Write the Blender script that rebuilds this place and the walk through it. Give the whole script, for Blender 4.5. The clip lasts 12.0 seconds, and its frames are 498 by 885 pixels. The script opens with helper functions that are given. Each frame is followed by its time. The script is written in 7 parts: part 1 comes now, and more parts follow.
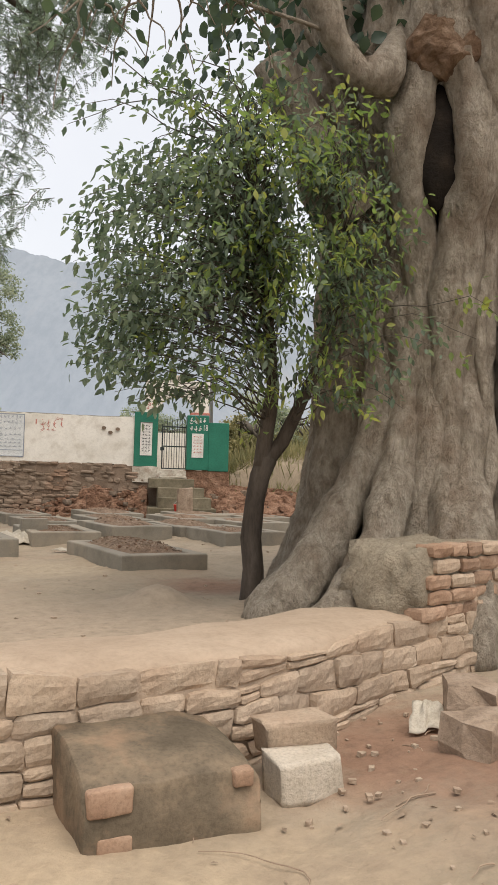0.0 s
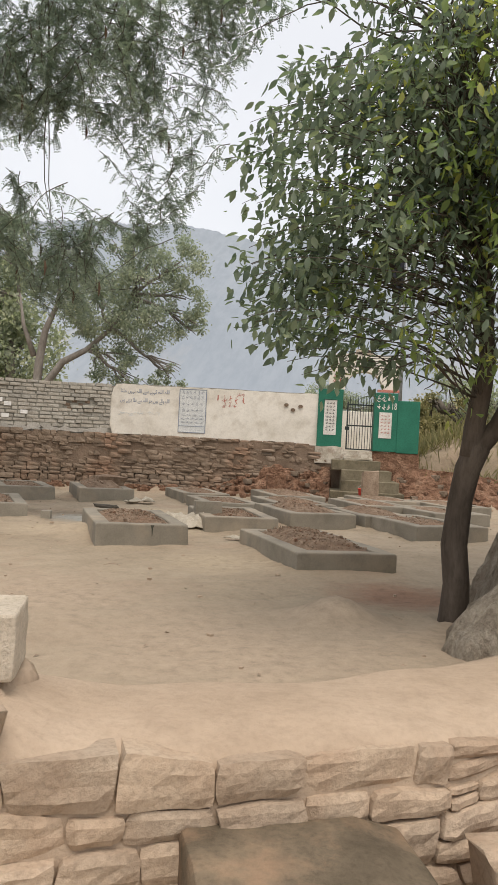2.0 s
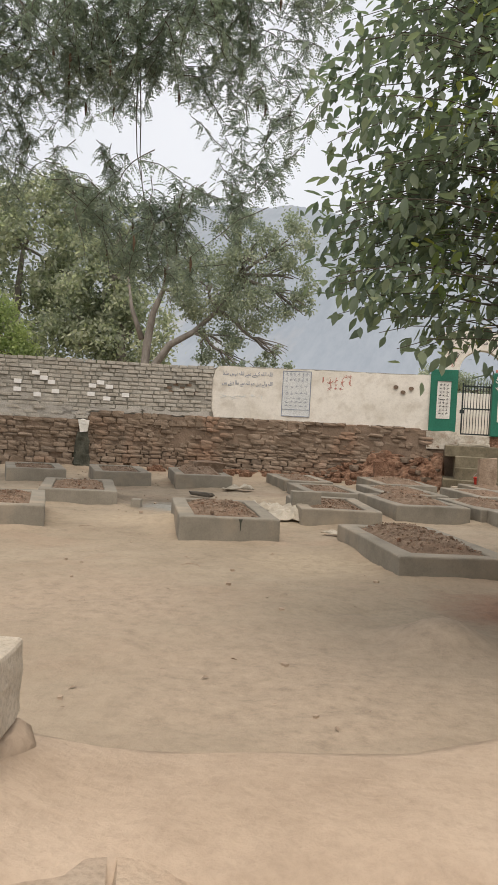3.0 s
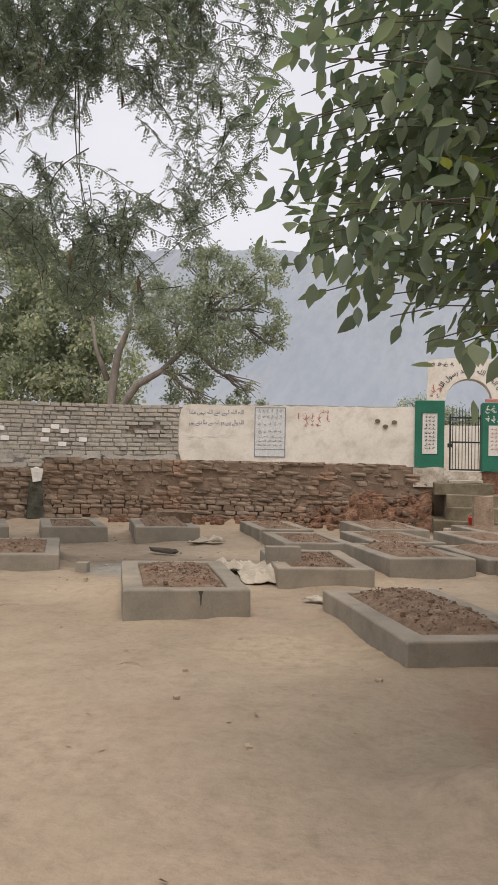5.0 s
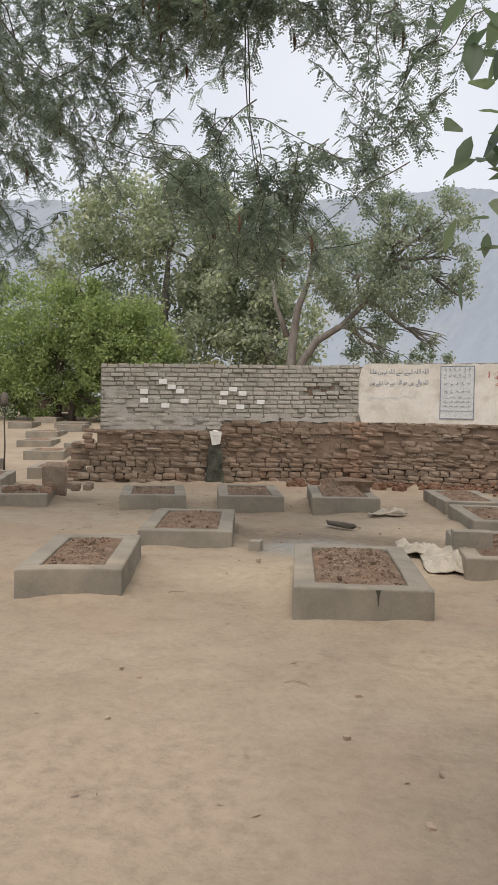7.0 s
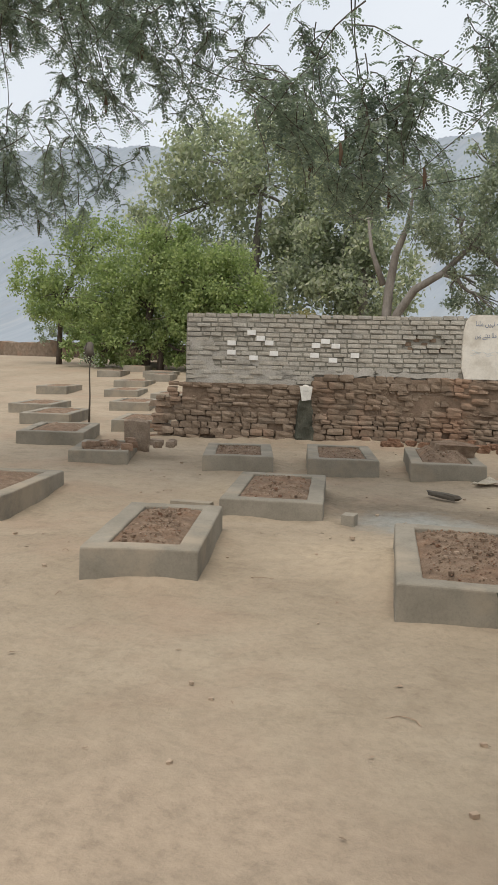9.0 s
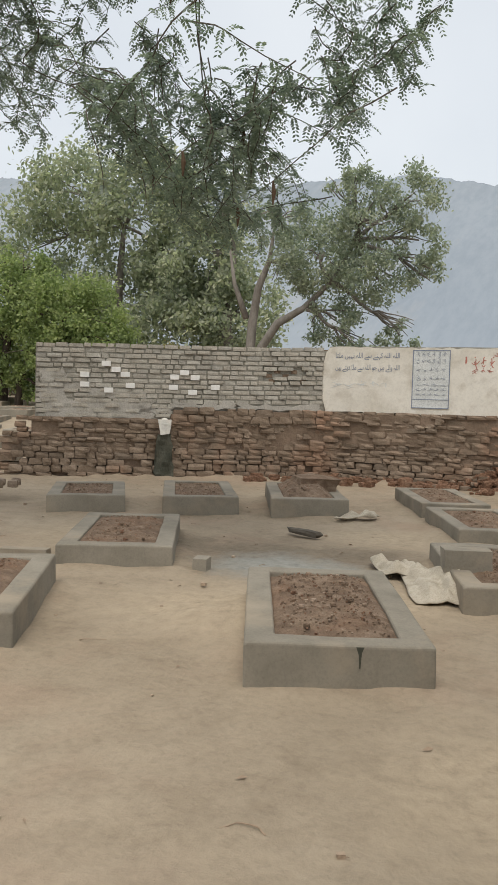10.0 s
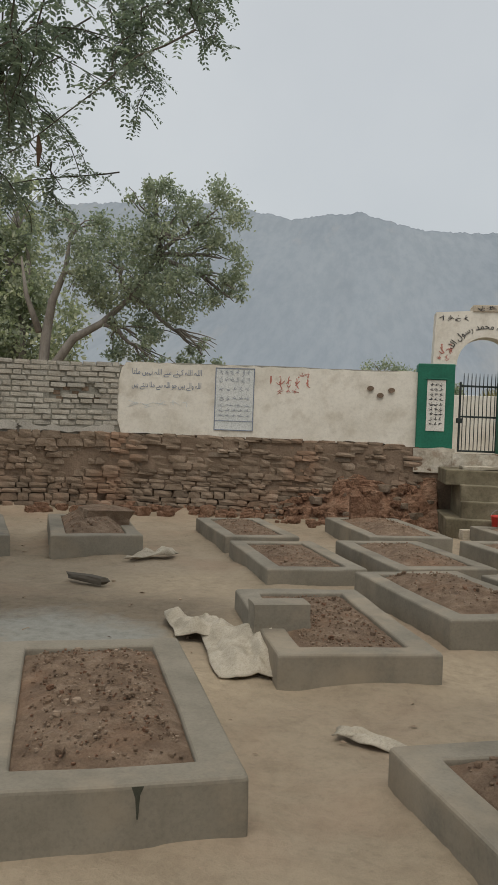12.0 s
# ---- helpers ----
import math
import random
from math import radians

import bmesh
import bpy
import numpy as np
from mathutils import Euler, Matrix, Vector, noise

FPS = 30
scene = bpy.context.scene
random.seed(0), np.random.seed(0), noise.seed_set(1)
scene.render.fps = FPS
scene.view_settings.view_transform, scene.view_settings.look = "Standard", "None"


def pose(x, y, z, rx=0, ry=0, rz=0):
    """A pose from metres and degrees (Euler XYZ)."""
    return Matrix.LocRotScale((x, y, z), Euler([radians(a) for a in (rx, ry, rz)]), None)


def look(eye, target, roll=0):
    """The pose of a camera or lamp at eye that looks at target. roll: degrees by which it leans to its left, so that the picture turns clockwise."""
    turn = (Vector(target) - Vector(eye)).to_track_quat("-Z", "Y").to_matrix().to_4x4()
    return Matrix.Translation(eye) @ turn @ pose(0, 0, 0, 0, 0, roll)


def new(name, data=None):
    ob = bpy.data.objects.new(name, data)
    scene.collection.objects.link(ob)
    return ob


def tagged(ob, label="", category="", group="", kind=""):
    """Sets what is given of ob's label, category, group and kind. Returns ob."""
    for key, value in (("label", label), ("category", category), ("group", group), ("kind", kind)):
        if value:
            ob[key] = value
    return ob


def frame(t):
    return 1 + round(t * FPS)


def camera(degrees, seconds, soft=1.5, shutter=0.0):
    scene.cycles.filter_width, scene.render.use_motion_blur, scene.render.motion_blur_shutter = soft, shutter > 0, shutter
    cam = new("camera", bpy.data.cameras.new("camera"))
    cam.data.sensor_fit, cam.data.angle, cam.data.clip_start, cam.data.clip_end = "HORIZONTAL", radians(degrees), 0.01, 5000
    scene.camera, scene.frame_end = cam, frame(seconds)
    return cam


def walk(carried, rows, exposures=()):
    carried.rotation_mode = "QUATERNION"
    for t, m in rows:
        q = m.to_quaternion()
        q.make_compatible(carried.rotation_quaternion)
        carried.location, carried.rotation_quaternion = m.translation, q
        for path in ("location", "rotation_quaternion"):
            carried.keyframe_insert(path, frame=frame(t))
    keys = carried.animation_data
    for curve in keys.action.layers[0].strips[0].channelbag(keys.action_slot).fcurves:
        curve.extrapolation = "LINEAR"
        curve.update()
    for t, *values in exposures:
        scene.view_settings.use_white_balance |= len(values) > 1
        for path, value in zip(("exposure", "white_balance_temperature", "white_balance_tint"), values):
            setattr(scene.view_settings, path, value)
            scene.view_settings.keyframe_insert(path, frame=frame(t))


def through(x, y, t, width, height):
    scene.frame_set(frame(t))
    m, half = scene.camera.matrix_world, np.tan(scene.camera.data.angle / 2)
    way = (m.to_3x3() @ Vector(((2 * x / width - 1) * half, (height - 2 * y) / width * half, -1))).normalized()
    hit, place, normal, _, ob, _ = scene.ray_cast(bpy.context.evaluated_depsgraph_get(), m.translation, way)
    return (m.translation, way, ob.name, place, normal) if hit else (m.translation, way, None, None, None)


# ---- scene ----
cam = camera(34.8, 12.0)
PATH = [
    (0, (1.234, 1.046, 0.978), (1.521, 3.024, 1.068), 1.5),
    (0.5, (1.19, 1.189, 0.97), (1.373, 3.18, 1.019), 0.9),
    (1, (1.274, 1.501, 0.995), (1.252, 3.501, 0.965), 1.8),
    (1.5, (1.298, 1.791, 1.003), (1.167, 3.786, 0.969), 2.1),
    (2, (1.282, 2.158, 1.056), (1.109, 4.15, 1.071), 3.0),
    (2.5, (1.341, 2.522, 1.074), (1.011, 4.494, 1.04), 3.8),
    (2.7, (1.352, 2.69, 1.09), (0.952, 4.648, 1.047), 3.7),
    (4.3, (1.167, 3.967, 1.138), (0.662, 5.902, 1.101), 2.5),
    (4.5, (1.144, 4.11, 1.161), (0.693, 6.059, 1.161), 2.8),
    (5, (1.149, 4.406, 1.161), (0.752, 6.366, 1.219), 1.2),
    (5.5, (1.167, 4.642, 1.33), (0.649, 6.574, 1.311), 0.2),
    (6, (1.117, 4.742, 1.405), (0.503, 6.644, 1.321), 1.7),
    (6.5, (1.098, 4.827, 1.409), (0.308, 6.662, 1.299), 2.3),
    (7, (1.031, 4.969, 1.398), (0.203, 6.788, 1.323), 1.0),
    (7.5, (0.805, 5.252, 1.51), (-0.126, 7.019, 1.406), 1.4),
    (7.7, (0.746, 5.334, 1.544), (-0.247, 7.064, 1.401), 2.2),
    (9.3, (0.58, 5.87, 1.42), (-0.438, 7.581, 1.211), 1.8),
    (9.5, (0.536, 6.03, 1.381), (-0.424, 7.774, 1.19), 2.1),
    (10, (0.52, 6.373, 1.422), (-0.213, 8.23, 1.313), 1.6),
    (10.5, (0.384, 6.702, 1.401), (-0.185, 8.613, 1.258), 0.7),
    (11, (0.379, 6.999, 1.406), (-0.06, 8.943, 1.236), 1.1),
    (11.5, (0.384, 7.334, 1.409), (0.116, 9.314, 1.325), 1.3),
    (12, (0.299, 7.644, 1.407), (0.037, 9.626, 1.369), 2.2),
]
EXPOSURES = [(0.0, 0.32, 6700, 11), (2.5, 0.28, 6750, 11), (5.0, 0.17, 6780, 15), (7.5, 0.2, 6500, 11), (9.5, 0.18, 6500, 8), (10.5, 0.1, 6550, 7.5), (11.5, 0.0, 6600, 7), (12.0, -0.3, 6600, 6.5)]
walk(cam, [(t, look(eye, target, roll)) for t, eye, target, roll in PATH], EXPOSURES)

# ---- light: a bright hazy overcast sky with a veiled sun ----
world = bpy.data.worlds.new("world")
scene.world = world
world.use_nodes = True
wn, wl = world.node_tree.nodes, world.node_tree.links
wn.clear()
sky = wn.new("ShaderNodeTexSky")
sky.sky_type, sky.sun_disc = "NISHITA", False
sky.sun_elevation, sky.sun_rotation = radians(67), radians(166)
sky.dust_density, sky.air_density, sky.ozone_density = 6.0, 1.0, 1.0
bg_sky = wn.new("ShaderNodeBackground")
bg_sky.inputs["Strength"].default_value = 0.05
veil = wn.new("ShaderNodeBackground")
veil.inputs["Color"].default_value = (0.965, 0.98, 1.0, 1)
veil.inputs["Strength"].default_value = 0.66
cloud = wn.new("ShaderNodeTexNoise")
cloud.inputs["Scale"].default_value, cloud.inputs["Detail"].default_value = 2.2, 5.0
cloud_tone = wn.new("ShaderNodeValToRGB")
cloud_tone.color_ramp.elements[0].position, cloud_tone.color_ramp.elements[0].color = 0.35, (0.885, 0.905, 0.93, 1)
cloud_tone.color_ramp.elements[1].position, cloud_tone.color_ramp.elements[1].color = 0.65, (1.0, 1.01, 1.02, 1)
wl.new(cloud.outputs["Fac"], cloud_tone.inputs["Fac"])
wl.new(cloud_tone.outputs[0], veil.inputs["Color"])
add = wn.new("ShaderNodeAddShader")
wout = wn.new("ShaderNodeOutputWorld")
wl.new(sky.outputs[0], bg_sky.inputs["Color"])
wl.new(bg_sky.outputs[0], add.inputs[0])
wl.new(veil.outputs[0], add.inputs[1])
wl.new(add.outputs[0], wout.inputs["Surface"])

sun = new("sun", bpy.data.lights.new("sun", "SUN"))
sun.data.energy, sun.data.angle, sun.data.color = 1.45, radians(45), (1.0, 0.95, 0.88)
sun.matrix_world = look((1.2, -5.0, 12), (0, 0, 0))


# ---- materials ----
def nodes_of(name):
    m = bpy.data.materials.new(name)
    m.use_nodes = True
    n, l = m.node_tree.nodes, m.node_tree.links
    return m, n, l, n["Principled BSDF"]


def ramp(n, l, fac, stops):
    r = n.new("ShaderNodeValToRGB")
    el = r.color_ramp.elements
    while len(el) < len(stops):
        el.new(0.5)
    for e, (p, c) in zip(el, stops):
        e.position, e.color = p, (*c, 1)
    l.new(fac, r.inputs["Fac"])
    return r.outputs["Color"]


def mix(n, l, kind, fac, a, b):
    m = n.new("ShaderNodeMix")
    m.data_type, m.blend_type = "RGBA", kind
    for sock, v in ((m.inputs[0], fac), (m.inputs[6], a), (m.inputs[7], b)):
        if hasattr(v, "links"):
            l.new(v, sock)
        elif isinstance(v, tuple):
            sock.default_value = (*v, 1)
        else:
            sock.default_value = v
    return m.outputs[2]


def noise_tex(n, l, scale, detail=6.0, rough=0.6, stretch=(1, 1, 1), world_space=False):
    tc = n.new("ShaderNodeTexCoord")
    mp = n.new("ShaderNodeMapping")
    mp.inputs["Scale"].default_value = stretch
    if world_space:
        geo = n.new("ShaderNodeNewGeometry")
        l.new(geo.outputs["Position"], mp.inputs["Vector"])
    else:
        l.new(tc.outputs["Object"], mp.inputs["Vector"])
    t = n.new("ShaderNodeTexNoise")
    t.inputs["Scale"].default_value, t.inputs["Detail"].default_value, t.inputs["Roughness"].default_value = scale, detail, rough
    l.new(mp.outputs[0], t.inputs["Vector"])
    return t.outputs["Fac"]


def surface(name, dark, mid, light, scale=3.0, fine=40.0, rough=0.9, bump=0.3, depth=0.01, stretch=(1, 1, 1),
            world_space=True, vary=0.0, speckle=0.75, stain=None, stain_scale=0.8, stain_amount=0.5, spec=0.2, mottle=0.0, mottle_scale=6.0):
    """A matt surface with colour at two scales, stains, and a fine relief."""
    m, n, l, p = nodes_of(name)
    big = noise_tex(n, l, scale, 5, 0.6, stretch, world_space)
    small = noise_tex(n, l, fine, 8, 0.7, stretch, world_space)
    col = ramp(n, l, big, [(0.3, dark), (0.5, mid), (0.7, light)])
    speck = ramp(n, l, small, [(0.3, (0.6, 0.6, 0.6)), (0.55, (1, 1, 1)), (0.75, (1.0, 1.0, 1.0))])
    col = mix(n, l, "MULTIPLY", speckle, col, speck)
    if mottle:
        mo = noise_tex(n, l, mottle_scale, 6, 0.7, stretch, world_space)
        col = mix(n, l, "MULTIPLY", mottle, col, ramp(n, l, mo, [(0.32, (0.66, 0.64, 0.62)), (0.52, (1, 1, 1)), (0.7, (1.12, 1.12, 1.12))]))
    if stain:
        s = noise_tex(n, l, stain_scale, 7, 0.65, (1, 1, 1), world_space)
        f = ramp(n, l, s, [(0.5, (0, 0, 0)), (0.68, (stain_amount,) * 3)])
        col = mix(n, l, "MIX", f, col, stain)
    if vary:
        info = n.new("ShaderNodeObjectInfo")
        v = ramp(n, l, info.outputs["Random"], [(0.0, (1 - vary,) * 3), (0.5, (1.0, 0.97, 0.94)), (1.0, (1 + vary * 0.6,) * 3)])
        col = mix(n, l, "MULTIPLY", 1.0, col, v)
    l.new(col, p.inputs["Base Color"])
    p.inputs["Roughness"].default_value = rough
    p.inputs["Specular IOR Level"].default_value = spec
    both = n.new("ShaderNodeMath")
    both.operation = "MULTIPLY_ADD"
    l.new(mo if mottle else big, both.inputs[0])
    both.inputs[1].default_value = 2.2 if mottle else 1.5
    l.new(small, both.inputs[2])
    b = n.new("ShaderNodeBump")
    b.inputs["Strength"].default_value, b.inputs["Distance"].default_value = bump, depth
    l.new(both.outputs[0], b.inputs["Height"])
    l.new(b.outputs[0], p.inputs["Normal"])
    return m


def leaf_material(name, dark, mid, light, through=0.35, rough=0.45):
    """Leaves: each one its own tint, with light passing through."""
    m, n, l, p = nodes_of(name)
    geo = n.new("ShaderNodeNewGeometry")
    col = ramp(n, l, geo.outputs["Random Per Island"], [(0.0, dark), (0.6, mid), (1.0, light)])
    big = noise_tex(n, l, 1.2, 3, 0.6, (1, 1, 1), True)
    shade = ramp(n, l, big, [(0.3, (0.7, 0.75, 0.7)), (0.7, (1.15, 1.1, 1.0))])
    col = mix(n, l, "MULTIPLY", 1.0, col, shade)
    l.new(col, p.inputs["Base Color"])
    p.inputs["Roughness"].default_value = rough
    p.inputs["Specular IOR Level"].default_value = 0.35
    tr = n.new("ShaderNodeBsdfTranslucent")
    warm = mix(n, l, "MULTIPLY", 1.0, col, (1.2, 1.32, 1.0))
    l.new(warm, tr.inputs["Color"])
    ms = n.new("ShaderNodeMixShader")
    ms.inputs[0].default_value = through
    l.new(p.outputs[0], ms.inputs[1])
    l.new(tr.outputs[0], ms.inputs[2])
    l.new(ms.outputs[0], n["Material Output"].inputs["Surface"])
    return m


def plain(name, colour, rough=0.6, metal=0.0, wear=0.15, scale=14.0):
    m, n, l, p = nodes_of(name)
    f = noise_tex(n, l, scale, 6, 0.65, (1, 1, 1), True)
    col = mix(n, l, "MULTIPLY", 1.0, colour, ramp(n, l, f, [(0.3, (1 - wear,) * 3), (0.7, (1 + wear,) * 3)]))
    l.new(col, p.inputs["Base Color"])
    p.inputs["Roughness"].default_value, p.inputs["Metallic"].default_value = rough, metal
    p.inputs["Specular IOR Level"].default_value = 0.3
    return m


M_GROUND = surface("dusty_earth", (0.292, 0.236, 0.168), (0.334, 0.272, 0.197), (0.372, 0.308, 0.227), 0.45, 24, 0.95, 0.45, 0.025,
                   speckle=0.42, stain=(0.335, 0.232, 0.165), stain_scale=0.6, stain_amount=0.45, mottle=0.5, mottle_scale=3.8)


def soil_and_sun_spots(m, spots, colour):
    """Patches of darker, redder soil and of earth painted paler as if sunlit, with uneven edges at given places of the
    plan.
    """
    n, l = m.node_tree.nodes, m.node_tree.links
    p = n["Principled BSDF"]
    col = p.inputs["Base Color"].links[0].from_socket
    for (x, y, r) in spots:
        geo = n.new("ShaderNodeNewGeometry")
        d = n.new("ShaderNodeVectorMath")
        d.operation = "DISTANCE"
        flat = n.new("ShaderNodeVectorMath")
        flat.operation = "MULTIPLY"
        flat.inputs[1].default_value = (1, 1, 0)
        l.new(geo.outputs["Position"], flat.inputs[0])
        l.new(flat.outputs[0], d.inputs[0])
        d.inputs[1].default_value = (x, y, 0)
        w = noise_tex(n, l, 3.5, 8, 0.75, (1, 1, 1), True)
        s = n.new("ShaderNodeMath")
        s.operation = "MULTIPLY_ADD"
        l.new(w, s.inputs[0])
        s.inputs[1].default_value = 1.5 * r
        l.new(d.outputs["Value"], s.inputs[2])
        k = n.new("ShaderNodeMapRange")
        k.inputs["From Min"].default_value, k.inputs["From Max"].default_value = 1.95 * r, 1.15 * r
        l.new(s.outputs[0], k.inputs["Value"])
        tone = ramp(n, l, noise_tex(n, l, 11, 8, 0.75, (1, 1, 1), True), [(0.3, tuple(0.72 * c for c in colour)), (0.5, colour), (0.7, tuple(1.18 * c for c in colour))])
        col = mix(n, l, "MIX", k.outputs[0], col, tone)
    l.new(col, p.inputs["Base Color"])


soil_and_sun_spots(M_GROUND, ((3.1, 4.6, 0.95), (2.5, 4.75, 0.6), (2.0, 8.3, 0.6)), (0.25, 0.155, 0.105))
soil_and_sun_spots(M_GROUND, ((1.45, 7.3, 0.35), (0.9, 6.3, 1.2), (-0.6, 7.4, 1.0), (2.4, 6.8, 0.8)), (0.345, 0.273, 0.2))
soil_and_sun_spots(M_GROUND, ((0.8, 2.6, 1.9), (-1.2, 2.2, 1.5)), (0.425, 0.33, 0.222))
soil_and_sun_spots(M_GROUND, ((-2.0, 13.2, 0.95), (-1.1, 13.45, 0.6), (-3.0, 13.3, 0.5)), (0.195, 0.158, 0.115))
soil_and_sun_spots(M_GROUND, ((-1.75, 12.75, 0.6), (-1.3, 12.7, 0.45)), (0.27, 0.265, 0.235))
# Pale sand spots that also paint the sunlit yellow of the earth here.
soil_and_sun_spots(M_GROUND, ((-0.6, 11.9, 0.6), (-1.6, 11.2, 0.8), (1.0, 12.4, 0.5), (-3.9, 13.4, 0.8), (-1.2, 14.6, 0.7), (0.5, 9.4, 0.7)), (0.378, 0.306, 0.217))
M_SOIL = surface("grave_soil", (0.15, 0.104, 0.072), (0.225, 0.158, 0.11), (0.31, 0.232, 0.168), 9, 90, 0.95, 0.8, 0.02, stain=(0.27, 0.16, 0.10), stain_scale=2.5, stain_amount=0.5)
M_CEMENT = surface("grey_cement_render", (0.203, 0.183, 0.147), (0.25, 0.225, 0.181), (0.298, 0.268, 0.217), 1.6, 60, 0.9, 0.15, 0.004,
                   speckle=0.4, stain=(0.37, 0.305, 0.225), stain_scale=1.3, stain_amount=0.65, mottle=0.5, mottle_scale=3.0)
M_SAND = surface("tan_sandstone", (0.40, 0.302, 0.217), (0.455, 0.355, 0.262), (0.50, 0.402, 0.303), 5, 45, 0.92, 0.7, 0.012,
                 vary=0.13, stain=(0.42, 0.29, 0.205), stain_scale=3, stain_amount=0.3)
M_DRYEARTH = surface("dry_mud_mortar", (0.39, 0.298, 0.215), (0.43, 0.332, 0.243), (0.465, 0.365, 0.272), 1.6, 30, 0.95, 0.5, 0.015, speckle=0.35, mottle=0.3, mottle_scale=7.0)
M_ROCK = surface("brown_field_rock", (0.24, 0.175, 0.125), (0.33, 0.248, 0.18), (0.42, 0.33, 0.25), 6, 40, 0.92, 0.7, 0.015)
M_STONE = surface("dark_field_stone", (0.185, 0.141, 0.104), (0.258, 0.2, 0.15), (0.335, 0.27, 0.21), 4, 40, 0.92, 0.7, 0.015, vary=0.3,
                  stain=(0.285, 0.165, 0.105), stain_scale=1.0, stain_amount=0.7)
M_MORTAR = surface("mud_joint", (0.16, 0.115, 0.083), (0.225, 0.165, 0.12), (0.285, 0.212, 0.158), 3, 30, 0.95, 0.6, 0.02)
M_BRICK = surface("weathered_grey_brick", (0.36, 0.342, 0.298), (0.455, 0.434, 0.382), (0.53, 0.507, 0.452), 5, 40, 0.9, 0.5, 0.008,
                  vary=0.16, stain=(0.36, 0.28, 0.22), stain_scale=4, stain_amount=0.2)
M_BRICKJOINT = surface("grey_lime_joint", (0.22, 0.208, 0.177), (0.29, 0.277, 0.238), (0.36, 0.343, 0.30), 3, 50, 0.95, 0.5, 0.01)
M_SMEAR = surface("smeared_grey_mortar", (0.37, 0.35, 0.31), (0.45, 0.425, 0.38), (0.52, 0.495, 0.45), 2.5, 40, 0.95, 0.5, 0.008)
M_PLASTER = surface("old_whitewash", (0.67, 0.63, 0.55), (0.76, 0.725, 0.65), (0.81, 0.775, 0.70), 1.1, 25, 0.9, 0.25, 0.006, speckle=0.3,
                    stain=(0.42, 0.36, 0.275), stain_scale=3.4, stain_amount=0.4, mottle=0.22, mottle_scale=5.0)
M_FLAKE = surface("flaking_whitewash", (0.36, 0.31, 0.24), (0.50, 0.45, 0.37), (0.64, 0.60, 0.52), 4, 25, 0.9, 0.6, 0.012,
                  stain=(0.25, 0.175, 0.125), stain_scale=4.5, stain_amount=0.85)
M_GREEN = surface("green_gloss_paint", (0.010, 0.115, 0.072), (0.014, 0.15, 0.095), (0.02, 0.18, 0.115), 2, 30, 0.55, 0.15, 0.004, spec=0.4)
M_WHITE = surface("white_panel_paint", (0.62, 0.60, 0.55), (0.72, 0.70, 0.65), (0.78, 0.76, 0.71), 4, 40, 0.8, 0.1, 0.003)
M_VENTWHITE = plain("vent_hole_white", (0.80, 0.79, 0.76), 0.8, wear=0.08)
M_NOTICE = surface("faded_blue_white_paint", (0.61, 0.635, 0.635), (0.67, 0.69, 0.68), (0.72, 0.735, 0.72), 5, 40, 0.85, 0.1, 0.003)
M_REDPAINT = plain("faded_red_paint", (0.47, 0.19, 0.15), 0.8, wear=0.35, scale=30)
M_INK = plain("faded_blue_black_paint", (0.20, 0.235, 0.31), 0.8, wear=0.3, scale=30)
M_FADED = plain("faded_grey_blue_paint", (0.36, 0.385, 0.42), 0.85, wear=0.3, scale=30)
M_BLACK = plain("black_paint", (0.035, 0.035, 0.04), 0.7, wear=0.3, scale=30)
M_IRON = plain("dark_gate_iron", (0.045, 0.055, 0.055), 0.55, 0.4)
M_STEEL = plain("grey_pole_steel", (0.34, 0.35, 0.36), 0.5, 0.5)
M_REDBANK = surface("red_earth_bank", (0.22, 0.118, 0.075), (0.325, 0.188, 0.122), (0.42, 0.27, 0.185), 5, 18, 0.95, 1.0, 0.06, mottle=0.8, mottle_scale=7.0)
M_STEP = surface("dark_mossy_cement", (0.105, 0.088, 0.058), (0.18, 0.155, 0.105), (0.28, 0.242, 0.17), 2.5, 30, 0.9, 0.4, 0.01)
M_DAMP = surface("damp_mossy_stone", (0.05, 0.052, 0.04), (0.085, 0.086, 0.066), (0.14, 0.135, 0.105), 3.5, 30, 0.85, 0.6, 0.02)
M_BLOCK = surface("old_brick_and_mortar", (0.098, 0.078, 0.053), (0.155, 0.122, 0.084), (0.28, 0.21, 0.14), 3.0, 45, 0.92, 0.6, 0.012,
                  stain=(0.36, 0.235, 0.15), stain_scale=2.6, stain_amount=0.75)
M_BRICKRED = surface("worn_orange_brick", (0.29, 0.185, 0.125), (0.365, 0.245, 0.168), (0.42, 0.30, 0.215), 6, 60, 0.92, 0.5, 0.008, vary=0.2)
M_CONC = surface("pale_pitted_concrete", (0.47, 0.405, 0.315), (0.54, 0.47, 0.375), (0.60, 0.53, 0.435), 6, 55, 0.92, 0.8, 0.012)
M_LUMP = surface("grey_cement_plaster", (0.38, 0.318, 0.232), (0.455, 0.385, 0.285), (0.51, 0.44, 0.335), 3, 45, 0.92, 1.0, 0.03, mottle=0.6, mottle_scale=14)
M_BARK = surface("fig_bark", (0.30, 0.25, 0.19), (0.46, 0.395, 0.31), (0.57, 0.50, 0.405), 7, 26, 0.92, 1.0, 0.05, stretch=(1.5, 1.5, 0.8), mottle=0.9, mottle_scale=11.0,
                 stain=(0.24, 0.165, 0.11), stain_scale=1.8, stain_amount=0.6)
# Near-black colour that stands for the shade inside the fig trunk.
M_HOLLOW = surface("hollow_shade_black", (0.012, 0.009, 0.007), (0.02, 0.015, 0.011), (0.035, 0.026, 0.018), 6, 30, 0.95, 0.8, 0.03)
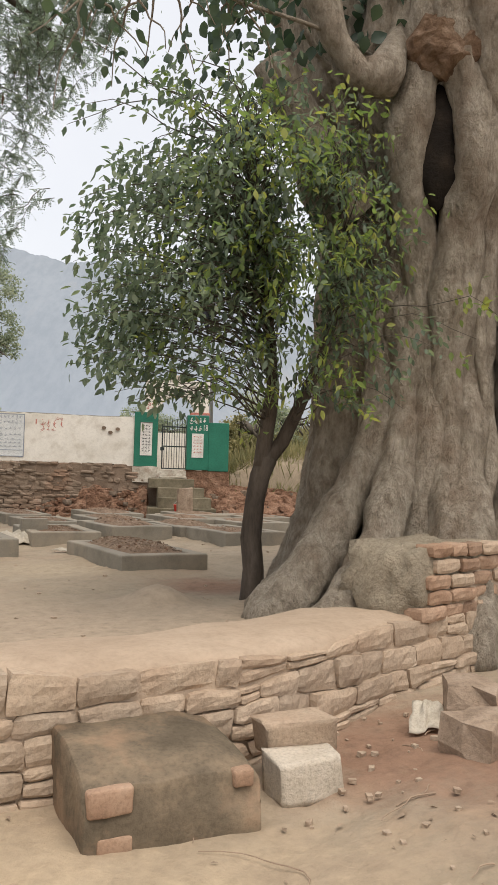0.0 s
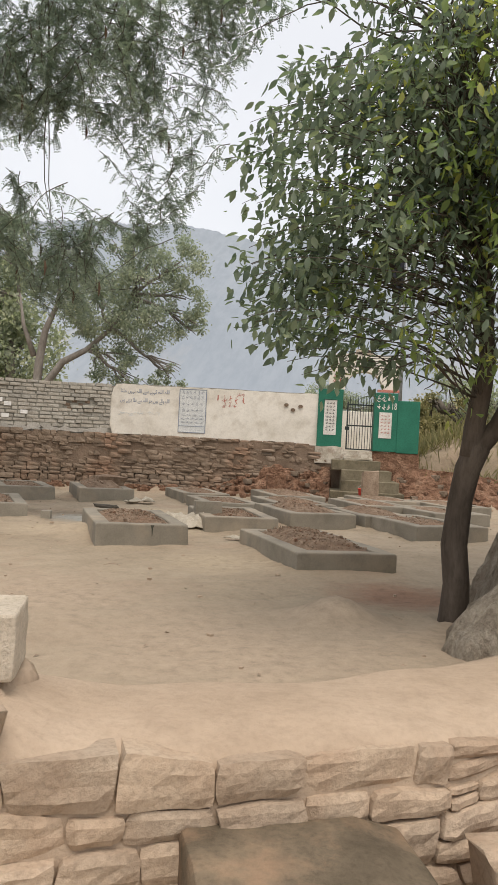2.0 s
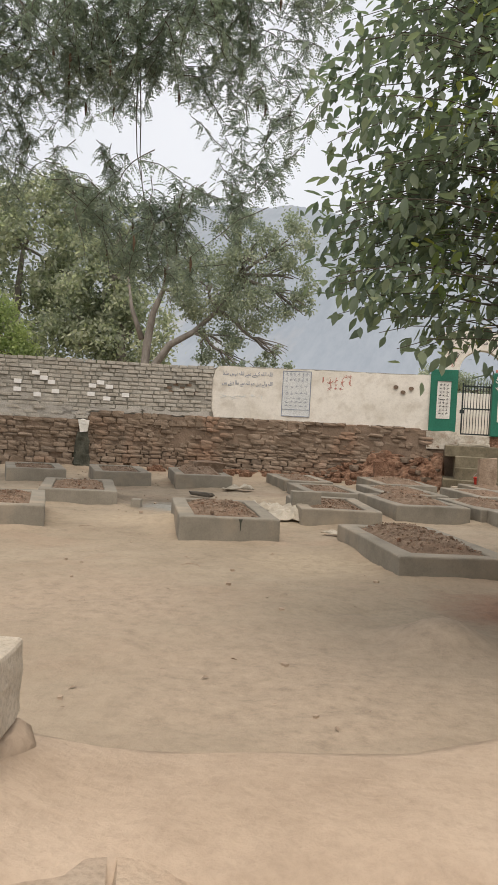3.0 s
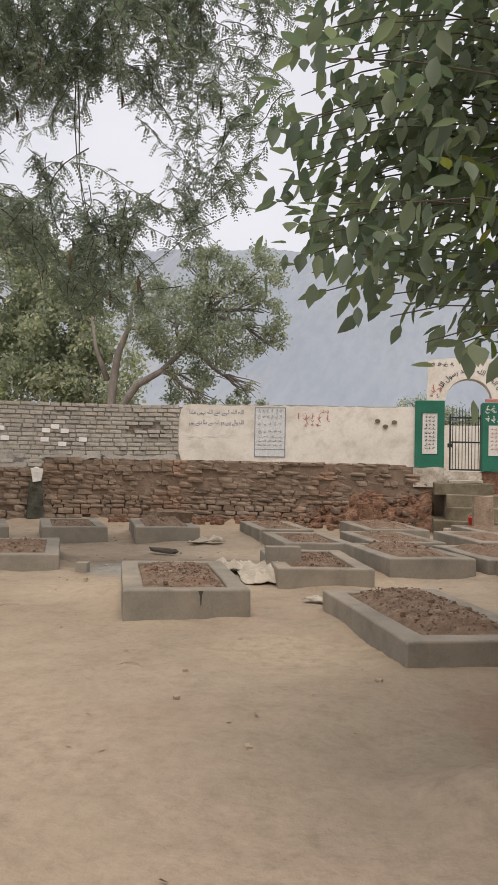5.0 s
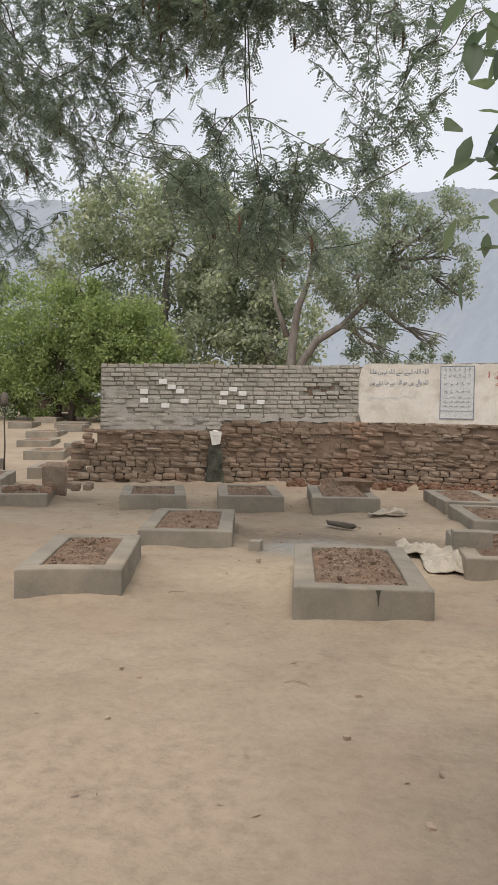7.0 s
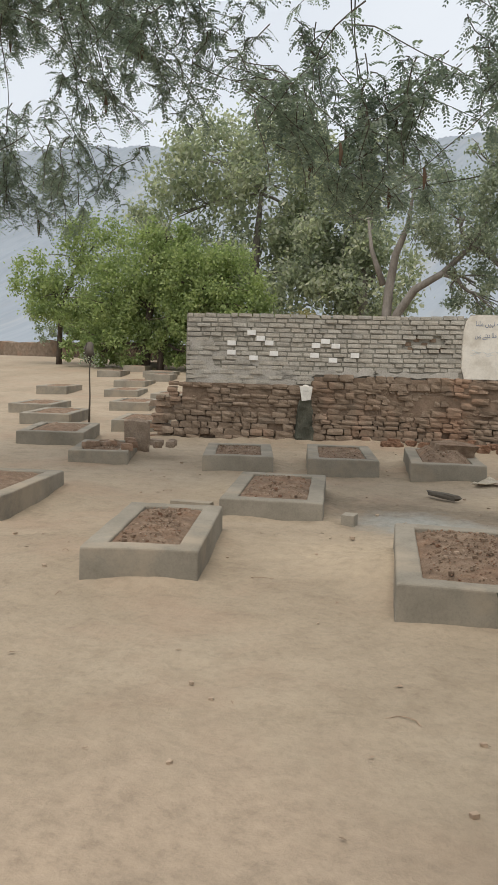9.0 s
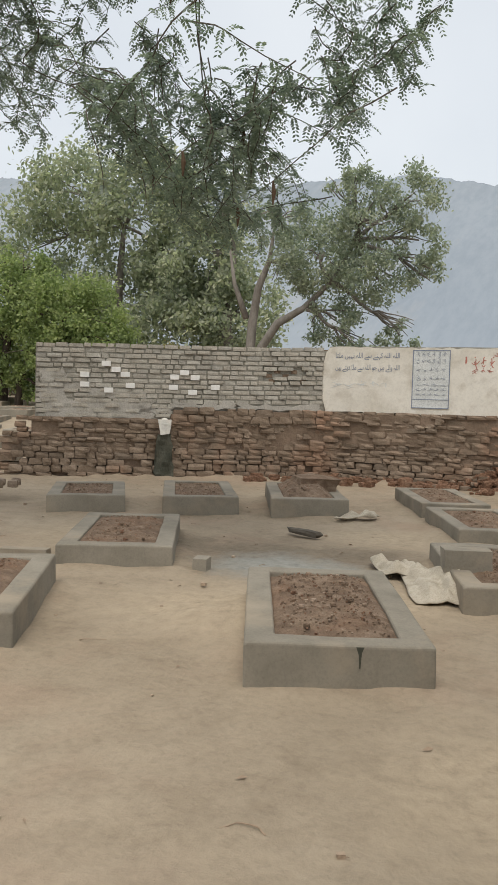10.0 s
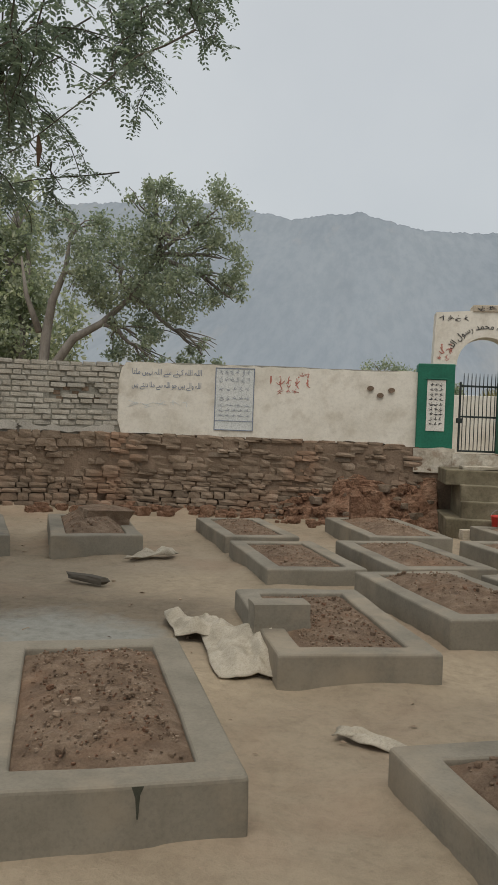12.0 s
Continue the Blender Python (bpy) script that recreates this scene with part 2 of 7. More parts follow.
M_WOUND = surface("torn_red_wood", (0.115, 0.068, 0.04), (0.20, 0.125, 0.078), (0.33, 0.235, 0.165), 7, 30, 0.95, 1.0, 0.04)
M_DARKBARK = surface("dark_smooth_bark", (0.062, 0.049, 0.038), (0.095, 0.076, 0.06), (0.135, 0.11, 0.088), 6, 40, 0.85, 0.6, 0.012, stretch=(1.5, 1.5, 0.4))
M_GREYBARK = surface("pale_grey_bark", (0.15, 0.132, 0.113), (0.215, 0.193, 0.168), (0.285, 0.262, 0.235), 2.5, 18, 0.9, 0.5, 0.02, stretch=(1.5, 1.5, 0.5))
M_TWIG = plain("brown_twig", (0.10, 0.086, 0.068), 0.85)
M_DRYROOT = plain("dry_pale_root", (0.30, 0.22, 0.155), 0.85, wear=0.3)
M_LEAF = leaf_material("tree_leaf", (0.13, 0.175, 0.145), (0.19, 0.238, 0.185), (0.26, 0.305, 0.215), 0.5)
M_YOUNG = leaf_material("young_leaf", (0.165, 0.235, 0.085), (0.235, 0.305, 0.105), (0.42, 0.42, 0.12), 0.5)
M_PINNATE = leaf_material("pinnate_leaf", (0.175, 0.215, 0.205), (0.24, 0.282, 0.262), (0.315, 0.355, 0.32), 0.54)
M_FIG = leaf_material("fig_leaf", (0.045, 0.075, 0.055), (0.068, 0.105, 0.074), (0.10, 0.14, 0.09), 0.35)
# The next three leaf tints are paled and greyed to put haze in them.
M_FAR = leaf_material("haze_greyed_leaf", (0.25, 0.285, 0.25), (0.335, 0.37, 0.315), (0.43, 0.455, 0.385), 0.45, 0.7)
M_BRIGHT = leaf_material("haze_paled_green_leaf", (0.21, 0.265, 0.125), (0.29, 0.35, 0.16), (0.38, 0.44, 0.21), 0.48, 0.7)
M_OLIVE = leaf_material("haze_paled_olive_leaf", (0.25, 0.275, 0.225), (0.37, 0.395, 0.32), (0.52, 0.53, 0.42), 0.5, 0.7)
M_DRYGRASS = leaf_material("dry_grass", (0.19, 0.18, 0.09), (0.28, 0.25, 0.13), (0.36, 0.32, 0.19), 0.3, 0.8)
M_POD = plain("brown_seed_pod", (0.13, 0.085, 0.055), 0.8)
# Distance haze is put into this base colour as a pale blue-grey.
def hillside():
    m, n, l, p = nodes_of("haze_tinted_hillside")
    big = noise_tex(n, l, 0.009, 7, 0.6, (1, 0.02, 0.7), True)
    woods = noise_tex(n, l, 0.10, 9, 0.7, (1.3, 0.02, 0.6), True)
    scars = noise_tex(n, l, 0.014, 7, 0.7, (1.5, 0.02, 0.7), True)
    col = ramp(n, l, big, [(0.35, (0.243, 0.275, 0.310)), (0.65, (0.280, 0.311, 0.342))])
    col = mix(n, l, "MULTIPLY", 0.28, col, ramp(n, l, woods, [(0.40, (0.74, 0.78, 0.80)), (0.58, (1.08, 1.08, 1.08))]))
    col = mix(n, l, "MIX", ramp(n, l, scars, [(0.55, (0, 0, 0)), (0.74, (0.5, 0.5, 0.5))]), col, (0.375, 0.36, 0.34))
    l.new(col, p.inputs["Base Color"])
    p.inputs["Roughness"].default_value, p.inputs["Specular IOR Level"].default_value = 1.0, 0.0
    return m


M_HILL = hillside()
M_SACK = surface("dusty_woven_sack", (0.36, 0.32, 0.25), (0.45, 0.40, 0.32), (0.52, 0.47, 0.385), 8, 80, 0.9, 0.4, 0.006)
M_REDPLASTIC = plain("red_plastic", (0.55, 0.045, 0.03), 0.45)
M_FLAG = plain("black_flag_cloth", (0.022, 0.024, 0.03), 0.9)
M_LITTER = plain("dry_leaf_litter", (0.27, 0.20, 0.14), 0.9, wear=0.4)
M_PVC = plain("white_plastic_pipe", (0.72, 0.70, 0.64), 0.6)


# ---- small builders ----
def link_mesh(name, verts, faces, material, parent=None, label="", smooth=False):
    me = bpy.data.meshes.new(name)
    me.from_pydata([tuple(v) for v in verts], [], faces)
    me.materials.append(material)
    if smooth:
        me.polygons.foreach_set("use_smooth", [True] * len(me.polygons))
    me.update()
    ob = new(name, me)
    ob.parent = parent
    if label:
        tagged(ob, label)
    return ob


def fast_mesh(name, v, tri, material, parent=None, label="", kind="", smooth=False):
    """A mesh of triangles from two arrays."""
    v, tri = np.asarray(v, np.float32), np.asarray(tri, np.int32)
    me = bpy.data.meshes.new(name)
    me.vertices.add(len(v))
    me.vertices.foreach_set("co", v.ravel())
    me.loops.add(tri.size)
    me.loops.foreach_set("vertex_index", tri.ravel())
    me.polygons.add(len(tri))
    me.polygons.foreach_set("loop_start", np.arange(0, tri.size, 3, dtype=np.int32))
    if smooth:
        me.polygons.foreach_set("use_smooth", np.ones(len(tri), bool))
    me.materials.append(material)
    me.update(calc_edges=True)
    ob = new(name, me)
    ob.parent = parent
    return tagged(ob, label, kind=kind)


def part(name, bm, material, parent=None, label="", smooth=False):
    me = bpy.data.meshes.new(name)
    bm.normal_update()
    bm.to_mesh(me)
    bm.free()
    me.materials.append(material)
    if smooth:
        me.polygons.foreach_set("use_smooth", [True] * len(me.polygons))
    ob = new(name, me)
    ob.parent = parent
    if label:
        tagged(ob, label)
    return ob


def thing(name, at, label, category, group="", kind="", turn=0.0):
    e = new(name)
    e.matrix_world = pose(*at, 0, 0, turn)
    e.empty_display_size = 0.1
    return tagged(e, label, category, group, kind)


def box(bm, x0, x1, y0, y1, z0, z1, bevel=0.0):
    m = Matrix.Translation(((x0 + x1) / 2, (y0 + y1) / 2, (z0 + z1) / 2)) @ Matrix.Diagonal((x1 - x0, y1 - y0, z1 - z0, 1))
    r = bmesh.ops.create_cube(bm, size=1.0, matrix=m)
    if bevel:
        edges = list({e for v in r["verts"] for e in v.link_edges})
        bmesh.ops.bevel(bm, geom=edges, offset=bevel, segments=2, affect="EDGES", profile=0.5)


def one_box(x0, x1, y0, y1, z0, z1, bevel=0.0):
    bm = bmesh.new()
    box(bm, x0, x1, y0, y1, z0, z1, bevel)
    return bm


def roughen(bm, size, amount, seed=0.0):
    for v in bm.verts:
        p = v.co * size + Vector((seed, seed * 0.7, -seed))
        v.co += noise.noise_vector(p) * amount


def cuts(bm, n):
    bmesh.ops.subdivide_edges(bm, edges=bm.edges[:], cuts=n, use_grid_fill=True)


def prism(outline, y0, y1):
    """A slab: an outline of (x, z) pairs, from depth y0 (front) to y1."""
    bm = bmesh.new()
    a = [bm.verts.new((x, y0, z)) for x, z in outline]
    b = [bm.verts.new((x, y1, z)) for x, z in outline]
    bm.faces.new(a)
    bm.faces.new(b[::-1])
    for i in range(len(a)):
        j = (i + 1) % len(a)
        bm.faces.new((a[j], a[i], b[i], b[j]))
    bmesh.ops.recalc_face_normals(bm, faces=bm.faces[:])
    return bm


def tube(points, radii, seg=10, lump=0.0, seed=0.0, size=3.0, grain=0.0):
    """Vertices and faces of a tapered, lumpy tube along the points."""
    pts = [Vector(p) for p in points]
    verts, faces, side = [], [], None
    for i, p in enumerate(pts):
        d = (pts[min(i + 1, len(pts) - 1)] - pts[max(i - 1, 0)]).normalized()
        if side is None:
            side = d.orthogonal().normalized()
        side = (side - d * side.dot(d)).normalized()
        up = d.cross(side)
        for k in range(seg):
            a = 2 * math.pi * k / seg
            o = side * math.cos(a) + up * math.sin(a)
            r = radii[i]
            if lump:
                r *= 1 + lump * noise.noise((p + o * r) * size + Vector((seed, seed, seed)))
            if grain:
                w = p + o * r
                r += grain * (noise.noise(Vector((w.x * 9, w.y * 9, w.z * 1.3 + seed))) + 0.6 * noise.noise(Vector((w.x * 20, w.y * 20, w.z * 4.5))))
            verts.append(p + o * r)
    for i in range(len(pts) - 1):
        for k in range(seg):
            a, b = i * seg + k, i * seg + (k + 1) % seg
            faces.append((a, b, b + seg, a + seg))
    faces.append(tuple(range(seg))[::-1])
    faces.append(tuple((len(pts) - 1) * seg + k for k in range(seg)))
    return verts, faces


def joined(pieces):
    verts, faces = [], []
    for v, f in pieces:
        o = len(verts)
        verts += list(v)
        faces += [tuple(i + o for i in q) for q in f]
    return verts, faces


def curve_points(a, b, n, sag=0.0, wander=0.0, seed=0.0):
    a, b = Vector(a), Vector(b)
    out = []
    for i in range(n + 1):
        t = i / n
        p = a.lerp(b, t) + Vector((0, 0, sag * 4 * t * (1 - t)))
        if wander:
            p += noise.noise_vector(Vector((seed, t * 2.5, seed * 0.3))) * wander * math.sin(math.pi * min(1, t * 1.0 + 0.0)) if i < n else Vector()
        out.append(p)
    return out


def leaves(base, along, up, length, width, curl=0.12):
    """Arrays of folded pointed leaves: base points, direction, face normal, sizes."""
    base, along, up = (np.asarray(a, float) for a in (base, along, up))
    along /= np.linalg.norm(along, axis=1, keepdims=True) + 1e-9
    side = np.cross(along, up)
    side /= np.linalg.norm(side, axis=1, keepdims=True) + 1e-9
    nor = np.cross(side, along)
    L, W = np.asarray(length)[:, None], np.asarray(width)[:, None]
    mid = base + along * L * 0.45 - nor * W * 0.18
    p = np.stack([base, base + along * L * 0.42 - side * W * 0.5 + nor * W * 0.1, mid,
                  base + along * L * 0.42 + side * W * 0.5 + nor * W * 0.1, base + along * L - nor * L * curl], 1)
    n = len(base)
    t = np.array([[0, 2, 1], [0, 3, 2], [1, 2, 4], [2, 3, 4]])
    return p.reshape(-1, 3), (np.arange(n)[:, None, None] * 5 + t[None]).reshape(-1, 3)


def broad_leaves(base, along, up, length, width, droop=0.25):
    """Arrays of rounded pointed leaves with a midrib fold and a drooping tip, for leaves seen close."""
    base, along, up = (np.asarray(a, float) for a in (base, along, up))
    along /= np.linalg.norm(along, axis=1, keepdims=True) + 1e-9
    side = np.cross(along, up)
    side /= np.linalg.norm(side, axis=1, keepdims=True) + 1e-9
    nor = np.cross(side, along)
    L, W = np.asarray(length)[:, None], np.asarray(width)[:, None]
    rows = [base]
    for s, w in ((0.2, 0.34), (0.48, 0.5), (0.76, 0.30)):
        mid = base + along * L * s - nor * (W * 0.14 + droop * L * s * s)
        rows += [mid - side * W * w + nor * W * 0.16, mid, mid + side * W * w + nor * W * 0.16]
    rows.append(base + along * L - nor * droop * L)
    p = np.stack(rows, 1)
    t = [[0, 2, 1], [0, 3, 2]]
    for k in (1, 4):
        t += [[k, k + 1, k + 4], [k, k + 4, k + 3], [k + 1, k + 2, k + 5], [k + 1, k + 5, k + 4]]
    t += [[7, 8, 10], [8, 9, 10]]
    n = len(base)
    return p.reshape(-1, 3), (np.arange(n)[:, None, None] * 11 + np.array(t)[None]).reshape(-1, 3)


def blades(base, along, up, length, width):
    """Arrays of plain rhombs, two triangles each, for small or far leaves."""
    base, along, up = (np.asarray(a, float) for a in (base, along, up))
    along /= np.linalg.norm(along, axis=1, keepdims=True) + 1e-9
    side = np.cross(along, up)
    side /= np.linalg.norm(side, axis=1, keepdims=True) + 1e-9
    L, W = np.asarray(length)[:, None], np.asarray(width)[:, None]
    p = np.stack([base, base + along * L * 0.5 - side * W * 0.5, base + along * L, base + along * L * 0.5 + side * W * 0.5], 1)
    n = len(base)
    t = np.array([[0, 3, 1], [1, 3, 2]])
    return p.reshape(-1, 3), (np.arange(n)[:, None, None] * 4 + t[None]).reshape(-1, 3)


def smooth01(a, b, x):
    t = np.clip((np.asarray(x, float) - a) / (b - a), 0, 1)
    return t * t * (3 - 2 * t)


def wave(x, y, seed=0.0):
    """A cheap smooth unevenness in the plan."""
    return (np.sin(x * 1.7 + seed) * np.cos(y * 1.3 - seed) + 0.5 * np.sin(x * 3.9 - y * 2.7 + seed * 2)
            + 0.3 * np.sin(x * 8.3 + y * 6.1 + seed) + 0.2 * np.cos(x * 14.7 - y * 17.3))


# ---- the plan ----
FRONT = [(-9.0, 1.2), (-2.5, 3.35), (-1.0, 3.82), (0.3, 4.27), (1.12, 4.58), (1.73, 4.82), (2.3, 5.2), (2.8, 5.62), (3.6, 6.2), (9.0, 9.0)]
BEND = (-3.54, 20.26)
END = (-7.95, 17.75)
WALL_TOP = 2.365


def front_y(x):
    return np.interp(x, [p[0] for p in FRONT], [p[1] for p in FRONT])


def rear_y(x):
    x = np.asarray(x, float)
    return np.where(x > BEND[0], BEND[1], BEND[1] + (x - BEND[0]) * (BEND[1] - END[1]) / (BEND[0] - END[0]))


def ground_height(x, y):
    x, y = np.asarray(x, float), np.asarray(y, float)
    s = y - front_y(x)
    outside = -0.37 + 0.13 * smooth01(1.7, 3.0, x) + 0.10 * smooth01(0.9, 0.0, x) + 0.02 * wave(x, y, 1.0)
    inside = 0.012 * wave(x * 0.8, y * 0.8, 2.0)
    h = outside + (inside - outside) * smooth01(0.25, 0.6, s)
    w = y - rear_y(x)
    right = smooth01(-1.2, 0.6, x)
    bank = (0.06 + 0.20 * right + 0.05 * wave(x * 1.5, y * 1.5, 4.0)) * smooth01(-0.55 - 0.25 * right, 0.0, w)
    gap = smooth01(1.45, 1.65, x) * smooth01(2.85, 2.65, x)
    bank = bank * (1 - gap)
    near_wall = smooth01(-8.5, -7.7, x)
    behind = 1.0 * smooth01(0.1, 0.3, w) * near_wall
    h = h + np.maximum(bank * near_wall, behind)
    hill = smooth01(3.4, 4.4, x) * np.clip(w, 0, 7) * 0.16 + smooth01(3.4, 4.4, x) * smooth01(-0.4, 0.6, w) * 0.35
    h = h + hill
    far_left = (1 - near_wall) * 1.25 * smooth01(16, 46, y)
    h = h + far_left
    far = np.maximum(np.abs(x) - 60, 0) * 0.004 + np.maximum(y - 60, 0) * 0.008
    return h + np.minimum(far, 14)


def at_ground(x, y):
    return float(ground_height(x, y))


def lines(lo, hi, step, reach):
    mid = list(np.arange(lo, hi + step / 2, step))
    a, b, g = [], [], step
    while (a[-1] if a else lo) > -reach:
        g *= 1.25
        a.append((a[-1] if a else lo) - g)
    g = step
    while (b[-1] if b else mid[-1]) < reach:
        g *= 1.25
        b.append((b[-1] if b else mid[-1]) + g)
    return np.array(a[::-1] + mid + b)


def build_ground():
    xs, ys = lines(-9, 6, 0.05, 3000), lines(1.0, 21.2, 0.05, 3000)
    X, Y = np.meshgrid(xs, ys)
    Z = ground_height(X, Y)
    near = (np.abs(X) < 12) & (Y > -3) & (Y < 24)
    rng = np.random.default_rng(3)
    Z = Z + near * rng.normal(0, 0.0022, X.shape)
    # footprints and scuffed hollows
    for _ in range(900):
        cx, cy = rng.uniform(-6, 3.5), rng.uniform(1.5, 19)
        r, d = rng.uniform(0.06, 0.16), rng.uniform(-0.022, 0.013)
        i0, i1 = np.searchsorted(xs, (cx - 3 * r, cx + 3 * r))
        j0, j1 = np.searchsorted(ys, (cy - 3 * r, cy + 3 * r))
        Z[j0:j1, i0:i1] += d * np.exp(-((X[j0:j1, i0:i1] - cx) ** 2 + (Y[j0:j1, i0:i1] - cy) ** 2) / r ** 2)
    # a low sandy heap before the first graves
    for cx, cy, r, d in ((1.45, 7.3, 0.24, 0.15), (-1.35, 10.9, 0.4, 0.10), (-5.6, 12.0, 0.5, 0.08)):
        Z += d * np.exp(-((X - cx) ** 2 + (Y - cy) ** 2) / r ** 2)
    Z = Z + near * 0.0035 * (wave(X * 2.3 + 3, Y * 2.1, 5.0) + 0.6 * wave(X * 4.1, Y * 4.7 + 1, 9.0))
    for nl, nr, l, _, _, k in GRAVES[:20]:
        w = math.dist(nl, nr)
        c, d = (nr[0] - nl[0]) / w, (nr[1] - nl[1]) / w
        u, v = (X - nl[0]) * c + (Y - nl[1]) * d - w / 2, -(X - nl[0]) * d + (Y - nl[1]) * c - l / 2
        away = np.hypot(np.maximum(np.abs(u) - w / 2, 0), np.maximum(np.abs(v) - l / 2, 0))
        Z += (0.028 + 0.014 * np.sin(X * 5.3 + k) * np.cos(Y * 4.1 - k)) * np.exp(-(away / 0.13) ** 2)
    nx, ny = len(xs), len(ys)
    i = (np.arange(ny - 1)[:, None] * nx + np.arange(nx - 1)[None]).ravel()
    tri = np.concatenate([np.stack([i, i + 1, i + nx + 1], 1), np.stack([i, i + nx + 1, i + nx], 1)])
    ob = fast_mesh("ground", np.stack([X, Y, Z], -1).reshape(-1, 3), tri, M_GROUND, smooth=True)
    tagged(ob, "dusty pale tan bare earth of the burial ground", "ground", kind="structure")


def build_mountain():
    xs = np.concatenate([np.linspace(-2600, -900, 90), np.linspace(-895, 300, 480), np.linspace(305, 1500, 50)])
    ts = np.linspace(0, 1, 60)
    crest = np.interp(xs, [-2600, -834, -430, -220, -136, -80, -5, 69, 142, 400, 1500], [380, 302, 258, 252, 249, 235, 243, 222, 222, 170, 120])
    rng = np.random.default_rng(8)
    jag = np.convolve(rng.normal(0, 4, len(xs)), np.ones(9) / 9, "same") + np.abs(rng.normal(0, 0.7, len(xs)))
    v = []
    for t in ts:
        rise = t ** 1.25
        fold = (14 * np.sin(xs * 0.017 + t * 3.0 + np.sin(xs * 0.006)) + 9 * np.sin(xs * 0.041 - t * 5.0 + 2 * np.sin(xs * 0.011)) + 4 * np.sin(xs * 0.093 + t * 9.0)) * t * (1 - t) * 2.4
        y = 330 + 570 * t + fold * 3.0
        v.append(np.stack([xs, y, 2 + (crest - 2) * rise + fold * 0.6 + jag * t ** 14], 1))
    v.append(np.stack([xs, np.full_like(xs, 1250.0), np.zeros_like(xs)], 1))
    v = np.array(v)
    ny, nx = v.shape[:2]
    i = (np.arange(ny - 1)[:, None] * nx + np.arange(nx - 1)[None]).ravel()
    tri = np.concatenate([np.stack([i, i + 1, i + nx + 1], 1), np.stack([i, i + nx + 1, i + nx], 1)])
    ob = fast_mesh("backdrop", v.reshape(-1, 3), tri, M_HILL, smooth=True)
    tagged(ob, "mountain ridge tinted blue-grey for haze behind the burial ground", "mountain", kind="structure")


build_mountain()


# ---- loose stones, shared by all rubble walls ----
def stone_mesh(name, material, seed, rough=0.09, blocky=0.75, rounded=False, edge=0.0):
    bm = bmesh.new()
    bmesh.ops.create_cube(bm, size=1.0)
    cuts(bm, 2 if edge else 1)
    for v in bm.verts:
        if edge:
            v.co = Vector([c if abs(c) > 0.4 else math.copysign(0.5 - edge, c) for c in v.co])
        r = v.co.normalized() * 0.5
        v.co = v.co * blocky + r * (1 - blocky)
    roughen(bm, 1.9, rough, seed * 7.3)
    bm.normal_update()
    me = bpy.data.meshes.new(name)
    bm.to_mesh(me)
    bm.free()
    me.materials.append(material)
    if rounded:
        me.polygons.foreach_set("use_smooth", [True] * len(me.polygons))
    return me


SAND_STONES = [stone_mesh("stone", M_SAND, k, 0.19, 0.80, True, 0.15) for k in range(12)]
DARK_STONES = [stone_mesh("stone", M_STONE, k + 20, 0.13, 0.72) for k in range(8)]
BRICKS = [stone_mesh("brick", M_BRICK, k + 40, 0.035, 0.93) for k in range(5)]


def piece(name, me, parent, centre, size, turn, tip=0.0):
    ob = new(name, me)
    ob.parent = parent
    ob.matrix_basis = pose(*centre, tip, 0, turn) @ Matrix.Diagonal((*size, 1))
    return ob


def merge_pieces(name, items, parent, label):
    """The same pieces joined into one mesh: what is too many to pick apart."""
    by = {}
    for me, centre, size, turn in items:
        by.setdefault(me.materials[0].name, []).append((me, centre, size, turn))
    for group in by.values():
        verts, faces = [], []
        for me, centre, size, turn in group:
            m = pose(*centre, 0, 0, turn) @ Matrix.Diagonal((*size, 1))
            o = len(verts)
            verts += [m @ v.co for v in me.vertices]
            faces += [tuple(i + o for i in p.vertices) for p in me.polygons]
        ob = link_mesh(name, verts, faces, group[0][0].materials[0], parent)
        tagged(ob, label, kind="stuff")


# ---- the boundary wall behind the graves ----
def plaster_outline():
    """Uneven left edge, a chipped top and a ragged lower edge."""
    rng = random.Random(5)
    x0, x1, low, top = -3.54, 1.24, 1.235, WALL_TOP
    pts = [(x0 + 0.06, low - 0.03)]
    for k in range(1, 40):
        x = x0 + (x1 - x0) * k / 40
        drop = 0.35 * max(0.0, x - 0.75)
        pts.append((x, low - drop + rng.uniform(-0.025, 0.02)))
    pts += [(x1, low - 0.2), (x1, top)]
    for k in range(1, 36):
        x = x1 - (x1 - x0 - 0.14) * k / 36
        pts.append((x, top + 0.035 * (x1 - x) / (x1 - x0) + rng.uniform(-0.018, 0.012)))
    pts += [(x0 + 0.10, top + 0.025), (x0 + 0.03, top - 0.07), (x0 - 0.01, top - 0.25), (x0 - 0.05, top - 0.45), (x0 - 0.04, top - 0.7), (x0 - 0.02, top - 0.9), (x0 + 0.03, low + 0.08)]
    return pts[::-1]


wall_plaster = thing("wall_north", (0, 0, 0), "whitewashed plaster boundary wall on a dark rubble stone base", "wall", kind="structure")
part("core", one_box(-3.60, 1.24, 20.33, 20.62, -0.3, WALL_TOP - 0.015), M_MORTAR, wall_plaster)
part("plaster", prism(plaster_outline(), 20.255, 20.34), M_PLASTER, wall_plaster, "stained whitewash with a ragged edge")
cope = one_box(-3.45, 1.22, 20.29, 20.63, WALL_TOP - 0.03, WALL_TOP + 0.012)
cuts(cope, 12)
for v in cope.verts:
    v.co.z += 0.035 * (1.22 - v.co.x) / 4.7
roughen(cope, 5, 0.018, 2)
part("coping", cope, M_BRICKJOINT, wall_plaster, "broken grey wall top")
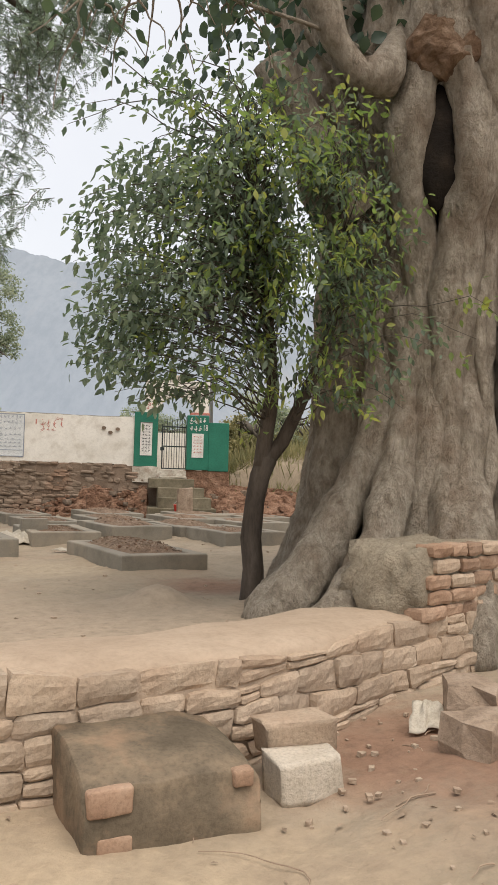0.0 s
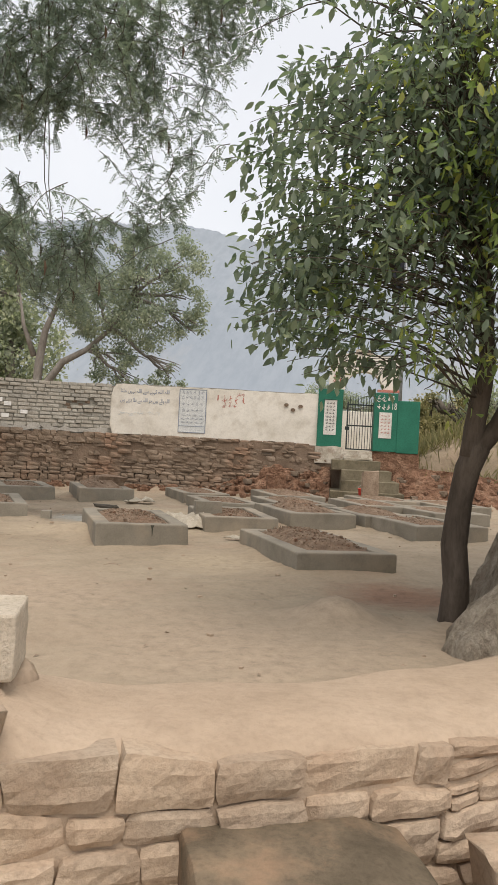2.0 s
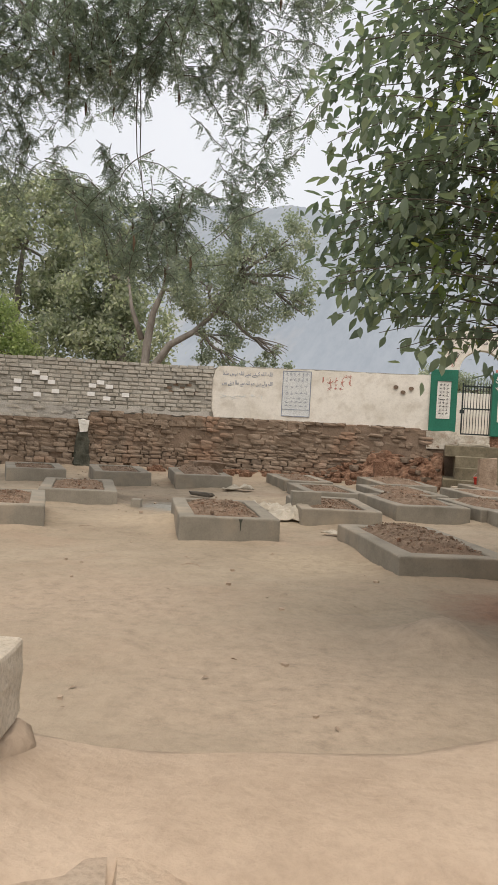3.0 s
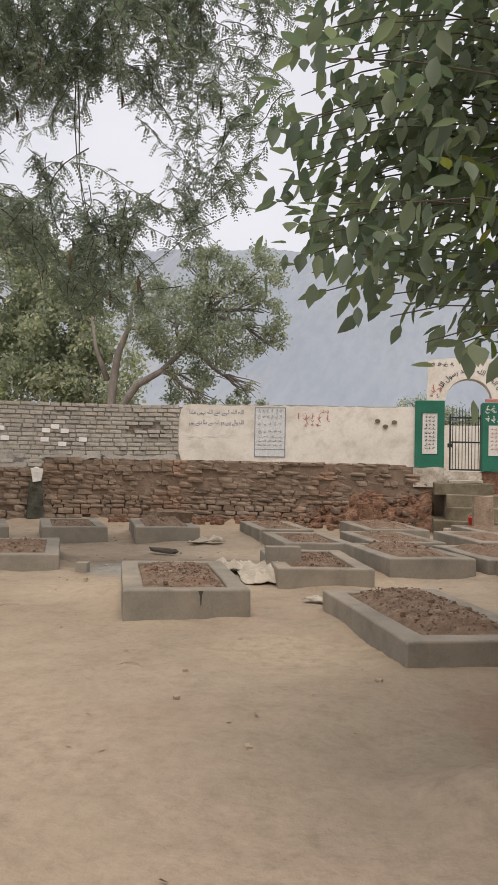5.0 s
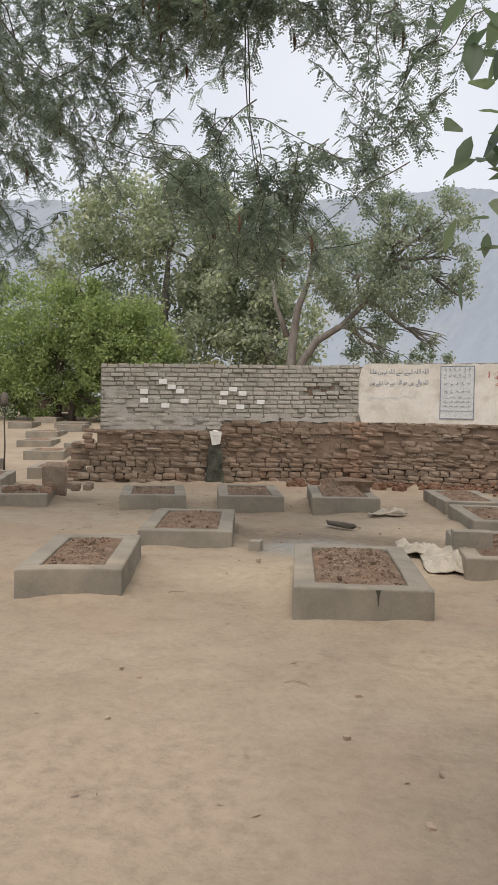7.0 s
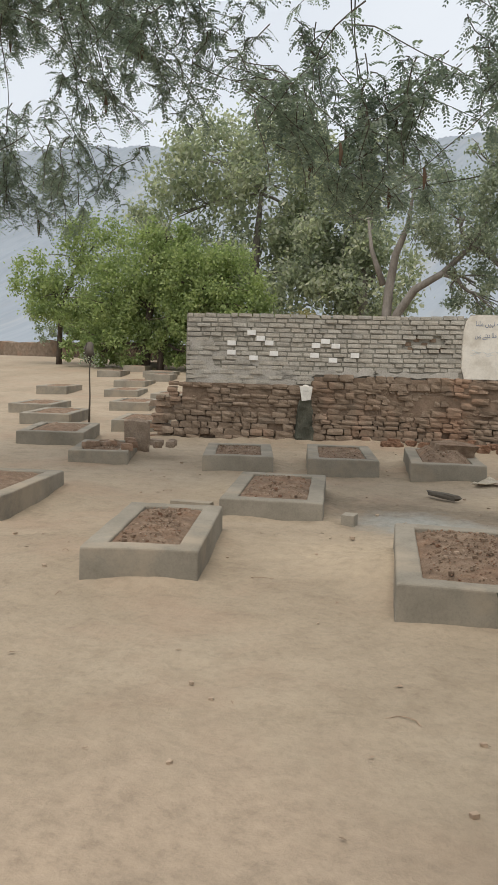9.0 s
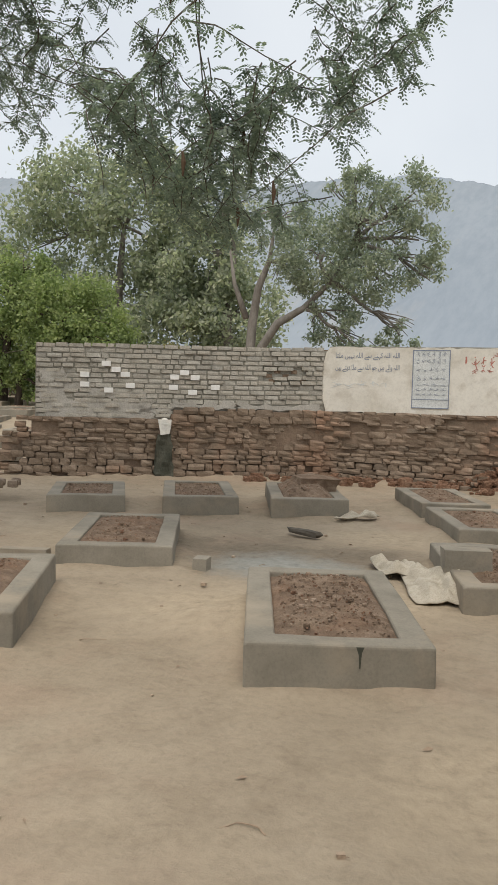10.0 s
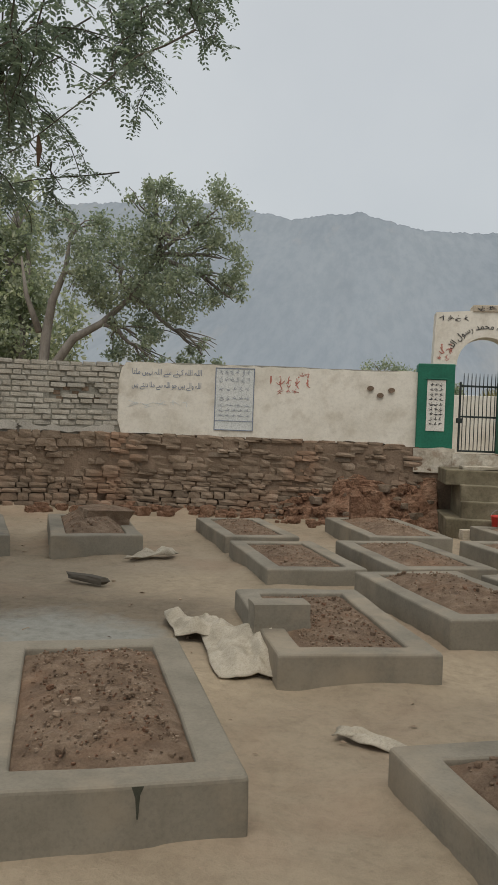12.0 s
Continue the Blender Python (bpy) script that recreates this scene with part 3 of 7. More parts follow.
# three small drain openings in the plaster
for x, z in ((0.52, 2.09), (0.675, 1.985), (0.845, 2.07)):
    bm = bmesh.new()
    bmesh.ops.create_cone(bm, cap_ends=True, segments=12, radius1=0.034, radius2=0.040, depth=0.05, matrix=pose(x, 20.252, z, 90))
    for v in bm.verts:
        v.co.x = x + (v.co.x - x) * 1.35
    part("opening", bm, M_MORTAR, wall_plaster, "small dark drain opening")

wall_brick = thing("wall_west", (0, 0, 0), "unplastered grey brick boundary wall on a crumbling rubble base", "wall", kind="structure")
U = Vector((END[0] - BEND[0], END[1] - BEND[1], 0)).normalized()
N = Vector((-U.y, U.x, 0))
if N.y > 0:
    N = -N
LENGTH = (Vector(END) - Vector(BEND)).length
W_TURN = math.degrees(math.atan2(-U.y, -U.x))


def on_brick_wall(u, out, z):
    p = Vector((*BEND, 0)) + U * u + N * out
    return (p.x, p.y, z)


def wall_box(u0, u1, out0, out1, z0, z1, sub=0, rough_by=0.0):
    bm = one_box(-u1, -u0, -out1, -out0, z0, z1)
    if sub:
        cuts(bm, sub)
    if rough_by:
        roughen(bm, 4, rough_by, 3)
    bm.transform(pose(*BEND, 0, 0, 0, W_TURN))
    return bm


HOLES = [(0.55, 1.93), (0.85, 1.93), (0.70, 1.85), (1.0, 1.85), (0.38, 1.76), (0.95, 1.76)]
part("core", wall_box(-0.05, LENGTH, -0.36, -0.13, -0.3, WALL_TOP - 0.10), M_BRICKJOINT, wall_brick)
for u0, u1, z0, z1 in ((-0.05, LENGTH, 1.0, 1.70), (-0.05, LENGTH, 2.02, WALL_TOP - 0.10), (-0.05, 2.4, WALL_TOP - 0.10, WALL_TOP - 0.035), (1.12, LENGTH, 1.70, 2.02), (-0.05, 0.3, 1.70, 2.02)):
    part("joint_bed", wall_box(u0, u1, -0.13, -0.008, z0, z1), M_BRICKJOINT, wall_brick)
part("joint_bed", wall_box(0.3, 1.12, -0.13, -0.045, 1.70, 2.02), M_BRICKJOINT, wall_brick)
# Dark slabs stand in for the shade deep in the missing-brick gaps.
for hu, hz in HOLES:
    part("brick_gap", wall_box(hu - 0.055, hu + 0.055, -0.06, -0.035, hz - 0.035, hz + 0.035), M_MORTAR, wall_brick, "dark slab standing for shade in a missing-brick gap")


def smear(u0, u1, z0, z1, seed, out=0.012):
    """Mortar smeared thinly over the bricks, with a ragged outline."""
    rng = random.Random(seed)
    pts = []
    for k in range(12):
        pts.append((u0 + (u1 - u0) * k / 12, z0 + rng.uniform(-0.03, 0.03)))
    for k in range(6):
        pts.append((u1 + rng.uniform(-0.05, 0.03), z0 + (z1 - z0) * k / 6))
    for k in range(12):
        pts.append((u1 - (u1 - u0) * k / 12, z1 + rng.uniform(-0.05, 0.05)))
    for k in range(6):
        pts.append((u0 + rng.uniform(-0.05, 0.05), z1 - (z1 - z0) * k / 6))
    bm = prism([(-u, z) for u, z in pts], -out, 0.03)
    bm.transform(pose(*BEND, 0, 0, 0, W_TURN))
    part("mortar_smear", bm, M_SMEAR, wall_brick, "smeared pale mortar")


smear(0.06, 1.55, 1.235, 1.345, 11, 0.03)
smear(1.62, 2.75, 1.235, 1.335, 12, 0.03)
smear(3.2, 4.2, 1.38, 1.50, 13, 0.006)
smear(4.55, 5.0, 1.18, 1.85, 14, 0.006)
smear(2.7, 3.4, 1.12, 1.24, 15, 0.008)
smear(4.1, 4.8, 1.52, 1.64, 16, 0.006)
smear(3.05, 4.9, 0.98, 1.34, 17, 0.008)

bank_l = thing("rubble_base", (0, 0, 0), "dark crumbling rubble stone base of the boundary wall", "wall base", kind="structure")
base_bm = one_box(-3.7, 1.30, 20.2, 20.62, -0.3, 1.2)
part("core", base_bm, M_MORTAR, bank_l)
part("core", wall_box(-0.1, LENGTH + 0.05, -0.4, 0.05, -0.3, 1.03), M_MORTAR, bank_l)
part("core", wall_box(-0.1, 2.70, -0.4, 0.07, -0.3, 1.2), M_MORTAR, bank_l)


# ---- the gate with its arch, pillars and steps ----
gate_house = thing("gateway", (0, 0, 0), "white arched gateway between green painted pillars", "gateway", kind="structure")
part("pillar", one_box(1.24, 1.80, 20.20, 20.62, 1.19, 2.50, 0.012), M_GREEN, gate_house, "green painted left pillar")
part("pillar", one_box(2.50, 3.02, 20.18, 20.62, 1.14, 2.46, 0.012), M_GREEN, gate_house, "green painted pillar with white lettering")
part("side_wall", one_box(3.02, 3.52, 20.20, 20.60, 1.12, 2.30, 0.012), M_GREEN, gate_house, "green painted low side wall")
panel_l = part("panel", one_box(1.385, 1.665, 20.188, 20.205, 1.46, 2.25, 0.004), M_WHITE, gate_house, "white painted text panel")
part("panel_ledge", one_box(1.37, 1.68, 20.17, 20.205, 2.255, 2.275, 0.004), M_GREEN, gate_house)
panel_r = part("panel", one_box(2.62, 2.90, 20.168, 20.185, 1.44, 2.02, 0.004), M_WHITE, gate_house, "white painted text panel")
foot = one_box(1.22, 1.84, 20.17, 20.62, 0.82, 1.19)
cuts(foot, 6)
roughen(foot, 4, 0.03, 6)
part("pillar_foot", foot, M_FLAKE, gate_house, "flaking whitewashed pillar foot")
part("pillar_base", one_box(1.24, 1.82, 20.2, 20.62, -0.2, 0.83), M_MORTAR, gate_house)
foot = one_box(2.46, 3.54, 20.22, 20.62, -0.2, 1.13)
cuts(foot, 6)
roughen(foot, 4, 0.03, 7)
part("pillar_foot", foot, M_REDBANK, gate_house, "earth-covered pillar foot")
sill = one_box(1.80, 2.50, 20.15, 20.7, 0.7, 1.12)
cuts(sill, 5)
roughen(sill, 5, 0.02, 8)
part("threshold", sill, M_FLAKE, gate_house, "flaking whitewashed threshold")


def arch_bm():
    cx, spring, r, outer_l, outer_r, top = 2.25, 2.50, 0.43, 1.46, 3.02, 3.30
    arc = [(cx - r * math.cos(math.pi * k / 18), spring + r * math.sin(math.pi * k / 18)) for k in range(19)]
    out = [(outer_l, spring)] + arc + [(outer_r, spring), (outer_r, top - 0.02), (2.5, top + 0.02), (2.05, top + 0.03), (outer_l + 0.02, top)]
    return prism(out, 20.24, 20.60)


part("arch", arch_bm(), M_PLASTER, gate_house, "white arch with hand-painted lettering")
part("crest", one_box(2.03, 2.42, 20.22, 20.56, 3.315, 3.42, 0.01), M_CONC, gate_house, "small grey crest block")
part("trim", one_box(2.55, 3.04, 20.20, 20.24, 2.47, 2.53, 0.008), M_REDPAINT, gate_house, "red painted band")
back_wall = tagged(part("wall_beyond_gate", one_box(0.9, 3.2, 23.3, 23.5, 0.9, 2.18, 0.01), M_PLASTER), "low whitewashed wall beyond the gate", "wall", kind="structure")


def build_gate():
    g = thing("metal_gate", (2.52, 20.55, 1.13), "dark iron bar gate standing ajar in the gateway", "gate", turn=-172)
    w = 0.62
    part("gate_frame", one_box(0, 0.03, -0.015, 0.015, 0.02, 1.12, 0.004), M_IRON, g)
    part("gate_frame", one_box(w - 0.03, w, -0.015, 0.015, 0.02, 1.12, 0.004), M_IRON, g)
    for z in (0.02, 0.56, 1.04):
        part("rail", one_box(0.03, w - 0.03, -0.012, 0.012, z, z + 0.03, 0.004), M_IRON, g)
    for k in range(9):
        x = 0.03 + (w - 0.06) * (k + 0.5) / 9
        v, f = tube([(x, 0.013, 0.05), (x, 0.013, 1.2), (x, 0.013, 1.26)], [0.007, 0.007, 0.002], 6)
        link_mesh("bar", v, f, M_IRON, g)
    part("latch", one_box(w - 0.06, w + 0.03, -0.03, 0.02, 0.47, 0.55, 0.006), M_IRON, g, "iron latch")


build_gate()

steps = thing("gate_steps", (0, 0, 0), "dark cement steps below the gate", "steps", kind="structure")
for k, (x0, x1, y0, y1, z0, z1) in enumerate(((1.60, 2.62, 19.15, 20.16, 0.70, 0.92), (1.80, 2.85, 19.0, 20.14, 0.48, 0.72),
                                              (1.80, 3.0, 18.85, 20.12, 0.24, 0.50), (1.58, 3.1, 18.7, 20.1, -0.1, 0.27))):
    bm = one_box(x0, x1, y0, y1, z0, z1, 0.015)
    part("step", bm, M_STEP, steps)
sack = one_box(1.85, 2.45, 19.3, 19.7, 0.918, 0.965)
cuts(sack, 5)
roughen(sack, 6, 0.035, 9)
for v in sack.verts:
    v.co.z = max(v.co.z, 0.921)
tagged(part("empty_sack", sack, M_SACK, smooth=True), "crumpled pale plastic sack on the gate landing", "sack")


def lathe(profile, seg=20):
    verts, faces = [], []
    for r, z in profile:
        for k in range(seg):
            a = 2 * math.pi * k / seg
            verts.append((r * math.cos(a), r * math.sin(a), z))
    for i in range(len(profile) - 1):
        for k in range(seg):
            a, b = i * seg + k, i * seg + (k + 1) % seg
            faces.append((a, b, b + seg, a + seg))
    return verts, faces


bucket = thing("bucket", (2.28, 18.52, at_ground(2.28, 18.52)), "red plastic bucket on the ground before the steps", "bucket")
v, f = lathe([(0.0, 0.01), (0.10, 0.0), (0.115, 0.12), (0.135, 0.33), (0.145, 0.34), (0.145, 0.355), (0.13, 0.35), (0.095, 0.03), (0.0, 0.025)])
link_mesh("body", v, f, M_REDPLASTIC, bucket, smooth=True)
v, f = tube([(0.14 * math.cos(a), 0.02 * math.sin(a), 0.34 + 0.10 * math.sin(a)) for a in [math.pi * k / 12 for k in range(13)]], [0.004] * 13, 6)
link_mesh("handle", v, f, M_STEEL, bucket, "thin wire handle")

pipe = thing("drain_pipe", on_brick_wall(2.85, 0.10, 0.93), "cut white plastic drain outlet in the stone base", "pipe", turn=W_TURN)
v, f = tube([(0, 0.2, 0.05), (0, -0.05, 0.02), (0, -0.14, -0.04)], [0.085, 0.085, 0.085], 14)
link_mesh("pipe", v, f, M_PVC, pipe, smooth=True)
lip = prism([(-0.115, 0.10), (0.115, 0.10), (0.085, -0.15), (-0.075, -0.17)], -0.17, -0.10)
cuts(lip, 2)
roughen(lip, 6, 0.012, 2)
part("lip", lip, M_PVC, pipe, "broken white funnel")
damp = one_box(-0.12, 0.12, -0.12, 0.05, -0.93, -0.17)
cuts(damp, 7)
for v_ in damp.verts:
    v_.co.x *= 1.0 + 0.7 * max(0.0, -0.3 - v_.co.z)
roughen(damp, 7, 0.045, 4)
part("channel", damp, M_DAMP, pipe, "damp mossy drain channel")

pole = thing("flag_pole", (3.43, 24.0, 1.0), "tall steel flag pole with a lamp cap", "flag pole")
v, f = tube([(0, 0, 0), (0, 0, 4), (0, 0, 7.9)], [0.06, 0.05, 0.035], 12)
link_mesh("pole", v, f, M_STEEL, pole, smooth=True)
v, f = lathe([(0.0, 7.95), (0.06, 7.94), (0.22, 7.86), (0.20, 7.84), (0.0, 7.86)], 18)
link_mesh("cap", v, f, M_STEP, pole, "dark dish-shaped cap", smooth=True)


def build_flag():
    verts, faces = [], []
    nu, nv = 14, 26
    for j in range(nv + 1):
        for i in range(nu + 1):
            s, t = i / nu, j / nv
            z = 6.95 - 2.2 * t - 0.5 * s * (1 - t) - 0.55 * s
            x = -0.05 - 0.34 * s * (0.35 + 0.9 * math.sin(math.pi * min(1, t * 0.9 + 0.1)))
            y = 0.09 * math.sin(s * 11 + t * 2.5) * (0.3 + s)
            verts.append((x, y, z))
    for j in range(nv):
        for i in range(nu):
            a = j * (nu + 1) + i
            faces.append((a, a + 1, a + nu + 2, a + nu + 1))
    ob = link_mesh("flag", verts, faces, M_FLAG, None, smooth=True)
    ob.location = (3.43, 24.0, 1.0)
    mod = ob.modifiers.new("thickness", "SOLIDIFY")
    mod.thickness = 0.006
    tagged(ob, "limp black cloth flag hanging on the pole", "flag")


build_flag()


# ---- graves ----
def rim_frame(w, l, t, h):
    """A cast rectangular kerb with a rounded, slightly uneven rim."""
    bm = bmesh.new()
    z0 = -0.12
    o = [(0, 0), (w, 0), (w, l), (0, l)]
    i = [(t, t), (w - t, t), (w - t, l - t), (t, l - t)]
    vo = [[bm.verts.new((x, y, z)) for x, y in o] for z in (z0, h)]
    vi = [[bm.verts.new((x, y, z)) for x, y in i] for z in (z0, h)]
    for k in range(4):
        j = (k + 1) % 4
        bm.faces.new((vo[0][k], vo[0][j], vo[1][j], vo[1][k]))
        bm.faces.new((vi[0][j], vi[0][k], vi[1][k], vi[1][j]))
        bm.faces.new((vo[1][k], vo[1][j], vi[1][j], vi[1][k]))
        bm.faces.new((vo[0][j], vo[0][k], vi[0][k], vi[0][j]))
    bmesh.ops.recalc_face_normals(bm, faces=bm.faces[:])
    bmesh.ops.bevel(bm, geom=[e for e in bm.edges if min(v.co.z for v in e.verts) > h - 0.01 or abs(e.verts[0].co.z - e.verts[1].co.z) > 0.1],
                    offset=0.018, segments=3, affect="EDGES", profile=0.6)
    bmesh.ops.subdivide_edges(bm, edges=[e for e in bm.edges if e.calc_length() > 0.25], cuts=5, use_grid_fill=True)
    return bm


def soil_bed(w, l, t, h, mound, seed):
    nx, ny = 34, 62
    verts, faces = [], []
    for j in range(ny + 1):
        for i in range(nx + 1):
            a, b = i / nx, j / ny
            x, y = t - 0.01 + (w - 2 * t + 0.02) * a, t - 0.01 + (l - 2 * t + 0.02) * b
            edge = min(1, min(a, 1 - a) * 4) * min(1, min(b, 1 - b) * 6)
            p = Vector((x + seed * 3.1, y - seed, seed))
            n1 = noise.noise(p * 4) * 0.02 + abs(noise.noise(p * 11)) * 0.016 + noise.noise(p * 24) * 0.012
            verts.append((x, y, h - 0.03 + (mound + 0.02) * edge ** 0.7 + n1 * (0.45 + 0.55 * edge)))
    for j in range(ny):
        for i in range(nx):
            a = j * (nx + 1) + i
            faces.append((a, a + 1, a + nx + 2, a + nx + 1))
    return verts, faces


GRAVES_NEAR = [  # near-left corner, near-right corner, length, height, soil heap
    ((-0.89, 9.945), (0.0, 10.285), 1.76, 0.25, 0.03),
    ((1.15, 9.03), (2.04, 9.37), 1.88, 0.18, 0.07),
    ((-2.9, 9.5), (-2.2, 9.86), 1.62, 0.235, 0.02),
    ((-3.29, 11.78), (-2.42, 12.18), 1.82, 0.20, 0.02),
    ((-5.05, 14.08), (-4.26, 14.55), 1.5, 0.24, 0.0),
    ((-3.9, 14.8), (-3.08, 15.22), 1.82, 0.245, 0.0),
    ((-2.69, 15.3), (-1.83, 15.66), 1.9, 0.24, 0.1),
    ((-6.92, 13.6), (-6.25, 14.05), 1.45, 0.19, 0.03),
    ((-0.06, 11.88), (0.84, 12.14), 1.74, 0.19, 0.0),
    ((-0.40, 14.5), (0.47, 14.82), 1.72, 0.17, 0.0),
]
GRAVES_BY_GATE = [  # the rows before the gate
    ((-1.06, 16.23), (-0.26, 16.55), 1.75, 0.22, 0.03),
    ((0.51, 16.72), (1.48, 17.02), 1.9, 0.22, 0.05),
    ((0.73, 14.71), (1.64, 15.04), 1.72, 0.22, 0.03),
    ((0.96, 12.85), (1.86, 13.2), 1.7, 0.23, 0.06),
    ((1.98, 13.22), (2.75, 13.5), 1.6, 0.22, 0.06),
    ((2.55, 12.1), (3.5, 12.5), 1.7, 0.22, 0.0),
    ((2.05, 15.15), (2.95, 15.45), 1.7, 0.22, 0.02),
    ((3.1, 14.4), (4.0, 14.75), 1.7, 0.22, 0.0),
    ((2.3, 16.95), (3.25, 17.25), 1.5, 0.22, 0.03),
    ((3.6, 16.7), (4.5, 17.0), 1.7, 0.22, 0.02),
]
GRAVES_OPEN = [  # the open ground past the end of the brick wall
    ((-9.1, 14.7), (-8.2, 15.3), 1.9, 0.22, 0.02),
    ((-11.7, 17.2), (-10.8, 17.7), 1.9, 0.24, 0.02),
    ((-9.6, 17.6), (-8.75, 18.1), 1.9, 0.22, 0.02),
    ((-12.6, 21.0), (-11.7, 21.5), 1.9, 0.2, 0.02),
    ((-10.6, 20.4), (-9.7, 20.9), 1.9, 0.2, 0.02),
    ((-15.4, 24.0), (-14.5, 24.5), 1.9, 0.2, 0.02),
    ((-13.2, 25.2), (-12.3, 25.7), 1.9, 0.2, 0.02),
    ((-17.6, 27.0), (-16.6, 27.5), 1.9, 0.2, 0.02),
    ((-14.0, 19.0), (-13.1, 19.5), 1.9, 0.2, 0.02),
    ((-19.5, 31.0), (-18.4, 31.6), 1.9, 0.2, 0.02),
    ((-16.0, 30.0), (-15.0, 30.5), 1.9, 0.2, 0.02),
    ((-5.6, 10.1), (-4.75, 10.5), 1.7, 0.22, 0.02),
]
GRAVES = [(*g, k) for k, g in enumerate(GRAVES_NEAR + GRAVES_BY_GATE + GRAVES_OPEN)]
for k in range(20):  # the far open rows
    col_, row_ = k % 4, k // 4
    x_, y_ = -11.2 - 2.2 * col_ - 1.5 * row_ + 0.5 * math.sin(k * 2.1), 22.2 + 3.0 * row_ + 0.55 * col_ + 0.4 * math.sin(k * 1.3)
    if all(math.dist((x_, y_), q[0]) > 1.9 for q in GRAVES):
        GRAVES.append(((x_, y_), (x_ + 0.86, y_ + 0.44), 1.8, 0.24, 0.02, 40 + k))


def build_graves():
    for (nl, nr, l, h, mound, k) in GRAVES:
        w = math.dist(nl, nr)
        turn = math.degrees(math.atan2(nr[1] - nl[1], nr[0] - nl[0]))
        z = at_ground((nl[0] + nr[0]) / 2, (nl[1] + nr[1]) / 2 + 0.5)
        heap = "with a heap of clods" if mound >= 0.06 else "filled with brown clods" if mound > 0.01 else "half filled with brown soil"
        g = thing("grave", (*nl, z), "low grey cement grave kerb " + heap, "grave", "kerbed graves on the earth", turn=turn)
        bm = rim_frame(w, l, 0.155, h)
        roughen(bm, 3.0, 0.008, k * 1.7)
        kerb = part("kerb", bm, M_CEMENT, g)
        v, f = soil_bed(w, l, 0.155, h, mound, k * 2.3)
        link_mesh("soil", v, f, M_SOIL, g, "crumbly red-brown soil", smooth=False)
        # clods on the soil
        rng = random.Random(k)
        items = []
        for _ in range(620 if k in (0, 1, 2, 8) else 260 if k < 16 else 20):
            s = rng.uniform(0.005, 0.015) * (2.6 if rng.random() < 0.05 else 1)
            x, y = rng.uniform(0.2, w - 0.2), rng.uniform(0.2, l - 0.2)
            mid = min(1, min(x - 0.15, w - 0.15 - x) * 6) * min(1, min(y - 0.15, l - 0.15 - y) * 4)
            items.append((CLODS[rng.randrange(5)], (x, y, h - 0.022 + (mound + 0.02) * max(mid, 0) ** 0.7 + rng.uniform(-0.006, 0.012)), (s, s * 0.85, s * 0.7), rng.uniform(0, 360)))
        merge_pieces("loose_soil", items, g, "loose red-brown clods")
        if k == 0:
            bm = prism([(0.566, h - 0.05), (0.572, h - 0.12), (0.577, h - 0.12), (0.582, h - 0.04), (0.594, h - 0.012), (0.553, h - 0.012)][::-1], -0.004, 0.01)
            part("crack", bm, M_DAMP, kerb, "dark wedge-shaped break in the rim")


CLODS = [stone_mesh("clod", (M_SOIL, M_SOIL, M_ROCK, M_SOIL, M_REDBANK)[k], k + 80, 0.16, 0.55) for k in range(5)]
build_ground()
build_graves()

# a big clod heap and slabs lying on and between the graves
def loose_stone(name, me_list, at, size, turn, label, category, group="", k=0):
    ob = new(name, me_list[k % len(me_list)])
    ob.matrix_world = pose(*at, 0, 0, turn) @ Matrix.Diagonal((*size, 1))
    tagged(ob, label, category, group)
    return ob


loose_stone("clod", CLODS, (-2.55, 16.55, 0.30), (0.62, 0.75, 0.26), 30, "large brown lump of earth on a grave", "clod")
loose_stone("cement_block", [stone_mesh("cement_block", M_CEMENT, 91, 0.03, 0.95)], (-0.12, 12.55, 0.25), (0.36, 0.2, 0.17), 18, "grey cement block on a grave edge", "block")
loose_stone("cement_block", [stone_mesh("cement_block", M_CEMENT, 92, 0.03, 0.95)], (-2.2, 12.28, 0.05), (0.12, 0.16, 0.12), 10, "small grey cement block beside a grave", "block")
loose_stone("cement_slab", [stone_mesh("cement_slab", M_CEMENT, 93, 0.03, 0.95)], (-3.75, 12.0, 0.04), (0.42, 0.12, 0.09), 18, "low grey cement slab on the ground", "slab")
loose_stone("headstone", [stone_mesh("headstone", M_STONE, 94, 0.06, 0.7)], (-7.15, 15.35, 0.22), (0.42, 0.14, 0.58), 25, "rough brown upright headstone at a grave", "headstone")
rng = random.Random(31)
for k in range(14):
    loose_stone("rubble_stone", DARK_STONES, (rng.uniform(-7.0, -6.2), rng.uniform(14.0, 15.2), 0.22), (rng.uniform(0.1, 0.2), 0.12, 0.1), rng.uniform(0, 180),
                "small rubble stone heaped on a grave", "stone", "rubble on the grave", k)

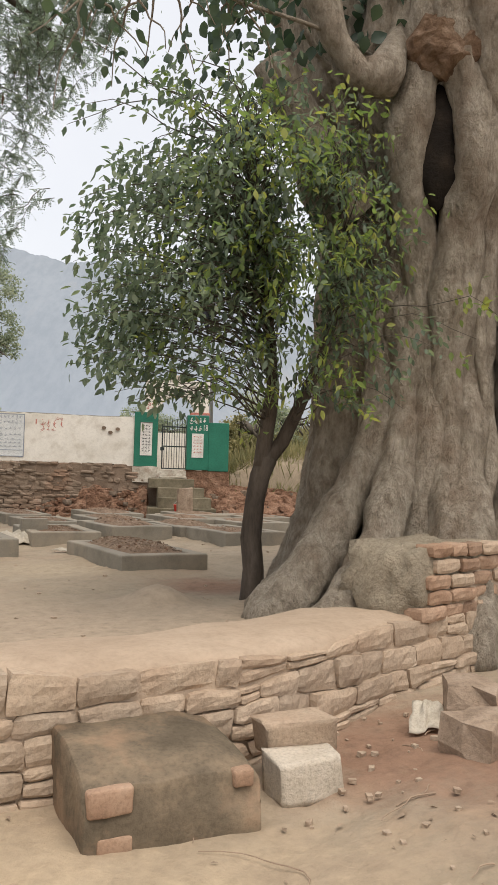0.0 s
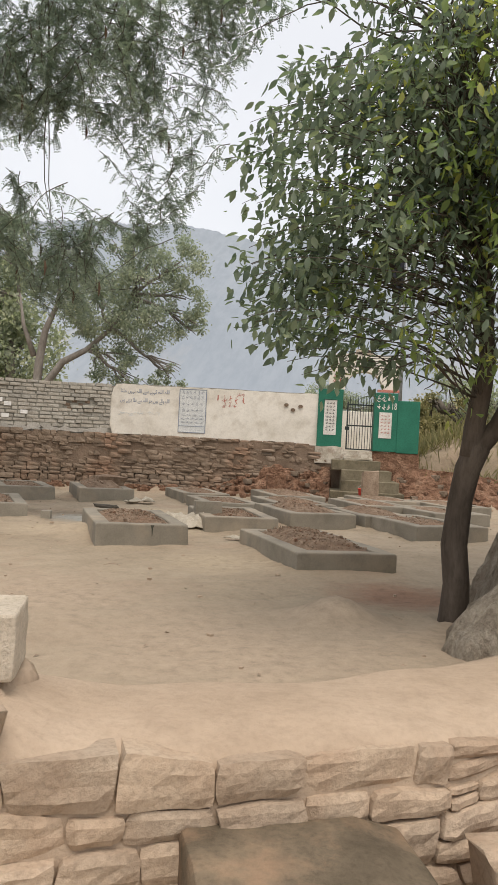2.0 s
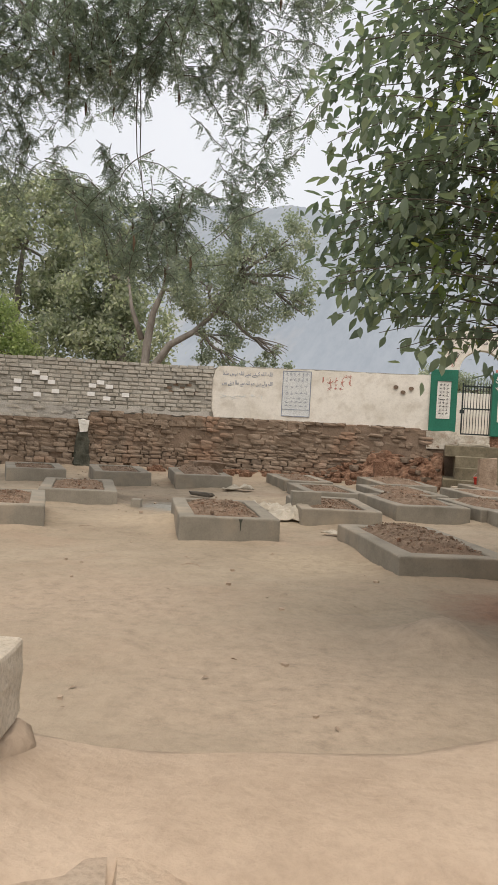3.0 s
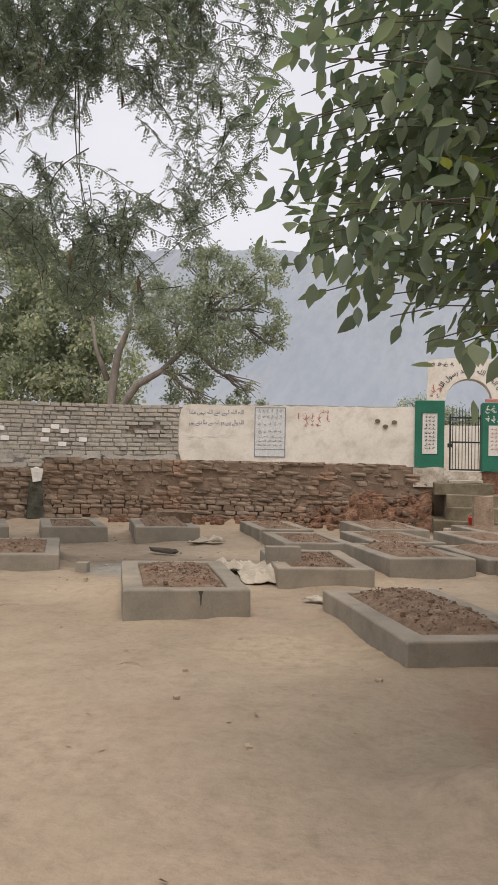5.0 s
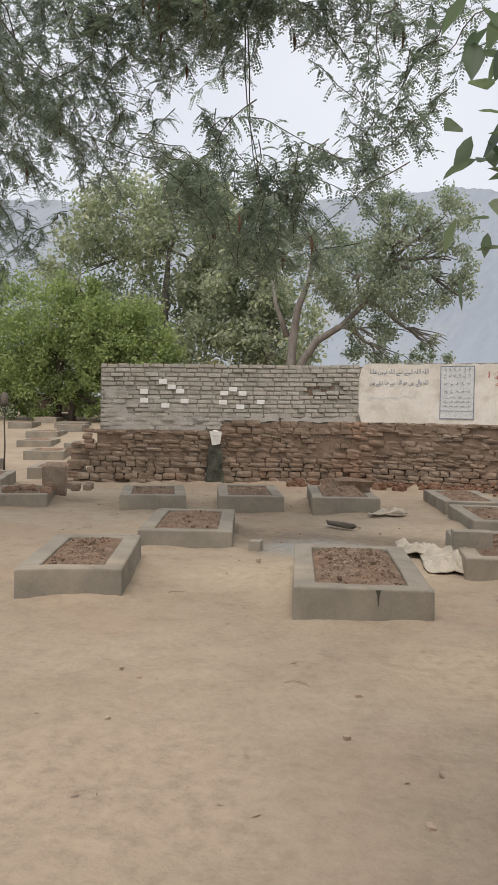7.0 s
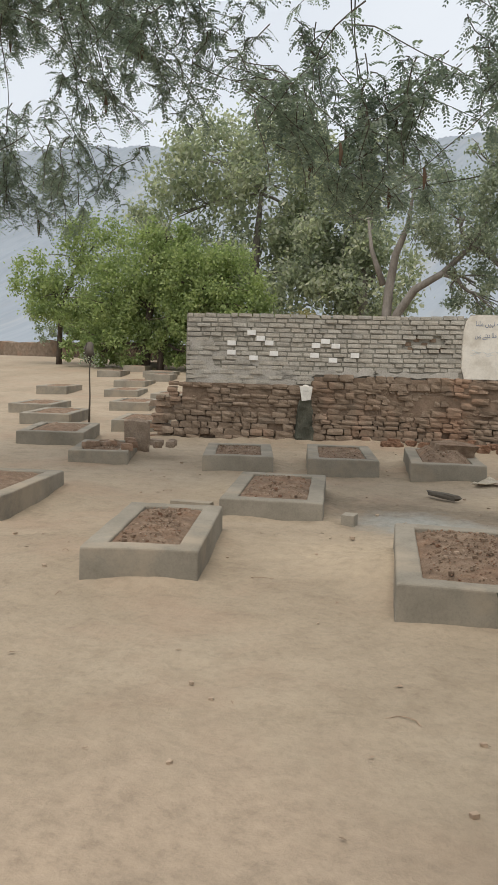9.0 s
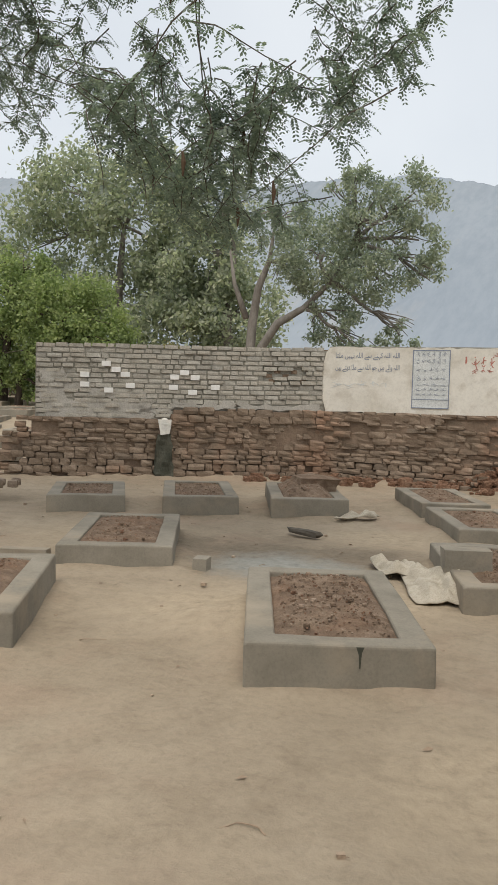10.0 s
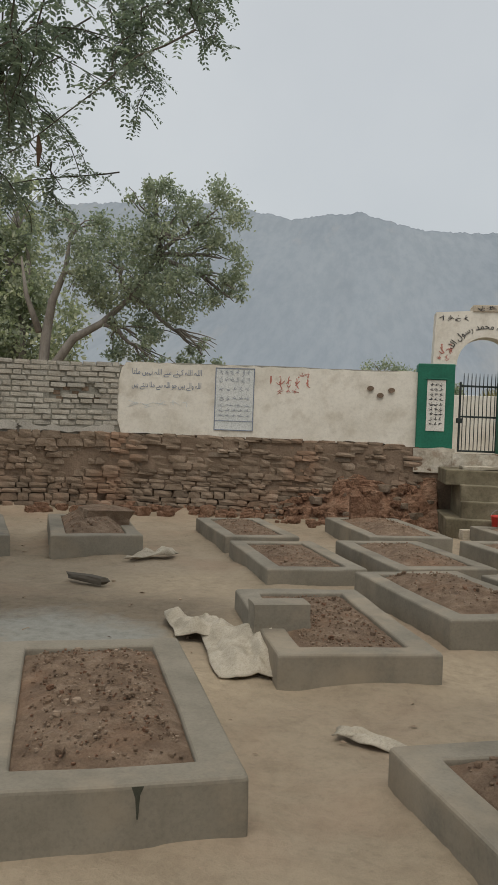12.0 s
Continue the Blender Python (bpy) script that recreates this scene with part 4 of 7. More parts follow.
# crumpled sacks and scraps
def cloth(name, corners, height, seed, label, category, material, n=34):
    """A crumpled sheet lying over the ground."""
    a, b, c, d = (Vector(p) for p in corners)
    bm = bmesh.new()
    grid = []
    for j in range(n + 1):
        row = []
        for i in range(n + 1):
            s, t = i / n, j / n
            p = a.lerp(b, s).lerp(d.lerp(c, s), t)
            q = Vector((s * 2.2 + seed, t * 2.2, seed))
            p = p + Vector((noise.noise(q) * 0.03, noise.noise(q + Vector((9, 0, 0))) * 0.03, 0))
            rim = 0.35 + 0.65 * min(1.0, 5 * min(s, 1 - s, t, 1 - t))
            p.z += rim * height * (1.9 * abs(noise.noise(q * 0.9)) + 1.2 * (0.5 - abs(noise.noise(q * 1.15 + Vector((4, 0, 0))))) + 0.3 * abs(noise.noise(q * 3.0)))
            row.append(bm.verts.new(p))
        grid.append(row)
    for j in range(n):
        for i in range(n):
            bm.faces.new((grid[j][i], grid[j][i + 1], grid[j + 1][i + 1], grid[j + 1][i]))
    ob = part(name, bm, material, smooth=True)
    mod = ob.modifiers.new("thickness", "SOLIDIFY")
    mod.thickness = 0.006
    return tagged(ob, label, category)


cloth("woven_sack", ((-0.70, 12.95, 0.01), (-0.16, 12.45, 0.185), (-0.10, 12.0, 0.03), (-0.40, 11.96, 0.0)), 0.06, 3.0, "dusty crumpled woven sack against a grave kerb", "sack", M_SACK)
cloth("woven_sack", ((-1.0, 13.2, 0.02), (-0.55, 13.05, 0.05), (-0.35, 12.6, 0.06), (-0.8, 12.7, 0.01)), 0.07, 7.0, "dusty crumpled woven sack on the ground", "sack", M_SACK)
cloth("plastic_scrap", ((-1.95, 15.3, 0.02), (-1.55, 15.75, 0.02), (-1.5, 15.95, 0.02), (-1.85, 15.7, 0.02)), 0.08, 8.0, "pale scrap of plastic on the ground", "scrap", M_SACK, 12)
cloth("plastic_scrap", ((0.25, 11.28, 0.01), (0.55, 11.12, 0.01), (0.6, 11.22, 0.01), (0.3, 11.4, 0.01)), 0.035, 9.0, "pale scrap of plastic on the ground", "scrap", M_SACK, 12)


# ---- the near retaining wall, its step block and raised shoulders ----
near_wall = thing("wall_south", (0, 0, 0), "low dry-stone retaining wall topped with dry mud", "wall", kind="structure")


def wall_body():
    """The mud core and its rounded top, following the wall's line."""
    xs = np.arange(-9.0, 9.01, 0.12)
    prof = [(-0.07, -0.6), (-0.005, 0.02), (0.0, 0.10), (0.05, 0.14), (0.2, 0.165), (0.45, 0.16), (0.68, 0.145), (0.78, 0.11), (0.82, 0.0), (0.84, -0.3)]
    verts, faces = [], []
    for x in xs:
        y0 = float(front_y(x))
        slope = float(front_y(x + 0.1) - front_y(x - 0.1)) / 0.2
        nrm = Vector((-slope, 1, 0)).normalized()
        up = 0.13 * float(smooth01(0.8, 0.1, x)) + 0.36 * float(smooth01(3.15, 3.6, x))
        for d, z in prof:
            p = Vector((x, y0, 0)) + nrm * d
            top = up if z > 0.05 else 0
            q = noise.noise(Vector((p.x * 2.3, p.y * 2.3, z))) * 0.022 + noise.noise(Vector((p.x * 7, p.y * 7, z))) * 0.010
            verts.append((p.x + q * 0.5, p.y + q * 0.6, z + top + (q if z > 0.05 else 0)))
    m = len(prof)
    for i in range(len(xs) - 1):
        for k in range(m - 1):
            a = i * m + k
            faces.append((a, a + m, a + m + 1, a + 1))
    return verts, faces


v, f = wall_body()
link_mesh("mud_core", v, f, M_DRYEARTH, near_wall, "dry mud wall top", smooth=True)


def wall_frame(s):
    """Point, outward direction and turn at length s along the near wall's face, from x = -3."""
    pts = [Vector((-3.0, float(front_y(-3.0)), 0))] + [Vector((*p, 0)) for p in FRONT if p[0] > -3.0]
    for a, b in zip(pts, pts[1:]):
        d = (b - a).length
        if s <= d:
            t = (b - a).normalized()
            return a + t * s, Vector((t.y, -t.x, 0)), math.degrees(math.atan2(t.y, t.x))
        s -= d
    return None


def dressed_stone(w0, w1, low, high, deep, seed):
    """One rough-faced stone: w0, w1 are its lower and upper ends along the wall, low and high the heights at each end."""
    nu, nv = 7, 5
    verts, faces = [], []
    for j in range(nv):
        for i in range(nu):
            a, b = i / (nu - 1), j / (nv - 1)
            x = (w0[0] + (w1[0] - w0[0]) * b) * (1 - a) + (w0[1] + (w1[1] - w0[1]) * b) * a
            z = (low[0] + (low[1] - low[0]) * a) * (1 - b) + (high[0] + (high[1] - high[0]) * a) * b
            rim = i in (0, nu - 1) or j in (0, nv - 1)
            corner = i in (0, nu - 1) and j in (0, nv - 1)
            q = noise.noise_vector(Vector((x * 9 + seed, z * 11, seed * 1.7)))
            fine = noise.noise(Vector((x * 26, z * 26, seed)))
            y = (-0.010 if corner else -0.006 if rim else 0.004) + q.y * 0.013 + fine * 0.007 + 0.004 * noise.noise(Vector((x * 60, z * 60, seed)))
            if corner:
                x += (0.007 if i == 0 else -0.007)
                z += (0.005 if j == 0 else -0.005)
            verts.append((x + q.x * 0.010, -y, z + q.z * 0.010))
    for j in range(nv - 1):
        for i in range(nu - 1):
            a = j * nu + i
            faces.append((a, a + 1, a + nu + 1, a + nu))
    ring = [i for i in range(nu)] + [j * nu + nu - 1 for j in range(1, nv)] + [(nv - 1) * nu + i for i in range(nu - 2, -1, -1)] + [j * nu for j in range(nv - 2, 0, -1)]
    o = len(verts)
    for k in ring:
        x, y, z = verts[k]
        verts.append((x, y + deep, z))
    for k in range(len(ring)):
        m = (k + 1) % len(ring)
        faces.append((ring[k], o + k, o + m, ring[m]))
    return verts, faces


def lay_stone(s0, s1, t0, t1, low, high, out, material, seed, name="stone"):
    got = wall_frame((s0 + s1) / 2)
    if got is None:
        return
    p, normal, turn = got
    mid = (s0 + s1) / 2
    v, f = dressed_stone((s0 - mid, s1 - mid), (t0 - mid, t1 - mid), low, high, 0.13, seed)
    ob = link_mesh(name, v, f, material, near_wall)
    q = p + normal * out
    ob.matrix_basis = pose(q.x, q.y, 0, 0, 0, turn)


def near_stones():
    rng = random.Random(12)
    # wavy beds; every course runs from one bed to the next
    beds = [0.125, 0.005, -0.115, -0.235, -0.34, -0.46]

    def bed(r, s):
        return beds[r] + 0.020 * math.sin(s * 2.1 + r * 1.9) + 0.014 * math.sin(s * 5.3 + r * 2.7) + 0.006 * math.sin(s * 13 + r)

    end = wall_length(4.6)
    for r in range(5):
        s, lean = rng.uniform(-0.2, 0.0), 0.0
        s = max(s, 0.0)
        while s < end:
            w = rng.choice((0.14, 0.19, 0.23, 0.27, 0.31, 0.38)) * rng.uniform(0.9, 1.1)
            nxt = rng.uniform(-0.035, 0.035)
            g = rng.uniform(0.001, 0.005)
            hi = (bed(r, s) - g, bed(r, s + w) - g)
            lo = (bed(r + 1, s) + g, bed(r + 1, s + w) + g)
            out = 0.026 + 0.014 * r + rng.uniform(-0.014, 0.018)
            if w < 0.34 and rng.random() < 0.24:
                cut = rng.uniform(0.4, 0.6)
                mid = tuple(a + (b - a) * cut for a, b in zip(lo, hi))
                lay_stone(s + g, s + w - g, s + lean / 2 + g, s + w + nxt / 2 - g, lo, (mid[0] - g * 0.6, mid[1] - g * 0.4), out, M_SAND, rng.uniform(0, 90))
                lay_stone(s + lean / 2 + g, s + w + nxt / 2 - g, s + lean + g, s + w + nxt - g, (mid[0] + g * 0.5, mid[1] + g * 0.6), hi, out + rng.uniform(-0.015, 0.015), M_SAND, rng.uniform(0, 90))
            else:
                lay_stone(s + g, s + w - g, s + lean + g, s + w + nxt - g, lo, hi, out, M_SAND, rng.uniform(0, 90))
            s, lean = s + w, nxt
    # the raised shoulder: orange bricks and stones
    for r in range(5):
        s = wall_length(2.98 + 0.06 * (r % 2) + 0.03 * r)
        while s < wall_length(4.4):
            w = rng.uniform(0.16, 0.30)
            z0, z1 = 0.11 + r * 0.096, 0.11 + (r + 1) * 0.096
            lay_stone(s + 0.005, s + w - 0.005, s + rng.uniform(-0.012, 0.012) + 0.005, s + w - 0.005, (z0 + rng.uniform(0, 0.014), z0 + rng.uniform(0, 0.014)), (z1 - 0.004, z1 - rng.uniform(0, 0.012)),
                      0.024 + rng.uniform(-0.01, 0.016), M_BRICKRED if rng.random() < 0.7 else M_SAND, rng.uniform(0, 90), "brick")
            s += w
    # and to the left
    for r in range(2):
        s = wall_length(-1.6)
        while True:
            w = rng.uniform(0.2, 0.4)
            p, out, turn = wall_frame(s + w / 2)
            if p.x > 0.42 - 0.1 * r:
                break
            q = p + out * (-0.05 + rng.uniform(-0.012, 0.02))
            piece("stone", SAND_STONES[rng.randrange(12)], near_wall, (q.x, q.y, 0.15 + r * 0.1), (w, 0.2, 0.10), turn, rng.uniform(-4, 4))
            s += w


def wall_length(x):
    s, step = 0.0, 0.02
    while wall_frame(s)[0].x < x:
        s += step
    return s


near_stones()


def lump(name, centre, size, seed, material, label, parent, rough=0.07, turn=0.0):
    bm = bmesh.new()
    bmesh.ops.create_icosphere(bm, subdivisions=4, radius=0.5)
    for v in bm.verts:
        c = v.co
        m = max(abs(c.x), abs(c.y), abs(c.z)) / 0.5
        v.co = c * (1 + 0.8 * (1 / max(m, 0.3) - 1))
    roughen(bm, 2.6, rough, seed)
    roughen(bm, 7, rough * 0.45, seed + 3)
    roughen(bm, 17, rough * 0.25, seed + 5)
    bm.transform(pose(*centre, 0, 0, turn) @ Matrix.Diagonal((*size, 1)))
    return part(name, bm, material, parent, label, smooth=True)


lump("plaster_shoulder", (3.62, 6.60, 0.25), (2.1, 0.62, 0.70), 3.0, M_LUMP, "rough grey cement plaster lump", near_wall, 0.06, 36)
lump("plaster_shoulder", (-0.1, 4.72, 0.10), (0.9, 0.5, 0.36), 8.0, M_DRYEARTH, "smoothed mud plaster", near_wall, 0.05)

bm = one_box(-0.6, 0.36, 4.60, 4.95, 0.275, 0.49, 0.012)
cuts(bm, 4)
roughen(bm, 12, 0.008, 4)
bm.transform(pose(0, 0, 0) @ Matrix.Translation((0.385, 4.62, 0)) @ pose(0, 0, 0, 0, 0, 14) @ Matrix.Translation((-0.385, -4.62, 0)))
tagged(part("concrete_block", bm, M_CONC), "pale pitted concrete block on the wall shoulder", "block")


def build_step_block():
    b = thing("step_block", (1.1, 3.93, 0), "old mortared brick step block before the wall", "step", turn=16)
    bm = one_box(0, 0.70, 0.0, 0.62, -0.55, -0.07, 0.022)
    cuts(bm, 4)
    for v in bm.verts:
        x, y, z = v.co
        if z > -0.2:
            v.co.z -= 0.07 * max(0, (0.30 - y) / 0.30) ** 1.2 + 0.05 * max(0, (x - 0.55) / 0.15) ** 2
        if y < 0.1:
            v.co.y += 0.03 * max(0, z + 0.2) / 0.13
    roughen(bm, 5, 0.012, 6)
    roughen(bm, 16, 0.006, 2)
    part("body", bm, M_BLOCK, b, "dark stained mortar with orange patches", smooth=True)
    for x, z, w, h in ((0.10, -0.19, 0.17, 0.10), (0.12, -0.36, 0.13, 0.10), (0.62, -0.17, 0.08, 0.07)):
        bm = one_box(x - w / 2, x + w / 2, -0.003, 0.06, z - h / 2, z + h / 2, 0.012)
        cuts(bm, 2)
        roughen(bm, 9, 0.008, x * 9)
        part("brick", bm, M_BRICKRED, b, "exposed orange brick", smooth=True)


build_step_block()
ROCKS = [stone_mesh("fallen_stone", M_ROCK, k + 120, 0.17, 0.66) for k in range(3)]
loose_stone("fallen_stone", SAND_STONES, (1.99, 4.66, -0.17), (0.36, 0.22, 0.16), 14, "tan stone leaning at the foot of the wall", "stone", k=8)
loose_stone("fallen_stone", [stone_mesh("fallen_stone", M_CONC, 95, 0.11, 0.86, True, 0.12)], (2.0, 4.45, -0.29), (0.32, 0.2, 0.19), 14, "pale concrete lump beside the step block", "stone")
loose_stone("fallen_stone", ROCKS, (2.86, 4.55, -0.20), (0.30, 0.30, 0.27), 30, "angular brown rock lying on the ground", "rock", k=0)
loose_stone("fallen_stone", ROCKS, (2.98, 4.98, -0.14), (0.36, 0.28, 0.22), 70, "angular brown rock lying on the ground", "rock", k=1)
cloth("plastic_scrap", ((2.62, 4.86, at_ground(2.62, 4.86) + 0.01), (2.80, 4.84, at_ground(2.8, 4.84) + 0.01), (2.84, 5.02, at_ground(2.84, 5.02) + 0.10), (2.70, 5.04, at_ground(2.7, 5.04) + 0.12)), 0.05, 4.0, "dusty crumpled plastic scrap leaning on the earth", "scrap", M_SACK, 12)


# ---- bricks and stones of the far wall ----
def far_bricks():
    rng = random.Random(21)
    bl, bh = 0.262, 0.0865
    rr = random.Random(77)
    white = {(3.88, 1.97), (3.71, 1.87), (3.55, 1.79), (4.24, 1.77), (4.24, 1.60), (3.46, 1.60), (3.83, 1.51),
             (2.52, 1.85), (2.69, 1.77), (2.33, 1.77), (2.71, 1.59), (1.97, 1.61), (2.37, 1.51)}
    items = []
    row, z = 0, WALL_TOP - bh / 2
    while z > 0.98:
        u = (row % 2) * bl / 2 - bl / 2
        while u < LENGTH:
            bl = 0.262 * rr.choice((0.52, 0.8, 1.0, 1.0, 1.0, 1.12))
            a, b = max(u, 0.0), min(u + bl, LENGTH)
            mid = (a + b) / 2
            low = 1.33 if mid < 2.7 else 1.03
            if b - a > 0.06 and z > low and not any(abs(mid - hu) < 0.085 and abs(z - hz) < 0.05 for hu, hz in HOLES):
                out = rng.uniform(-0.012, 0.014) + (rng.random() < 0.1) * 0.02
                items.append((mid, z + rng.uniform(-0.006, 0.006) - 0.012 * math.sin(mid * 1.1) + 0.03 - 0.02 * mid, b - a - rng.uniform(0.012, 0.034), bh - rng.uniform(0.012, 0.03), out))
            u += bl
        z -= bh
        row += 1
    for k, (u, z, w, h, out) in enumerate(items):
        if k < 300:
            piece("brick", BRICKS[rng.randrange(5)], wall_brick, on_brick_wall(u, out - 0.045, z), (w, 0.11, h), W_TURN + rng.uniform(-1.5, 1.5))
    merge_pieces("lower_bricks", [(BRICKS[rng.randrange(5)], on_brick_wall(u, out - 0.045, z), (w, 0.11, h), W_TURN) for u, z, w, h, out in items[300:]],
                 wall_brick, "lower courses of grey brick")
    # Brightness seen through the vent holes is put in as solid white blocks.
    for u, z in sorted(white):
        bm = one_box(-0.078, 0.078, -0.06, 0.0, -0.044, 0.044, 0.004)
        bm.transform(pose(*on_brick_wall(u, -0.022, z), 0, 0, W_TURN))
        part("white_brick_end", bm, M_VENTWHITE, wall_brick, "white block standing in for a bright vent hole")


far_bricks()


def base_stones():
    rng = random.Random(22)
    items = []

    def course(length, put, z_top, seed, low=0.0):
        z, r = z_top, random.Random(seed)
        while z > low:
            h = r.uniform(0.065, 0.125)
            u = r.uniform(-0.15, 0)
            while u < length:
                w = r.uniform(0.12, 0.34)
                if r.random() < 0.95:
                    slump = max(0, 0.6 - z) * 0.22
                    items.append((put(u + w / 2, slump + r.uniform(-0.03, 0.035), z - h / 2 + r.uniform(-0.012, 0.012)), (w * 1.02, 0.22, h * 1.04)))
                u += w
            z -= h

    course(4.85, lambda u, out, z: ((-3.60 + u, 20.26 - out + 0.03, z), 0), 1.245, 1)
    course(2.72, lambda u, out, z: (on_brick_wall(u, 0.05 + out - 0.06, z), W_TURN), 1.245, 2)
    course(LENGTH - 2.4, lambda u, out, z: (on_brick_wall(2.6 + u, 0.03 + out - 0.06, z), W_TURN), 1.03, 3)
    course(0.7, lambda u, out, z: (on_brick_wall(LENGTH - 0.1 + u * 0.8, 0.06 + out - 0.2, z), W_TURN), 0.75, 4)
    rng.shuffle(items)
    for (at, turn), size in items[:300]:
        piece("stone", DARK_STONES[rng.randrange(8)], bank_l, at, size, turn + rng.uniform(-5, 5), rng.uniform(-6, 6))
    merge_pieces("base_stones", [(DARK_STONES[rng.randrange(8)], at, size, turn) for (at, turn), size in items[300:]], bank_l, "dark rubble stones")


base_stones()


# the red earth bank below the gate, with clods
def build_bank():
    xs, ts = np.arange(-3.6, 9.0, 0.07), np.linspace(0, 1, 26)
    verts, faces = [], []
    for x in xs:
        right = float(smooth01(-1.4, 0.3, x))
        gap = float(smooth01(1.60, 1.68, x) * smooth01(3.0, 2.9, x))
        h = (0.18 + 0.56 * right + 0.16 * noise.noise(Vector((x * 1.5, 0.5, 0)))) * (1 - 0.98 * gap)
        for t in ts:
            p = Vector((x, t * 0.85, 2.0))
            y = 20.20 - (0.20 + 0.45 * right) * (1 - t) ** 1.6 * (1 - 0.9 * gap)
            d = noise.noise(p * 1.6) * 0.10 + noise.noise(p * 4.5) * 0.10 + abs(noise.noise(p * 9)) * 0.08 + noise.noise(p * 18) * 0.03
            verts.append((x, y - d * (1 - t * 0.5) * (1 - gap), -0.06 + h * t ** 0.8 + d * 0.4 * (1 - gap)))
    m = len(ts)
    for i in range(len(xs) - 1):
        for k in range(m - 1):
            a = i * m + k
            faces.append((a, a + m, a + m + 1, a + 1))
    ob = link_mesh("earth_bank", verts, faces, M_REDBANK, None)
    tagged(ob, "crumbling red earth bank below the gate wall", "earth bank", kind="structure")
    rng = random.Random(41)
    items = []
    for _ in range(240):
        # stones and clods set in the bank
        x, t = rng.uniform(-3.4, 6.5), rng.random()
        if 1.5 < x < 3.1:
            continue
        s = rng.uniform(0.05, 0.16)
        right = float(smooth01(-1.4, 0.3, x))
        y = 20.17 - (0.22 + 0.45 * right) * (1 - t) ** 1.6 - (x < -3) * 0.1
        pool = DARK_STONES if rng.random() < 0.22 else RED_CLODS
        items.append((pool[rng.randrange(3)], (x, y, at_ground(x, 19.5) + (0.10 + 0.52 * right) * t ** 0.8), (s * 1.5, s, s * 0.85), rng.uniform(0, 360)))
    for _ in range(170):
        x = rng.uniform(-4.5, 6.0)
        s = rng.uniform(0.04, 0.16) * (1.6 if rng.random() < 0.1 else 1)
        y = float(rear_y(x)) - rng.uniform(0.25, 1.2 if x > -1 else 0.7)
        if 1.5 < x < 3.2:
            continue
        items.append((RED_CLODS[rng.randrange(3)], (x, y, at_ground(x, y) + s * 0.25), (s * 1.3, s, s * 0.8), rng.uniform(0, 360)))
    merge_pieces("fallen_clods", items, None, "fallen red clods and stones below the wall")


RED_CLODS = [stone_mesh("clod", M_REDBANK, k + 100, 0.16, 0.6) for k in range(3)]
build_bank()


# ---- the old fig tree: a bundle of fused stems on spreading roots ----
def build_hollow(tree):
    """A torn brown wound over a near-black body painted as hollow shade, between two thick stems that part round it."""
    mid, z0 = radians(239.5), 3.5

    def on_trunk(angle, z, r):
        return Vector((r * math.cos(angle), r * math.sin(angle), z))

    for side, thick in ((-1, 0.15), (1, 0.17)):
        pts, rad = [], []
        for i in range(40):
            z = -0.2 + 5.4 * i / 39
            part_by = math.exp(-((z - z0) / 0.5) ** 2)
            r = 1.22 + 0.52 * math.exp(-max(z, 0) * 1.2) + 0.30 * float(smooth01(2.4, 3.8, z))
            pts.append(on_trunk(mid + side * (0.085 + 0.075 * part_by) + 0.03 * math.sin(z * 2 + side), z, r))
            rad.append(thick * (1 + 0.15 * math.sin(z * 2.6 + side)))
        v, f = tube(pts, rad, 20, 0.3, side * 3.0, 2.5, 0.045)
        link_mesh("stem", v, f, M_BARK, tree, smooth=True)
    turn = Matrix.Rotation(mid + math.pi / 2, 4, "Z")
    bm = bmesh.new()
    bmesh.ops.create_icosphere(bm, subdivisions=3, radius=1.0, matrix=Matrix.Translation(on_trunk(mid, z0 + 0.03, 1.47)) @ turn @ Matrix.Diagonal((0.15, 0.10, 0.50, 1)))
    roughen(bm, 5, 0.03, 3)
    part("hollow", bm, M_HOLLOW, tree, "near-black body standing for the shade in the hollow", smooth=True)
    bm = bmesh.new()
    bmesh.ops.create_icosphere(bm, subdivisions=4, radius=1.0, matrix=Matrix.Translation(on_trunk(mid + 0.03, z0 + 0.74, 1.56)) @ turn @ Matrix.Diagonal((0.30, 0.17, 0.24, 1)))
    roughen(bm, 4, 0.08, 5)
    roughen(bm, 11, 0.05, 9)
    part("wound", bm, M_WOUND, tree, "torn red-brown bare wood")


